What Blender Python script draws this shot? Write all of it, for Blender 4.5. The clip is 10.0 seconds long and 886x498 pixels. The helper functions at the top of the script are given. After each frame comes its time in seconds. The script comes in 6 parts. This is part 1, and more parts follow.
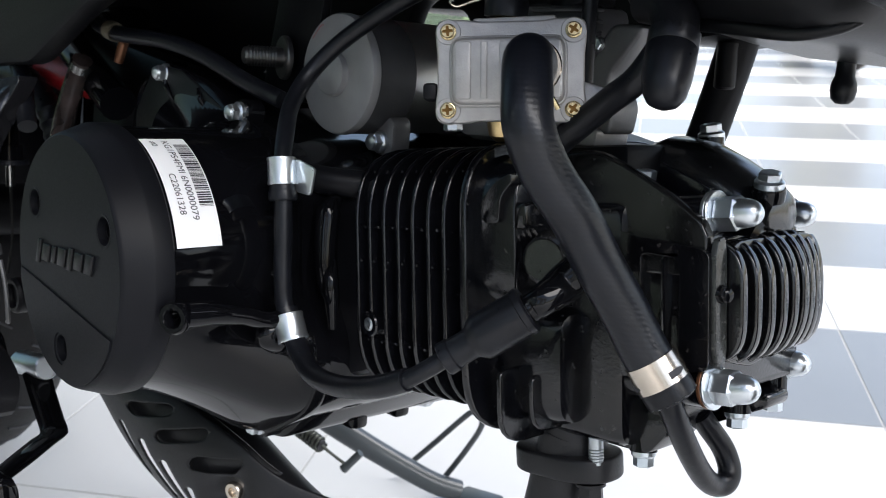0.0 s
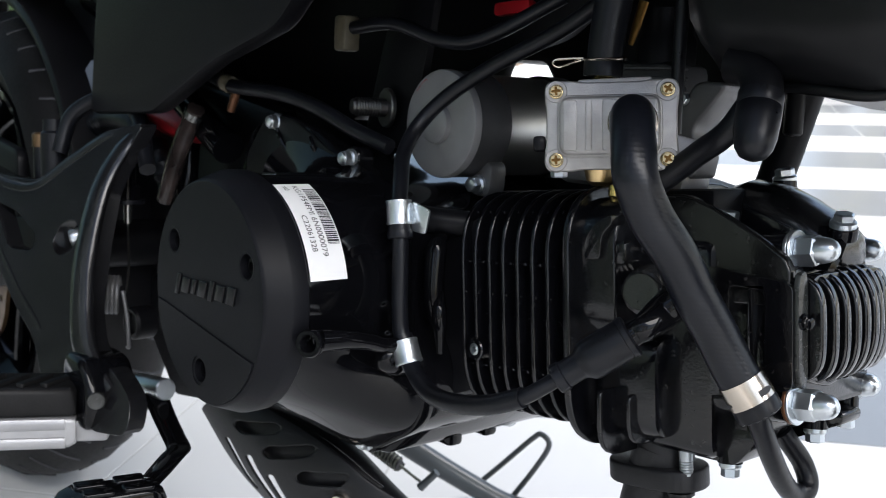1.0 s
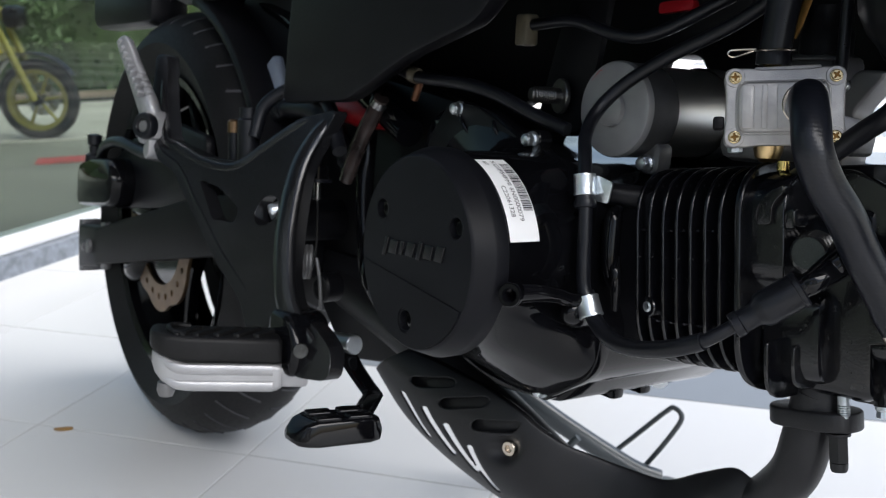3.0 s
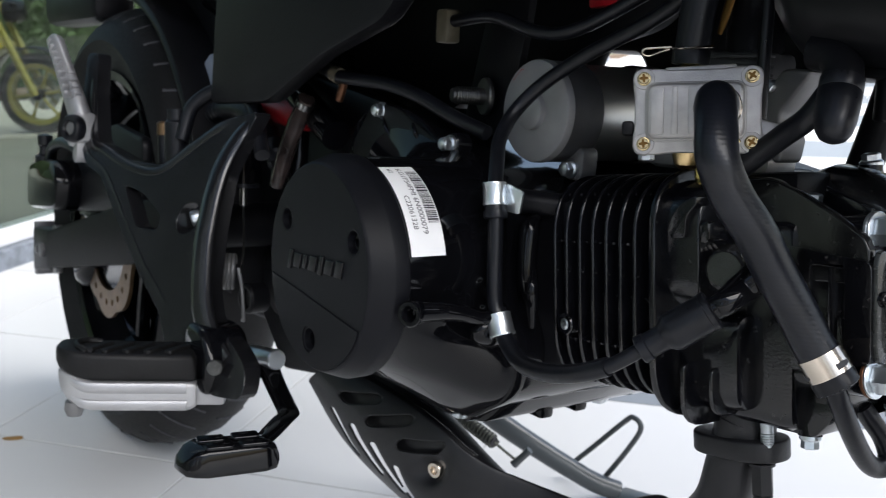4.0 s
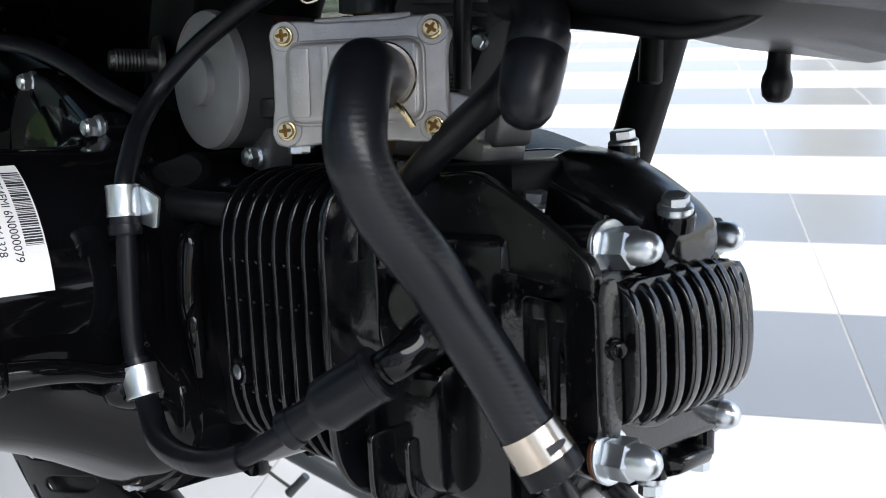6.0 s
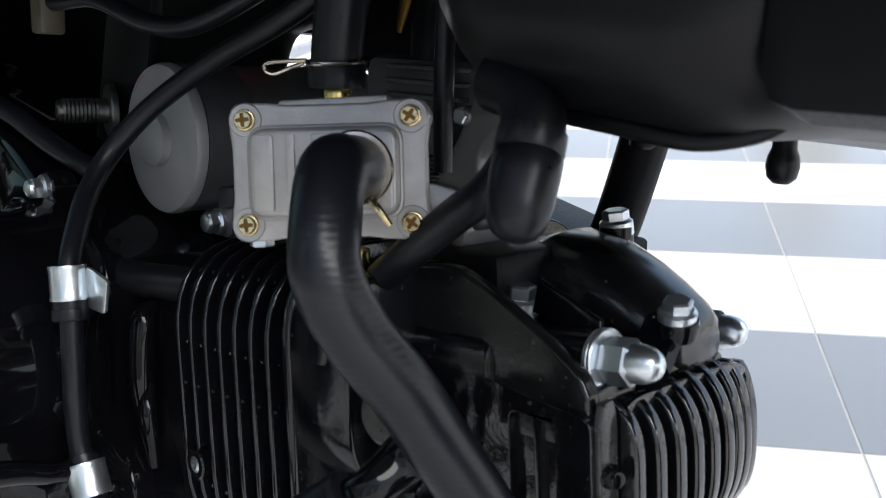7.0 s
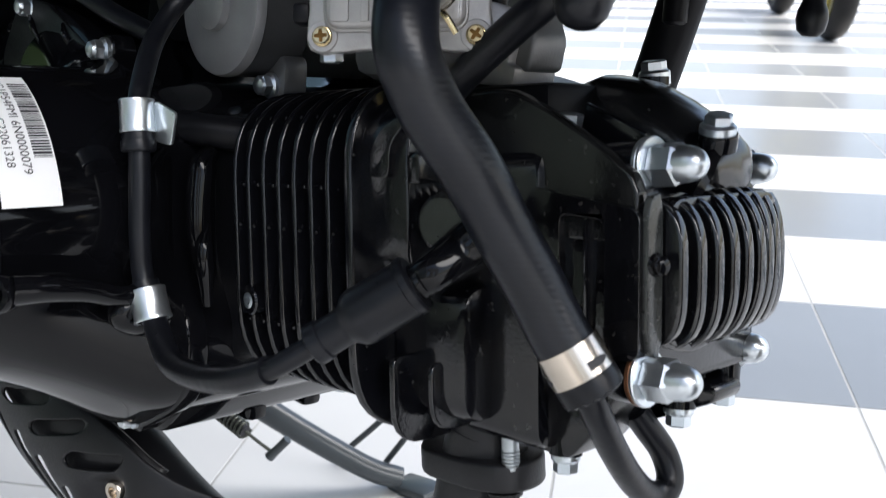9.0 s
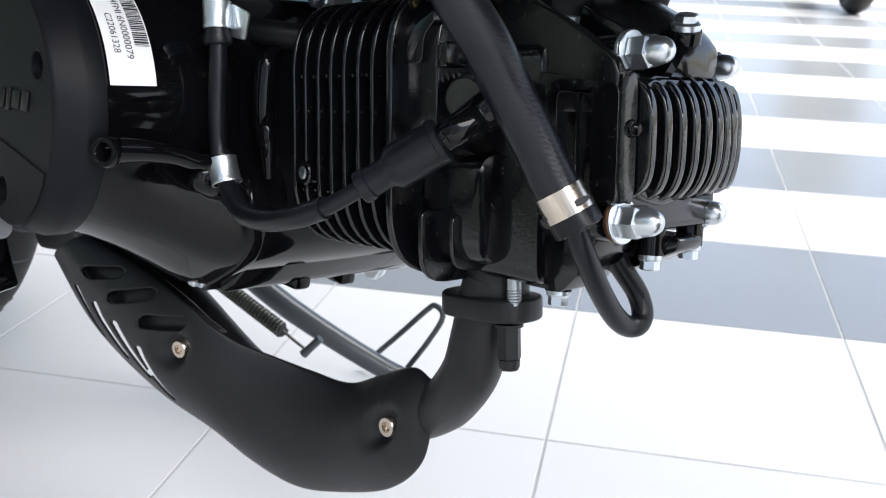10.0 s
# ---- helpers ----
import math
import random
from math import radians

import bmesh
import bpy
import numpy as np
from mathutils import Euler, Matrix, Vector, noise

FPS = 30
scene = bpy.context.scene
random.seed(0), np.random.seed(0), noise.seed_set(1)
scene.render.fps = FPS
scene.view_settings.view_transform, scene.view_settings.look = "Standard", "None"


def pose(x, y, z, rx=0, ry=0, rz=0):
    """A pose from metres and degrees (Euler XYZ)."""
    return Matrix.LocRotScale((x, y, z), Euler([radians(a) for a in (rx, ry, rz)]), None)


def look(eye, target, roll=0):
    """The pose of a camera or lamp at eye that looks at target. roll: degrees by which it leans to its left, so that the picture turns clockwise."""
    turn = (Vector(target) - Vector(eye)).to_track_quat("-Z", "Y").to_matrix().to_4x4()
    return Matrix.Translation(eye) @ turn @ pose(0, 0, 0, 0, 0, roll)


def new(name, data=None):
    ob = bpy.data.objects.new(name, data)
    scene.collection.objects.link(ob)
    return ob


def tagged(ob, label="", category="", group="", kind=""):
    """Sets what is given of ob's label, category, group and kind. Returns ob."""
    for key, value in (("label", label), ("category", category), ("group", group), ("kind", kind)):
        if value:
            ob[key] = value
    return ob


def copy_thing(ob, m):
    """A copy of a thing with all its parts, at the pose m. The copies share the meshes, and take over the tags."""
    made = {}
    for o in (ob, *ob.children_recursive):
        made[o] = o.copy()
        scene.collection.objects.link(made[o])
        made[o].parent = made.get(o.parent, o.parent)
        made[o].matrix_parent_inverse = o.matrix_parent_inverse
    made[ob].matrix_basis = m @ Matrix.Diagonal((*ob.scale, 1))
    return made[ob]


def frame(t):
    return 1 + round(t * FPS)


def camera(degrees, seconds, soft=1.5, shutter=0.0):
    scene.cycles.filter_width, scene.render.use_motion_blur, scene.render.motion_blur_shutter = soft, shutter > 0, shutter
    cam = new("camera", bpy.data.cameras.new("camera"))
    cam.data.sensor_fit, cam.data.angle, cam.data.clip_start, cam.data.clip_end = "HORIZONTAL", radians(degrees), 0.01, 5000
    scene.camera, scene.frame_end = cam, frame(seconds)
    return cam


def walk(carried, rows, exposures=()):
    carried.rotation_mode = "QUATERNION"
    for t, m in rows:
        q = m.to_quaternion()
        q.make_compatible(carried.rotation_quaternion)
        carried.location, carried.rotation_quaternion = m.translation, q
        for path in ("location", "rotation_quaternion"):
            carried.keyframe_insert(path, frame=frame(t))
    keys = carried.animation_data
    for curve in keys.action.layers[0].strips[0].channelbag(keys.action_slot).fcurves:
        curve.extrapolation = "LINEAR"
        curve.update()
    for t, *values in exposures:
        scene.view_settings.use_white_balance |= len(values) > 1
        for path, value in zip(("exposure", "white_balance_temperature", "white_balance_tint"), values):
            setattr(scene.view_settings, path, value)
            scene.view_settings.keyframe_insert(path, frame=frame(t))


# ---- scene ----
cam = camera(48.6, 10.0, 0.8, 0.2)
EXPOSURES = [(0, 1.18, 6620, 10), (2, 0.98, 6620, 10), (2.7, 0.97, 6620, 10), (4, 1.00, 6620, 10), (5, 1.17, 6620, 10), (7.5, 1.10, 6620, 10), (8.5, 1.10, 6620, 10), (10, 1.21, 6620, 10)]
ROWS = [
    (0.0, -0.0245, 0.0205, 0.4960, 73.12, 0.25, 47.79),
    (0.5, -0.0180, -0.0093, 0.5095, 74.11, 0.50, 48.34),
    (1.0, -0.0103, -0.0416, 0.5147, 74.76, 0.86, 49.48),
    (1.5, -0.0063, -0.0677, 0.5149, 75.03, 1.10, 50.79),
    (2.0, 0.0052, -0.1052, 0.5217, 74.94, 1.28, 52.12),
    (2.5, 0.0159, -0.1343, 0.5213, 74.90, 1.26, 53.59),
    (2.7, 0.0177, -0.1440, 0.5170, 74.99, 1.21, 54.10),
    (3.8, 0.0179, -0.0798, 0.5131, 74.87, 1.62, 55.52),
    (4.0, 0.0190, -0.0612, 0.5156, 74.53, 1.75, 55.27),
    (4.5, 0.0189, -0.0029, 0.5118, 73.85, 2.17, 53.93),
    (5.0, 0.0101, 0.0576, 0.5038, 72.94, 2.58, 51.71),
    (5.2, 0.0015, 0.0761, 0.5005, 72.57, 2.60, 51.00),
    (6.3, -0.0483, 0.1229, 0.4994, 71.13, 1.95, 47.96),
    (6.5, -0.0550, 0.1286, 0.5056, 70.85, 1.71, 47.70),
    (7.0, -0.0691, 0.1414, 0.5244, 70.73, 1.46, 46.93),
    (7.5, -0.0948, 0.1488, 0.5309, 71.16, 1.26, 46.35),
    (8.0, -0.0965, 0.1468, 0.5285, 71.66, 1.10, 46.28),
    (8.5, -0.0818, 0.1331, 0.5054, 72.14, 0.83, 46.41),
    (9.0, -0.0537, 0.0952, 0.4698, 71.49, -0.16, 46.76),
    (9.5, -0.0175, 0.0623, 0.4593, 70.49, -0.91, 47.47),
    (10.0, 0.0165, 0.0302, 0.4561, 69.85, -1.20, 48.35),
]
walk(cam, [(t, pose(*at)) for t, *at in ROWS], EXPOSURES)
cam.data.dof.use_dof, cam.data.dof.focus_distance, cam.data.dof.aperture_fstop = True, 0.42, 24.0

# ---------------------------------------------------------------- light
world = bpy.data.worlds.new("sky")
scene.world = world
world.use_nodes = True
wn = world.node_tree.nodes
sky = wn.new("ShaderNodeTexSky")
sky.sky_type = "NISHITA"
sky.sun_disc = False
SUN = Vector((0.5, 0.15, 0.82)).normalized()
sky.sun_elevation, sky.sun_rotation = math.asin(SUN.z), math.atan2(SUN.x, SUN.y)
sky.air_density, sky.dust_density = 1.0, 3.0
wn["Background"].inputs[1].default_value = 0.15
world.node_tree.links.new(sky.outputs[0], wn["Background"].inputs[0])
sun = new("sun", bpy.data.lights.new("sun", "SUN"))
sun.data.energy, sun.data.angle, sun.data.color = 5.1, radians(80), (1.0, 0.985, 0.96)
sun.matrix_world = look((0, 0, 0), -SUN)


# ---------------------------------------------------------------- materials
def mat(name, base, rough=0.5, metal=0.0, vary=0.15, scale=40.0, bump=0.0, bump_scale=300.0, coat=0.0, spec=0.5, wear=None, wear_amount=0.0, random_tint=0.0, rough_vary=0.12):
    """A surface with grain at two scales: broad stains and fine speckle, in object space."""
    m = bpy.data.materials.new(name)
    m.use_nodes = True
    n, l = m.node_tree.nodes, m.node_tree.links
    b = n["Principled BSDF"]
    b.inputs["Metallic"].default_value = metal
    b.inputs["Coat Weight"].default_value = coat
    b.inputs["Coat Roughness"].default_value = 0.08
    b.inputs["Specular IOR Level"].default_value = spec
    co = n.new("ShaderNodeTexCoord")
    big, fine = n.new("ShaderNodeTexNoise"), n.new("ShaderNodeTexNoise")
    big.inputs["Scale"].default_value, fine.inputs["Scale"].default_value = scale, bump_scale
    big.inputs["Detail"].default_value, fine.inputs["Detail"].default_value = 5, 3
    l.new(co.outputs["Object"], big.inputs["Vector"])
    l.new(co.outputs["Object"], fine.inputs["Vector"])
    ramp = n.new("ShaderNodeValToRGB")
    lo = [c * (1 - vary) for c in base]
    hi = [min(1, c * (1 + vary)) for c in base]
    ramp.color_ramp.elements[0].color, ramp.color_ramp.elements[1].color = (*lo, 1), (*hi, 1)
    ramp.color_ramp.elements[0].position, ramp.color_ramp.elements[1].position = 0.3, 0.7
    l.new(big.outputs["Fac"], ramp.inputs["Fac"])
    col = ramp.outputs["Color"]
    if wear:
        third = n.new("ShaderNodeTexNoise")
        third.inputs["Scale"].default_value, third.inputs["Detail"].default_value = scale * 6, 6
        l.new(co.outputs["Object"], third.inputs["Vector"])
        cut = n.new("ShaderNodeValToRGB")
        cut.color_ramp.elements[0].position, cut.color_ramp.elements[1].position = 0.66 - 0.1 * wear_amount, 0.72
        l.new(third.outputs["Fac"], cut.inputs["Fac"])
        mix = n.new("ShaderNodeMix")
        mix.data_type = "RGBA"
        l.new(cut.outputs["Color"], mix.inputs["Factor"])
        l.new(col, mix.inputs["A"])
        mix.inputs["B"].default_value = (*wear, 1)
        col = mix.outputs["Result"]
    if random_tint:
        info = n.new("ShaderNodeObjectInfo")
        mp = n.new("ShaderNodeMapRange")
        mp.inputs["To Min"].default_value, mp.inputs["To Max"].default_value = 1 - random_tint, 1 + random_tint
        l.new(info.outputs["Random"], mp.inputs["Value"])
        hsv = n.new("ShaderNodeHueSaturation")
        l.new(mp.outputs["Result"], hsv.inputs["Value"])
        l.new(col, hsv.inputs["Color"])
        col = hsv.outputs["Color"]
    l.new(col, b.inputs["Base Color"])
    rr = n.new("ShaderNodeMapRange")
    rr.inputs["To Min"].default_value, rr.inputs["To Max"].default_value = max(0.02, rough - rough_vary), min(1, rough + rough_vary)
    l.new(fine.outputs["Fac"], rr.inputs["Value"])
    l.new(rr.outputs["Result"], b.inputs["Roughness"])
    if bump:
        bn = n.new("ShaderNodeBump")
        bn.inputs["Strength"].default_value, bn.inputs["Distance"].default_value = bump, 0.0006
        l.new(fine.outputs["Fac"], bn.inputs["Height"])
        l.new(bn.outputs["Normal"], b.inputs["Normal"])
    return m


GLOSS = mat("black_enamel", (0.0030, 0.0031, 0.0040), 0.06, 0, 0.3, 25, 0.045, 120, coat=0.0, spec=0.25, rough_vary=0.04)
CAST = mat("black_cast_paint", (0.0035, 0.0037, 0.0050), 0.15, 0, 0.3, 60, 0.10, 700, wear=(0.03, 0.03, 0.03), wear_amount=0.08, rough_vary=0.07)
SHOULDER = mat("dusty_cast_paint", (0.0075, 0.0078, 0.0080), 0.20, 0, 0.4, 60, 0.12, 600, wear=(0.035, 0.034, 0.033), wear_amount=0.15, rough_vary=0.08)
PEEL = mat("thick_black_enamel", (0.0040, 0.0041, 0.0050), 0.10, 0, 0.3, 50, 0.25, 420, coat=0.35, wear=(0.04, 0.036, 0.035), wear_amount=0.15, rough_vary=0.06)
SEMI = mat("black_semi_gloss", (0.0045, 0.0046, 0.0052), 0.40, 0, 0.4, 30, 0.04, 500, spec=0.3, rough_vary=0.07)
COWL = mat("black_cowl_plastic", (0.0048, 0.0050, 0.0060), 0.36, 0, 0.3, 20, 0.02, 900, spec=0.22, rough_vary=0.05)
HANG = mat("black_hanger_enamel", (0.0075, 0.0076, 0.0088), 0.18, 0, 0.3, 25, 0.04, 300, spec=0.55, rough_vary=0.05)
CAP = mat("dusty_enamel", (0.010, 0.010, 0.0105), 0.20, 0, 0.6, 45, 0.05, 500, spec=0.75, wear=(0.03, 0.03, 0.029), wear_amount=0.2, rough_vary=0.06)
CHIPPED_GREY = mat("chipped_grey_enamel", (0.034, 0.036, 0.035), 0.24, 0, 0.5, 90, 0.15, 500, wear=(0.004, 0.004, 0.004), wear_amount=0.9)
MATTE = mat("black_textured_plastic", (0.0052, 0.0056, 0.0074), 0.44, 0, 0.2, 30, 0.07, 1400, spec=0.13)
PLASTIC = mat("black_panel_plastic", (0.0050, 0.0052, 0.0066), 0.42, 0, 0.2, 20, 0.1, 700, spec=0.15)
FRAME = mat("satin_black_steel", (0.0048, 0.0049, 0.0055), 0.55, 0, 0.25, 20, 0.05, 600, spec=0.10)
RUBBER = mat("black_rubber", (0.0058, 0.0064, 0.0088), 0.33, 0, 0.25, 50, 0.12, 320, spec=0.27)
PAD = mat("worn_pad_rubber", (0.0075, 0.0075, 0.0080), 0.5, 0, 0.3, 60, 0.2, 500, spec=0.22)
HOSE = mat("reinforced_rubber", (0.0054, 0.0064, 0.0098), 0.32, 0, 0.2, 70, 0.05, 1600, spec=0.36, rough_vary=0.06)
hn, hl = HOSE.node_tree.nodes, HOSE.node_tree.links
hw, hm, hc = hn.new("ShaderNodeTexWave"), hn.new("ShaderNodeMath"), hn.new("ShaderNodeTexCoord")
hw.bands_direction = "Z"
hw.inputs["Scale"].default_value, hw.inputs["Distortion"].default_value, hw.inputs["Detail Scale"].default_value = 150, 1.0, 3
hm.operation = "MULTIPLY_ADD"
hm.inputs[1].default_value = 1.3
hl.new(hc.outputs["Object"], hw.inputs["Vector"])
hl.new(hw.outputs["Fac"], hm.inputs[0])
hl.new([x for x in hn if x.type == "TEX_NOISE"][1].outputs["Fac"], hm.inputs[2])
hl.new(hm.outputs[0], [x for x in hn if x.type == "BUMP"][0].inputs["Height"])
TYRE = mat("tyre_rubber", (0.0070, 0.0070, 0.0076), 0.55, 0, 0.25, 20, 0.3, 300, spec=0.2)
SATIN = mat("heat_shield_paint", (0.0075, 0.0076, 0.0090), 0.44, 0, 0.25, 25, 0.12, 800, spec=0.35)
ALLOY = mat("cast_alloy", (0.36, 0.35, 0.342), 0.40, 0.55, 0.10, 130, 0.22, 1100, rough_vary=0.08)
ALLOY2 = mat("dull_alloy", (0.165, 0.165, 0.168), 0.45, 0.6, 0.08, 60, 0.18, 900, rough_vary=0.08)
STARTALLOY = mat("satin_alloy", (0.30, 0.30, 0.305), 0.42, 0.4, 0.08, 60, 0.15, 900, rough_vary=0.06)
# darker alloy tone; on the carburettor it holds the shade under the tank
DARKENED_ALLOY = mat("dark_cast_alloy", (0.062, 0.064, 0.068), 0.5, 0.3, 0.15, 60, 0.18, 900, rough_vary=0.08)
STEEL = mat("polished_steel", (0.46, 0.46, 0.45), 0.24, 1.0, 0.05, 30, 0.03, 500, rough_vary=0.03)
STUDZ = mat("dull_zinc", (0.42, 0.45, 0.47), 0.35, 0.9, 0.1, 90, 0.05, 500, rough_vary=0.05)
BARREL = mat("brushed_steel", (0.62, 0.63, 0.62), 0.38, 1.0, 0.05, 30, 0.03, 500, rough_vary=0.03)
ZINC = mat("zinc_plate", (0.66, 0.70, 0.73), 0.30, 0.95, 0.06, 60, 0.03, 500, rough_vary=0.05)
GOLDZ = mat("yellow_zinc", (0.62, 0.46, 0.24), 0.3, 1.0, 0.12, 120, 0.05, 600, rough_vary=0.04)
SCREW = mat("yellow_zinc_screw", (0.58, 0.47, 0.27), 0.25, 1.0, 0.15, 160, 0.05, 600, rough_vary=0.05)
BRASS = mat("brass", (0.72, 0.55, 0.2), 0.22, 1.0, 0.1, 90, 0.1, 500)
DARKSTEEL = mat("oiled_steel", (0.16, 0.155, 0.15), 0.35, 0.9, 0.15, 120, 0.1, 600, rough_vary=0.05)
DARKBRASS = mat("shaded_brass", (0.16, 0.085, 0.025), 0.35, 0.9, 0.2, 200, 0.05, 600)
NICKEL = mat("nickel", (0.62, 0.55, 0.47), 0.22, 1.0, 0.08, 60, 0.03, 500, rough_vary=0.03)
COPPER = mat("copper", (0.16, 0.07, 0.035), 0.4, 0.6, 0.2, 120, 0.2, 600)
SILVER = mat("silver_paint", (0.36, 0.36, 0.37), 0.38, 0.6, 0.08, 40, 0.2, 900)
BRONZE = mat("heat_tinted_steel", (0.16, 0.10, 0.055), 0.4, 0.9, 0.2, 60, 0.15, 600)
RED = mat("red_plastic", (0.42, 0.012, 0.02), 0.35, 0, 0.15, 40)
BLUEGREY = mat("blue_grey_paint", (0.25, 0.29, 0.36), 0.4, 0.2, 0.1, 30)
CREAM = mat("cream_connector", (0.085, 0.075, 0.052), 0.5, 0, 0.12, 120)
PAPER = mat("white_label", (0.88, 0.88, 0.89), 0.5, 0, 0.02, 60)
INK = mat("printing_ink", (0.03, 0.03, 0.035), 0.6, 0, 0.1, 100)
CLEAR = mat("smoky_clear_vinyl", (0.045, 0.034, 0.032), 0.05, 0, 0.6, 45, rough_vary=0.03)
DRYLEAF = mat("dry_leaf", (0.30, 0.17, 0.05), 0.7, 0, 0.3, 60)
OLIVE = mat("olive_coated_steel", (0.055, 0.060, 0.050), 0.4, 0.4, 0.2, 60, 0.1, 500)
STAND = mat("grey_black_enamel", (0.046, 0.055, 0.062), 0.30, 0.0, 0.06, 15, rough_vary=0.03)
FLOORW = mat("white_tile", (0.66, 0.66, 0.655), 0.26, 0, 0.03, 1.5, 0, 60, random_tint=0.025, rough_vary=0.012)
FLOORG = mat("grey_tile", (0.245, 0.262, 0.278), 0.23, 0, 0.06, 2, 0, 60, random_tint=0.04, rough_vary=0.012)
GROUT = mat("grout", (0.41, 0.41, 0.40), 0.7, 0, 0.1, 30)


# ---------------------------------------------------------------- building helpers
def part(name, bm, material, parent=None, label="", at=None, smooth=35):
    """Links a bmesh as one mesh object under a thing or a part; vertices in the parent's frame."""
    bmesh.ops.recalc_face_normals(bm, faces=bm.faces)
    me = bpy.data.meshes.new(name)
    bm.to_mesh(me)
    bm.free()
    me.materials.append(material)
    if smooth:
        for p in me.polygons:
            p.use_smooth = True
        me.set_sharp_from_angle(angle=radians(smooth))
    ob = new(name, me)
    if parent:
        ob.parent = parent
    if at is not None:
        ob.matrix_basis = at
    if label:
        ob["label"] = label
    return ob


def empty(name, m=None, parent=None):
    ob = new(name)
    ob.empty_display_size = 0.05
    if m is not None:
        ob.matrix_basis = m
    if parent:
        ob.parent = parent
    return ob


def again(ob, m):
    """A further piece on the same mesh, under the same parent."""
    c = bpy.data.objects.new(ob.name, ob.data)
    scene.collection.objects.link(c)
    c.parent = ob.parent
    c.matrix_basis = m
    if "label" in ob:
        c["label"] = ob["label"]
    return c


def axis_frame(p, d, up=(0, 0, 1)):
    """A frame at p whose z runs along d."""
    z = Vector(d).normalized()
    u = Vector(up)
    if abs(z.dot(u)) > 0.98:
        u = Vector((1, 0, 0))
    x = u.cross(z).normalized()
    y = z.cross(x)
    return Matrix.Translation(p) @ Matrix((x, y, z)).transposed().to_4x4()


def catmull(pts, n=8):
    pts = [Vector(p) for p in pts]
    q = [2 * pts[0] - pts[1]] + pts + [2 * pts[-1] - pts[-2]]
    out = []
    for i in range(1, len(q) - 2):
        a, b, c, d = q[i - 1:i + 3]
        for k in range(n):
            t = k / n
            out.append(0.5 * (2 * b + (c - a) * t + (2 * a - 5 * b + 4 * c - d) * t * t + (3 * b - a - 3 * c + d) * t ** 3))
    return out + [pts[-1]]


def sweep(bm, pts, radius, segs=16, n=8, flat=1.0, cap=True, side=None, bulge=None):
    """A round (or flattened) bar along a smooth line. radius: one number, or one for each given point."""
    line = catmull(pts, n) if n > 1 else [Vector(p) for p in pts]
    rads = radius if isinstance(radius, (list, tuple)) else [radius] * len(pts)
    m = len(line)
    rings, u = [], Vector(side) if side else None
    for i, p in enumerate(line):
        t = (line[min(i + 1, m - 1)] - line[max(i - 1, 0)]).normalized()
        if u is None:
            u = t.orthogonal()
        u = (u - t * u.dot(t)).normalized()
        w = t.cross(u)
        f = i / (m - 1) * (len(rads) - 1)
        k = min(int(f), len(rads) - 2)
        r = rads[k] + (rads[k + 1] - rads[k]) * (f - k)
        if bulge:
            r *= bulge(i / (m - 1))
        rings.append([bm.verts.new(p + r * (math.cos(a) * u + flat * math.sin(a) * w)) for a in (2 * math.pi * j / segs for j in range(segs))])
    for a, b in zip(rings[:-1], rings[1:]):
        for j in range(segs):
            bm.faces.new((a[j], a[(j + 1) % segs], b[(j + 1) % segs], b[j]))
    if cap:
        bm.faces.new(rings[0][::-1])
        bm.faces.new(rings[-1])
    return bm


def lathe(profile, segs=24, m=None, bm=None):
    """Turns (radius, height) pairs round z; a radius of 0 closes the end."""
    bm = bm or bmesh.new()
    m = m or Matrix()
    rings = []
    for r, h in profile:
        if r <= 1e-6:
            rings.append([bm.verts.new(m @ Vector((0, 0, h)))])
        else:
            rings.append([bm.verts.new(m @ Vector((r * math.cos(a), r * math.sin(a), h))) for a in (2 * math.pi * j / segs for j in range(segs))])
    for a, b in zip(rings[:-1], rings[1:]):
        for j in range(segs):
            k = (j + 1) % segs
            if len(a) == 1 and len(b) > 1:
                bm.faces.new((a[0], b[k], b[j]))
            elif len(b) == 1 and len(a) > 1:
                bm.faces.new((a[j], a[k], b[0]))
            elif len(a) > 1:
                bm.faces.new((a[j], a[k], b[k], b[j]))
    return bm


def rounded(pts, r, n=4):
    """A polygon with rounded corners; r is one radius, or one per corner."""
    out, c = [], len(pts)
    rs = r if isinstance(r, (list, tuple)) else [r] * c
    for i in range(c):
        p, a, b = Vector(pts[i]), Vector(pts[i - 1]), Vector(pts[(i + 1) % c])
        da, db = (a - p), (b - p)
        k = min(rs[i], da.length * 0.49, db.length * 0.49)
        if k < 1e-5:
            out.append(p)
            continue
        s, e = p + da.normalized() * k, p + db.normalized() * k
        for j in range(n + 1):
            t = j / n
            out.append((1 - t) ** 2 * s + 2 * t * (1 - t) * p + t * t * e)
    return out


AXES = {"u": lambda a, b, d: (d, a, b), "v": lambda a, b, d: (a, d, b), "w": lambda a, b, d: (a, b, d)}


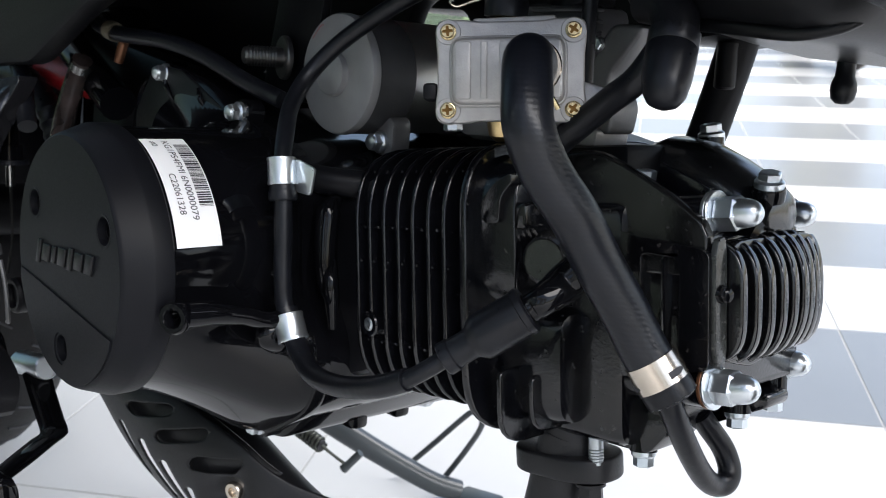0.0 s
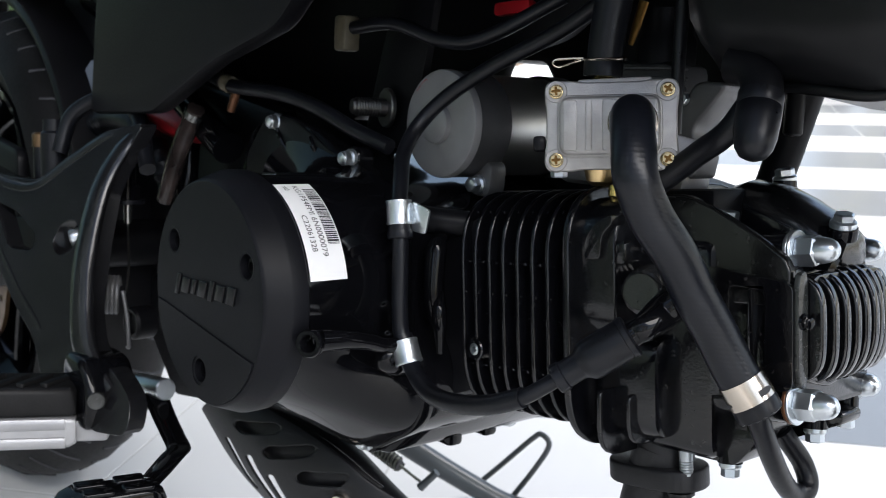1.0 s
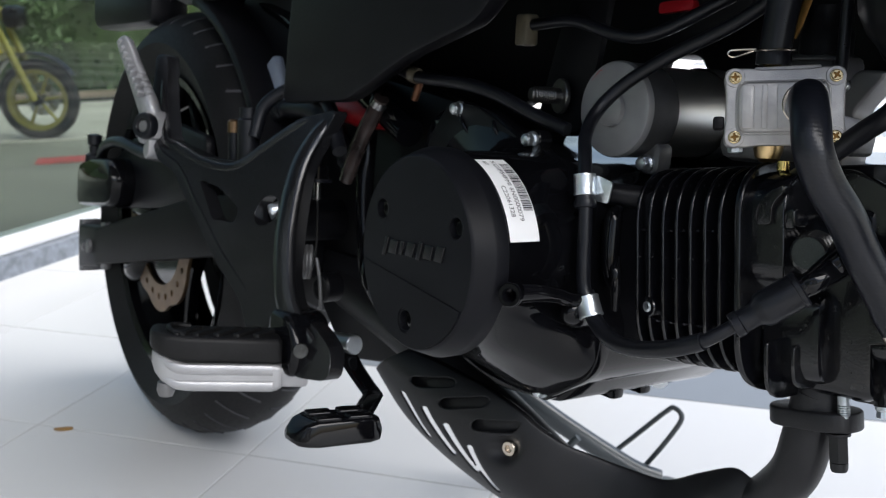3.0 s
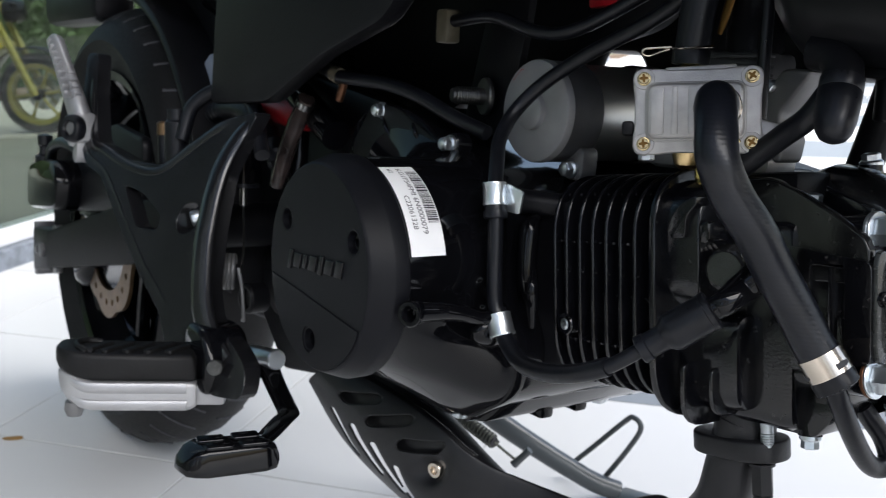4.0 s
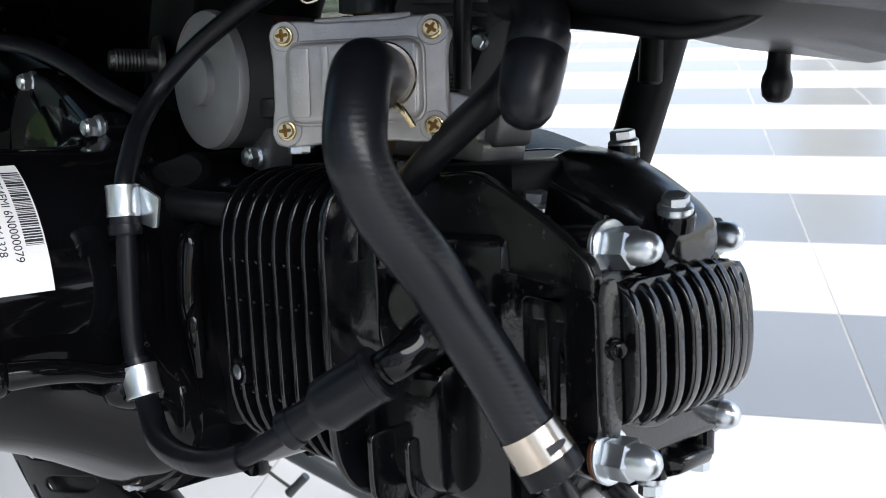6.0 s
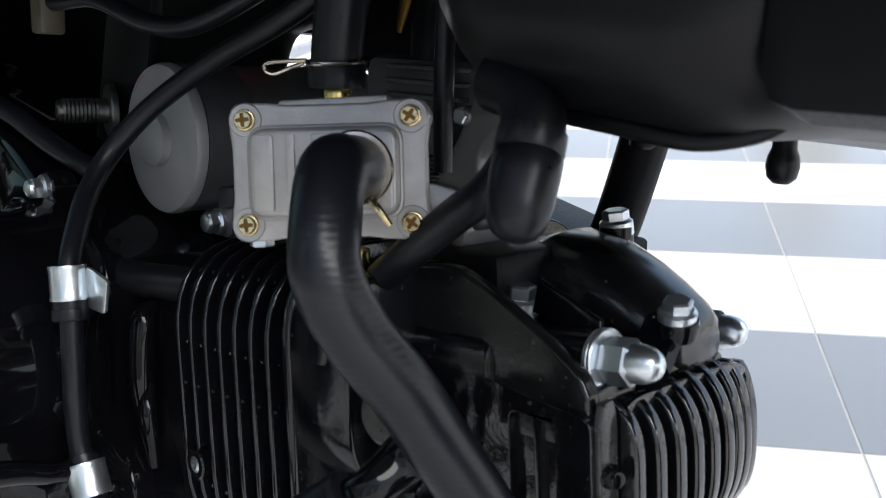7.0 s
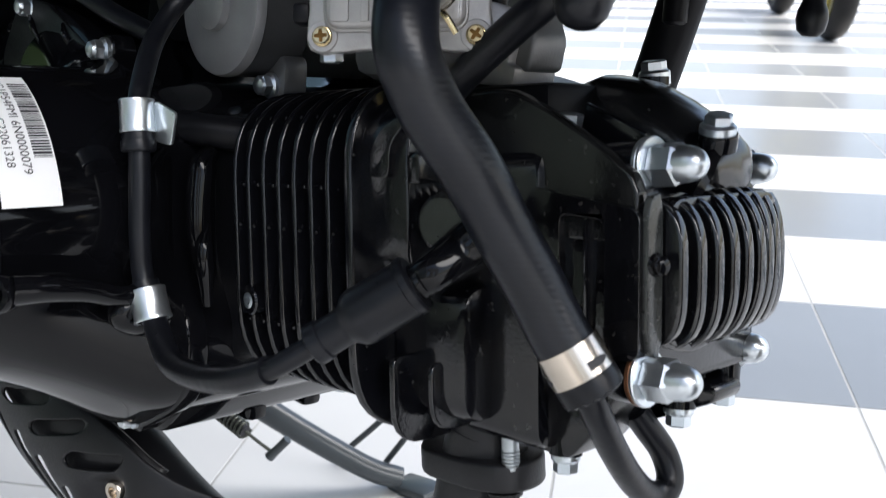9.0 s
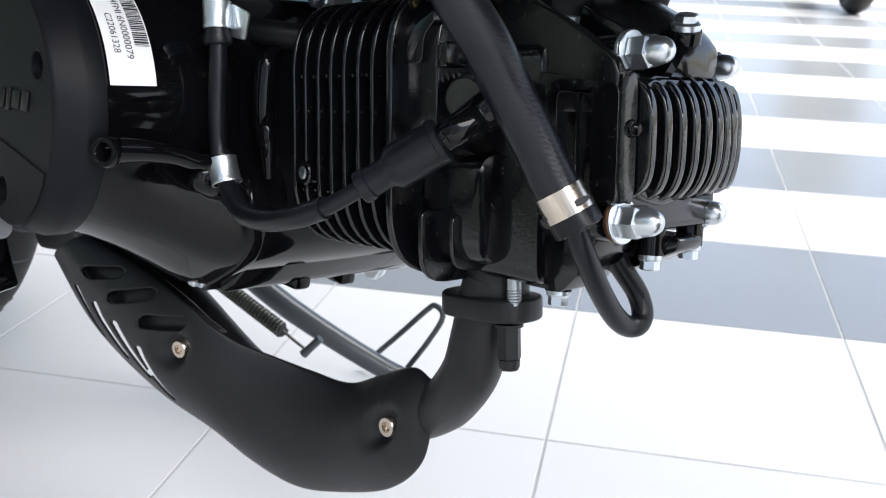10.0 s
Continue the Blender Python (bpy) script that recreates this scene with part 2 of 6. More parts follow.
def slab(outline, d0, d1, axis="v", bevel=0.002, bm=None, segs=2, m=None, holes=()):
    """A plate of the given outline from d0 to d1 along an axis; edges rounded. holes: closed outlines cut right through."""
    bm = bm or bmesh.new()
    m = m or Matrix()
    f = AXES[axis]
    if holes:
        from mathutils.geometry import tessellate_polygon
        loops = [list(outline)] + [list(h) for h in holes]
        flat = [p for lp in loops for p in lp]
        tris = tessellate_polygon([[Vector((p[0], p[1], 0)) for p in lp] for lp in loops])
        sides = []
        for d in (d0, d1):
            vs = [bm.verts.new(m @ Vector(f(p[0], p[1], d))) for p in flat]
            sides.append(vs)
            for t in tris:
                bm.faces.new([vs[i] for i in t])
        o = 0
        for lp in loops:
            k = len(lp)
            for i in range(k):
                j = (i + 1) % k
                bm.faces.new((sides[0][o + i], sides[0][o + j], sides[1][o + j], sides[1][o + i]))
            o += k
        bmesh.ops.recalc_face_normals(bm, faces=bm.faces)
        return bm
    a = [bm.verts.new(m @ Vector(f(p[0], p[1], d0))) for p in outline]
    b = [bm.verts.new(m @ Vector(f(p[0], p[1], d1))) for p in outline]
    k = len(a)
    fa, fb = bm.faces.new(a), bm.faces.new(b[::-1])
    for i in range(k):
        bm.faces.new((a[i], b[i], b[(i + 1) % k], a[(i + 1) % k]))
    if bevel:
        edges = list(fa.edges) + list(fb.edges)
        bmesh.ops.recalc_face_normals(bm, faces=bm.faces)
        bmesh.ops.bevel(bm, geom=edges, offset=bevel, segments=segs, profile=0.5, affect="EDGES", clamp_overlap=True)
    return bm


def block(c, size, bevel=0.003, bm=None, m=None, segs=2):
    x, y, z = (s / 2 for s in size)
    o = [(c[0] - x, c[2] - z), (c[0] + x, c[2] - z), (c[0] + x, c[2] + z), (c[0] - x, c[2] + z)]
    bm2 = slab(o, c[1] - y, c[1] + y, "v", 0, None)
    if bevel:
        bmesh.ops.bevel(bm2, geom=list(bm2.edges), offset=bevel, segments=segs, profile=0.5, affect="EDGES", clamp_overlap=True)
    return merge(bm, bm2, m)


def merge(bm, other, m=None):
    if m is not None:
        bmesh.ops.transform(other, matrix=m, verts=other.verts)
    if bm is None:
        return other
    me = bpy.data.meshes.new("join")
    other.to_mesh(me)
    other.free()
    bm.from_mesh(me)
    bpy.data.meshes.remove(me)
    return bm


def loft(sections, bm=None, cap=True):
    """Skins a row of closed sections with equally many points."""
    bm = bm or bmesh.new()
    rings = [[bm.verts.new(p) for p in s] for s in sections]
    k = len(rings[0])
    for a, b in zip(rings[:-1], rings[1:]):
        for j in range(k):
            bm.faces.new((a[j], a[(j + 1) % k], b[(j + 1) % k], b[j]))
    if cap:
        bm.faces.new(rings[0][::-1])
        bm.faces.new(rings[-1])
    return bm


# bolts and nuts, along z of their own frame, seat at z = 0
def hex_profile(bm, r, z0, z1, m=None, chamfer=0.0):
    m = m or Matrix()
    rings = []
    for rr, z in ((r, z0), (r, z1 - chamfer), (r - chamfer * 1.5, z1)):
        rings.append([bm.verts.new(m @ Vector((rr * math.cos(math.pi / 3 * j), rr * math.sin(math.pi / 3 * j), z))) for j in range(6)])
    for a, b in zip(rings[:-1], rings[1:]):
        for j in range(6):
            bm.faces.new((a[j], a[(j + 1) % 6], b[(j + 1) % 6], b[j]))
    bm.faces.new(rings[0][::-1])
    bm.faces.new(rings[-1])
    return bm


def hex_bolt(p, d, parent, r=0.0055, h=0.005, flange=0.0075, material=None, turn=0.0, name="bolt", dome=0.0):
    bm = lathe([(0, -0.004), (flange, -0.004), (flange, 0.0008), (flange * 0.82, 0.0018), (0, 0.0018)], 20)
    hex_profile(bm, r, 0.0015, h, chamfer=r * 0.12)
    if dome:
        lathe([(r * 0.86, h - 0.0005), (r * 0.75, h + dome * 0.5), (r * 0.4, h + dome * 0.95), (0, h + dome)], 18, bm=bm)
    return part(name, bm, material or ZINC, parent, at=axis_frame(p, d) @ pose(0, 0, 0, 0, 0, turn), smooth=30)


def pan_screw(p, d, parent, r=0.0042, material=None, turn=20, name="screw"):
    """A domed screw with a cross recess, on a spring washer."""
    k, s = r * 0.76, r * 0.19
    cross = []
    for q in range(4):
        a = pose(0, 0, 0, 0, 0, 90 * q)
        cross += [(a @ Vector(c)).to_2d() for c in ((k, -s, 0), (k, s, 0), (s * 1.25, s * 1.25, 0))]
    ring = [(0.88 * r * math.cos(math.pi * j / 12), 0.88 * r * math.sin(math.pi * j / 12)) for j in range(24)]
    bm = slab(ring, 0.0008, 0.0026, "w", 0, holes=[cross])
    lathe([(0, -0.003), (r * 1.22, -0.003), (r * 1.22, 0.0003), (r * 1.12, 0.0007), (r, 0.0008), (r, 0.0016), (r * 0.96, 0.0022), (r * 0.88, 0.0026)], 24, bm=bm)
    ob = part(name, bm, material or SCREW, parent, at=axis_frame(p, d) @ pose(0, 0, 0, 0, 0, turn), smooth=30)
    # recess floor in a darker brass, its shade put into the colour
    part("cross_recess", slab(cross, 0.0008, 0.0015, "w", 0), DARKBRASS, parent, at=ob.matrix_basis.copy())
    return ob


def acorn_nut(p, d, parent, washer, scale=1.0, turn=0.0):
    """Hexagon with chamfered ends and a domed cap, on a washer; the washer's back at z = 0."""
    nut = bmesh.new()
    rings = []
    for f, z in ((0.90, 0.0022), (1.0, 0.0030), (1.0, 0.0110), (0.86, 0.0124)):
        rings.append([nut.verts.new((0.0074 * f * math.cos(math.pi / 3 * j), 0.0074 * f * math.sin(math.pi / 3 * j), z)) for j in range(6)])
    for a, b in zip(rings[:-1], rings[1:]):
        for j in range(6):
            nut.faces.new((a[j], a[(j + 1) % 6], b[(j + 1) % 6], b[j]))
    nut.faces.new(rings[0][::-1])
    nut.faces.new(rings[-1])
    lathe([(0.0062, 0.0118), (0.0060, 0.0132), (0.0058, 0.0150), (0.0053, 0.0172), (0.0042, 0.0192), (0.0026, 0.0205), (0.0010, 0.0210), (0, 0.0211)], 28, bm=nut)
    a = axis_frame(p, d) @ pose(0, 0, 0, 0, 0, turn) @ Matrix.Scale(scale, 4)
    ob = part("acorn_nut", nut, ZINC, parent, "zinc-plated domed acorn nut", at=a, smooth=28)
    part("washer", lathe([(0.004, 0.0008), (0.0094, 0.0008), (0.0096, 0.0012), (0.0096, 0.0018), (0.0092, 0.0022), (0.0040, 0.0023)], 32), ZINC, ob, smooth=30)
    part("seal_ring", lathe([(0.004, -0.0012), (0.0092, -0.0012), (0.0095, -0.0008), (0.0095, 0.0004), (0.0092, 0.0008), (0.004, 0.0008)], 32), washer, ob, smooth=30)
    return ob


def circle(c, r, n=40, a0=0.0, a1=2 * math.pi):
    return [(c[0] + r * math.cos(a0 + (a1 - a0) * i / n), c[1] + r * math.sin(a0 + (a1 - a0) * i / n)) for i in range(n)]


def ray_out(poly, c, a):
    """Distance from c to the outline in the direction a."""
    best, d = 0.02, Vector((math.cos(a), math.sin(a)))
    for i in range(len(poly)):
        p, q = Vector(poly[i - 1]) - Vector(c), Vector(poly[i]) - Vector(c)
        e = q - p
        den = d.x * e.y - d.y * e.x
        if abs(den) < 1e-9:
            continue
        t = (p.x * e.y - p.y * e.x) / den
        s = (p.x * d.y - p.y * d.x) / den
        if t > 0 and -1e-6 <= s <= 1 + 1e-6:
            best = max(best, t)
    return best


# ---------------------------------------------------------------- the motorcycle: u ahead, v to its left, w up; it leans on its side stand
BIKE = pose(-0.0016, 0.0011, 0.0478, -7.426, -2.871, 0.048)
bike = tagged(empty("motorcycle", BIKE), "black small motorcycle leaning on its side stand, engine bared", "motorcycle")
OUT = (0, -1, 0)


def engine_case():
    c, r0 = (-0.462, 0.3512), 0.0650
    poly = rounded([(-0.605, 0.385), (-0.592, 0.432), (-0.5545, 0.448), (-0.515, 0.441), (-0.470, 0.423), (-0.420, 0.409), (-0.408, 0.396), (-0.4055, 0.335), (-0.388, 0.308), (-0.396, 0.276), (-0.441, 0.249), (-0.500, 0.252), (-0.565, 0.270), (-0.605, 0.310)], 0.014, 4)
    n = 120
    ang = [2 * math.pi * i / n for i in range(n)]
    rim = [ray_out(poly, c, a) for a in ang]
    secs = []
    # the upper half keeps its round barrel up to the flange, the belly flares out early
    for v, late, early in ((0.160, 0.0, 0.0), (0.170, 0.0, 0.02), (0.180, 0.0, 0.10), (0.190, 0.0, 0.22), (0.200, 0.0, 0.36), (0.210, 0.0, 0.52), (0.220, 0.01, 0.70), (0.230, 0.08, 0.88), (0.236, 0.34, 0.95), (0.2395, 0.75, 0.98), (0.2405, 0.985, 0.985), (0.2410, 1.018, 1.018), (0.2415, 1.022, 1.022), (0.2490, 1.022, 1.022), (0.2495, 1.018, 1.018), (0.2500, 0.985, 0.985), (0.40, 0.985, 0.985)):
        ring = []
        for a, r in zip(ang, rim):
            low = min(1, max(0, 0.35 - 1.3 * math.sin(a)))
            k = late + (early - late) * low * low * (3 - 2 * low)
            ring.append((c[0] + (r0 + (r - r0) * k) * math.cos(a), v, c[1] + (r0 + (r - r0) * k) * math.sin(a)))
        secs.append(ring)
    case = part("engine_case", loft(secs), GLOSS, bike, "gloss black painted crankcase and clutch housing")
    # lower belly and front neck towards the cylinder
    bm = slab(rounded([(-0.395, 0.395), (-0.372, 0.400), (-0.372, 0.300), (-0.395, 0.292), (-0.44, 0.247), (-0.475, 0.247), (-0.475, 0.395)], 0.01), 0.262, 0.41, "v", 0.008)
    part("crankcase_neck", bm, PLASTIC, case)
    # flat pad on the flange between the bolts, its casting ribs, and the seam of the case halves
    part("flange_pad", slab(rounded([(-0.592, 0.418), (-0.566, 0.4475), (-0.532, 0.4445), (-0.478, 0.4225), (-0.440, 0.4115), (-0.440, 0.395), (-0.592, 0.395)], 0.006), 0.2388, 0.2430, "v", 0.0012), SEMI, case)
    for p, q in (((-0.5545, 0.440), (-0.5400, 0.424)), ((-0.5120, 0.4345), (-0.5040, 0.424))):
        bm = bmesh.new()
        sweep(bm, [(p[0], 0.2395, p[1]), ((p[0] + q[0]) / 2, 0.2382, (p[1] + q[1]) / 2), (q[0], 0.2392, q[1])], [0.0016, 0.0020, 0.0010], 10, 4)
        part("rib", bm, GLOSS, case)
    bm = bmesh.new()
    sweep(bm, [(-0.4180, 0.2600, 0.268), (-0.4240, 0.2620, 0.258), (-0.4340, 0.2660, 0.250)], 0.0012, 8, 5)
    part("case_seam", bm, INK, case)
    # rounded upright boss with a knuckle at its foot
    bm = bmesh.new()
    sweep(bm, [(-0.3960, 0.2540, 0.386), (-0.3955, 0.2485, 0.379), (-0.3940, 0.2465, 0.357), (-0.3915, 0.2475, 0.342), (-0.3895, 0.2500, 0.332)], [0.003, 0.0060, 0.0060, 0.0050, 0.003], 20, 6)
    part("mounting_boss", bm, GLOSS, case)
    bm = bmesh.new()
    sweep(bm, [(-0.3890, 0.2480, 0.356), (-0.3868, 0.2450, 0.347), (-0.3858, 0.2452, 0.338), (-0.3862, 0.2470, 0.322)], [0.0018, 0.0042, 0.0040, 0.0022], 16, 6)
    part("mounting_boss", bm, GLOSS, case)
    # ribs that run forward to the cylinder
    bm = bmesh.new()
    sweep(bm, [(-0.436, 0.248, 0.398), (-0.410, 0.2510, 0.3945), (-0.394, 0.264, 0.3930), (-0.376, 0.286, 0.391)], [0.006, 0.0072, 0.0075, 0.0075], 14)
    part("rib", bm, PLASTIC, case)
    bm = bmesh.new()
    sweep(bm, [(-0.3855, 0.166, 0.3385), (-0.3835, 0.180, 0.3380), (-0.3830, 0.194, 0.3355), (-0.3830, 0.206, 0.3320), (-0.3815, 0.222, 0.3315)], [0.0070, 0.0062, 0.0054, 0.0050, 0.0060], 16, flat=0.8)
    part("rib", bm, GLOSS, case)
    bm = bmesh.new()
    sweep(bm, [(-0.3935, 0.2250, 0.3200), (-0.3890, 0.2150, 0.3215), (-0.3860, 0.2085, 0.3240), (-0.3840, 0.2150, 0.3300)], [0.010, 0.0085, 0.0055, 0.0040], 16, 5)
    part("clip_lug", bm, GLOSS, case)
    # ear with an eye at the rim of the cover
    eye = axis_frame((-0.3870, 0.1610, 0.3375), (0.55, -1, 0.05))
    bm = lathe([(0.0030, -0.009), (0.0064, -0.009), (0.0074, -0.004), (0.0074, 0.0006), (0.0066, 0.0018), (0.0046, 0.0018), (0.0038, 0.0008), (0.0034, -0.004), (0.0034, -0.009)], 32, eye)
    part("ear", bm, GLOSS, case)
    for p in ((-0.5545, 0.2400, 0.4420), (-0.4695, 0.2400, 0.4240)):
        hex_bolt(p, OUT, case, 0.0048, 0.006, 0.0058, dome=0.0022, turn=12)
        part("bolt_boss", lathe([(0.0072, -0.012), (0.0072, -0.002), (0.0066, -0.0012), (0, -0.0012)], 20), GLOSS, case, at=axis_frame(p, OUT))
    hex_bolt((-0.4410, 0.2400, 0.2560), OUT, case, 0.0048, 0.006, 0.0056, dome=0.001)
    part("bolt_boss", lathe([(0.0074, -0.03), (0.0074, -0.002), (0.0066, -0.0012), (0, -0.0012)], 20), GLOSS, case, at=axis_frame((-0.441, 0.240, 0.2560), OUT))
    for u, v, w in ((-0.4380, 0.301, 0.2535), (-0.4530, 0.346, 0.2475)):
        part("drain_lug", block((u, v, w), (0.02, 0.012, 0.018), 0.003), GLOSS, case)
    hex_bolt((-0.464, 0.383, 0.240), (0.6, -1, 0), case, 0.006, 0.007, 0.007)
    part("sump", slab(rounded([(-0.56, 0.277), (-0.40, 0.280), (-0.432, 0.2475), (-0.50, 0.240), (-0.55, 0.250)], 0.01), 0.2505, 0.40, "v", 0.006), GLOSS, case)
    return case


case = engine_case()


def clutch_cover():
    c = (-0.462, 0.3512)
    holes = [(-0.4185, 0.3725), (-0.5005, 0.3750), (-0.4670, 0.3070)]
    m = axis_frame((c[0], 0, c[1]), OUT)
    # bevelled rim, turned round the outward axis
    cover = part("clutch_cover", lathe([(0.060, -0.1665), (0.0660, -0.1665), (0.0668, -0.1655), (0.0669, -0.1572), (0.0663, -0.1556), (0.0622, -0.1448), (0.0614, -0.1434), (0.0604, -0.1426)], 120, m), MATTE, bike, "matt black round plastic engine cover with three sunk screws")
    rings = [[(x, z) for x, z in circle(h, 0.0066, 24)] for h in holes]
    part("face", slab(circle(c, 0.0605, 120), 0.1426, 0.1500, "v", 0, holes=rings), MATTE, cover)
    part("backing", slab(circle(c, 0.0610, 48), 0.1505, 0.158, "v", 0), MATTE, cover)
    for h in holes:
        bm = lathe([(0.0066, 0.0), (0.0066, 0.0036), (0.0070, 0.0041), (0.0078, 0.0042), (0.0080, 0.0038)], 28)
        part("hole_rim", bm, MATTE, cover, at=axis_frame((h[0], 0.1466, h[1]), OUT))
        bm = lathe([(0.0046, -0.001), (0.0046, 0.003), (0.0042, 0.0034), (0.0024, 0.0034), (0.0024, 0.001), (0, 0.001)], 24)
        part("screw", bm, GLOSS, cover, "black socket screw", at=axis_frame((h[0], 0.1486, h[1]), OUT))
    # lower wedge of the face, standing a little proud
    pts = [(-0.5190, 0.3390), (-0.4100, 0.3240)]
    arc = [(c[0] + 0.0598 * math.cos(a), c[1] + 0.0598 * math.sin(a)) for a in (math.radians(d) for d in range(196, 332, 4))]
    part("wedge", slab([pts[0]] + arc + [pts[1]], 0.1418, 0.1428, "v", 0, holes=[circle((-0.4670, 0.3070), 0.0082, 24)]), MATTE, cover)
    # raised maker's mark, drawn as plain slanted bars
    x = -0.4975
    for wid, hgt in ((0.0040, 0.0125), (0.0085, 0.0090), (0.0040, 0.0085), (0.0085, 0.0092), (0.0042, 0.0115), (0.0085, 0.0088), (0.0078, 0.0098)):
        y = 0.3515 + (x + 0.4975) * 0.055
        part("raised_bar", slab([(x, y - hgt / 2), (x + wid, y - hgt / 2), (x + wid + hgt * 0.3, y + hgt / 2), (x + hgt * 0.3, y + hgt / 2)], 0.1412, 0.1428, "v", 0.0006, segs=2), SEMI, cover)
        x += wid + 0.0036
    return cover


clutch_cover()


def curved(bm, c, r, x0, x1, v0, v1, h, n=10):
    """A patch on the housing: x runs down round it in metres from the top of the label, v across."""
    a0 = radians(68.8)
    vs = []
    for i in range(n + 1):
        a = a0 - (x0 + (x1 - x0) * i / n) / r
        vs.append([bm.verts.new((c[0] + (r + h) * math.cos(a), v, c[1] + (r + h) * math.sin(a))) for v in (v0, v1)])
    for p, q in zip(vs[:-1], vs[1:]):
        bm.faces.new((p[0], p[1], q[1], q[0]))


def label():
    c, r = (-0.462, 0.3512), 0.0650
    bm = bmesh.new()
    n = 28
    L = 0.0630
    V0, V1 = 0.1680, 0.1908
    for k in range(n):
        curved(bm, c, r, L * k / n, L * (k + 1) / n, V0, V1, 0.0003, 1)
    bmesh.ops.remove_doubles(bm, verts=bm.verts, dist=1e-5)
    sticker = part("sticker", bm, PAPER, bike, "white paper label with barcode and serial text")
    # barcode
    rnd = random.Random(5)
    x = 0.006
    while x < 0.044:
        w = rnd.choice((0.0004, 0.0004, 0.0008, 0.0012))
        bars = bmesh.new()
        curved(bars, c, r, x, min(x + w, 0.044), 0.1828, 0.1900, 0.0005, 1)
        part("bar", bars, INK, sticker, smooth=0)
        x += w + rnd.choice((0.0004, 0.0004, 0.0007))
    for text, x0, v0, size in (("KG1P54FMI 6N0000079", 0.0028, 0.1779, 0.0048), ("C22061328", 0.0262, 0.1722, 0.0046), ("#2", 0.0030, 0.1722, 0.0040)):
        cu = bpy.data.curves.new("writing", "FONT")
        cu.body, cu.size = text, size
        tmp = new("writing_source", cu)
        dg = bpy.context.evaluated_depsgraph_get()
        me = bpy.data.meshes.new_from_object(tmp.evaluated_get(dg))
        bpy.data.objects.remove(tmp)
        tb = bmesh.new()
        tb.from_mesh(me)
        bpy.data.meshes.remove(me)
        for vtx in tb.verts:
            a = radians(68.8) - (x0 + vtx.co.x) / r
            vtx.co = Vector((c[0] + (r + 0.0006) * math.cos(a), v0 + vtx.co.y, c[1] + (r + 0.0006) * math.sin(a)))
        part("writing", tb, INK, sticker, smooth=0)


label()

# ---------------------------------------------------------------- cylinder and head, in the frame of the cylinder's axis: a ahead, b left, c up
CYL = pose(-0.380, 0.333, 0.348, 0, -6.4, 0)


def oblong(b0, b1, c0, c1, r, n=6):
    return rounded([(b0, c0), (b1, c0), (b1, c1), (b0, c1)], r, n)


def cylinder():
    cyl = part("cylinder", slab(oblong(-0.058, 0.058, -0.045, 0.050, 0.02), -0.03, 0.08, "u", 0.003), CAST, bike, "black finned engine cylinder", at=CYL)
    fin, places = None, (0.0012, 0.0112, 0.0222, 0.0328, 0.0434, 0.0542, 0.0648)
    for a in places:
        if fin is None:
            fin = part("fin", slab(oblong(-0.078, 0.078, -0.060, 0.064, 0.036, 8), -0.0013, 0.0013, "u", 0.0010, segs=3), CAST, cyl, at=pose(a, 0, 0))
        else:
            again(fin, pose(a, 0, 0))
    # small cast pins between the fins, just inside their rims
    pin = None
    for b, c, d in ((-0.0765, 0.0262, (0, -1, 0.1)), (-0.0760, -0.0300, (0, -1, -0.1)), (-0.0640, 0.0545, (0, -0.7, 0.7))):
        for a, a2 in zip(places[:-1], places[1:]):
            at = axis_frame(((a + a2) / 2, b, c), d)
            if pin is None:
                pin = part("pin", lathe([(0.0010, -0.012), (0.0010, -0.0006), (0.0006, 0), (0, 0)], 10), CAST, cyl, at=at)
            else:
                again(pin, at)
    bm = lathe([(0.0062, -0.02), (0.0062, 0.0012), (0.0056, 0.002), (0.0034, 0.002), (0.0034, -0.006), (0, -0.006)], 22)
    part("boss", bm, CAST, cyl, at=axis_frame((0.0118, -0.0777, -0.0215), OUT))
    part("bush", lathe([(0.0033, -0.004), (0.0033, 0.001), (0.002, 0.0014), (0.0018, -0.003), (0, -0.003)], 18), ZINC, cyl, at=axis_frame((0.0118, -0.0787, -0.0215), OUT))
    return cyl


cylinder()


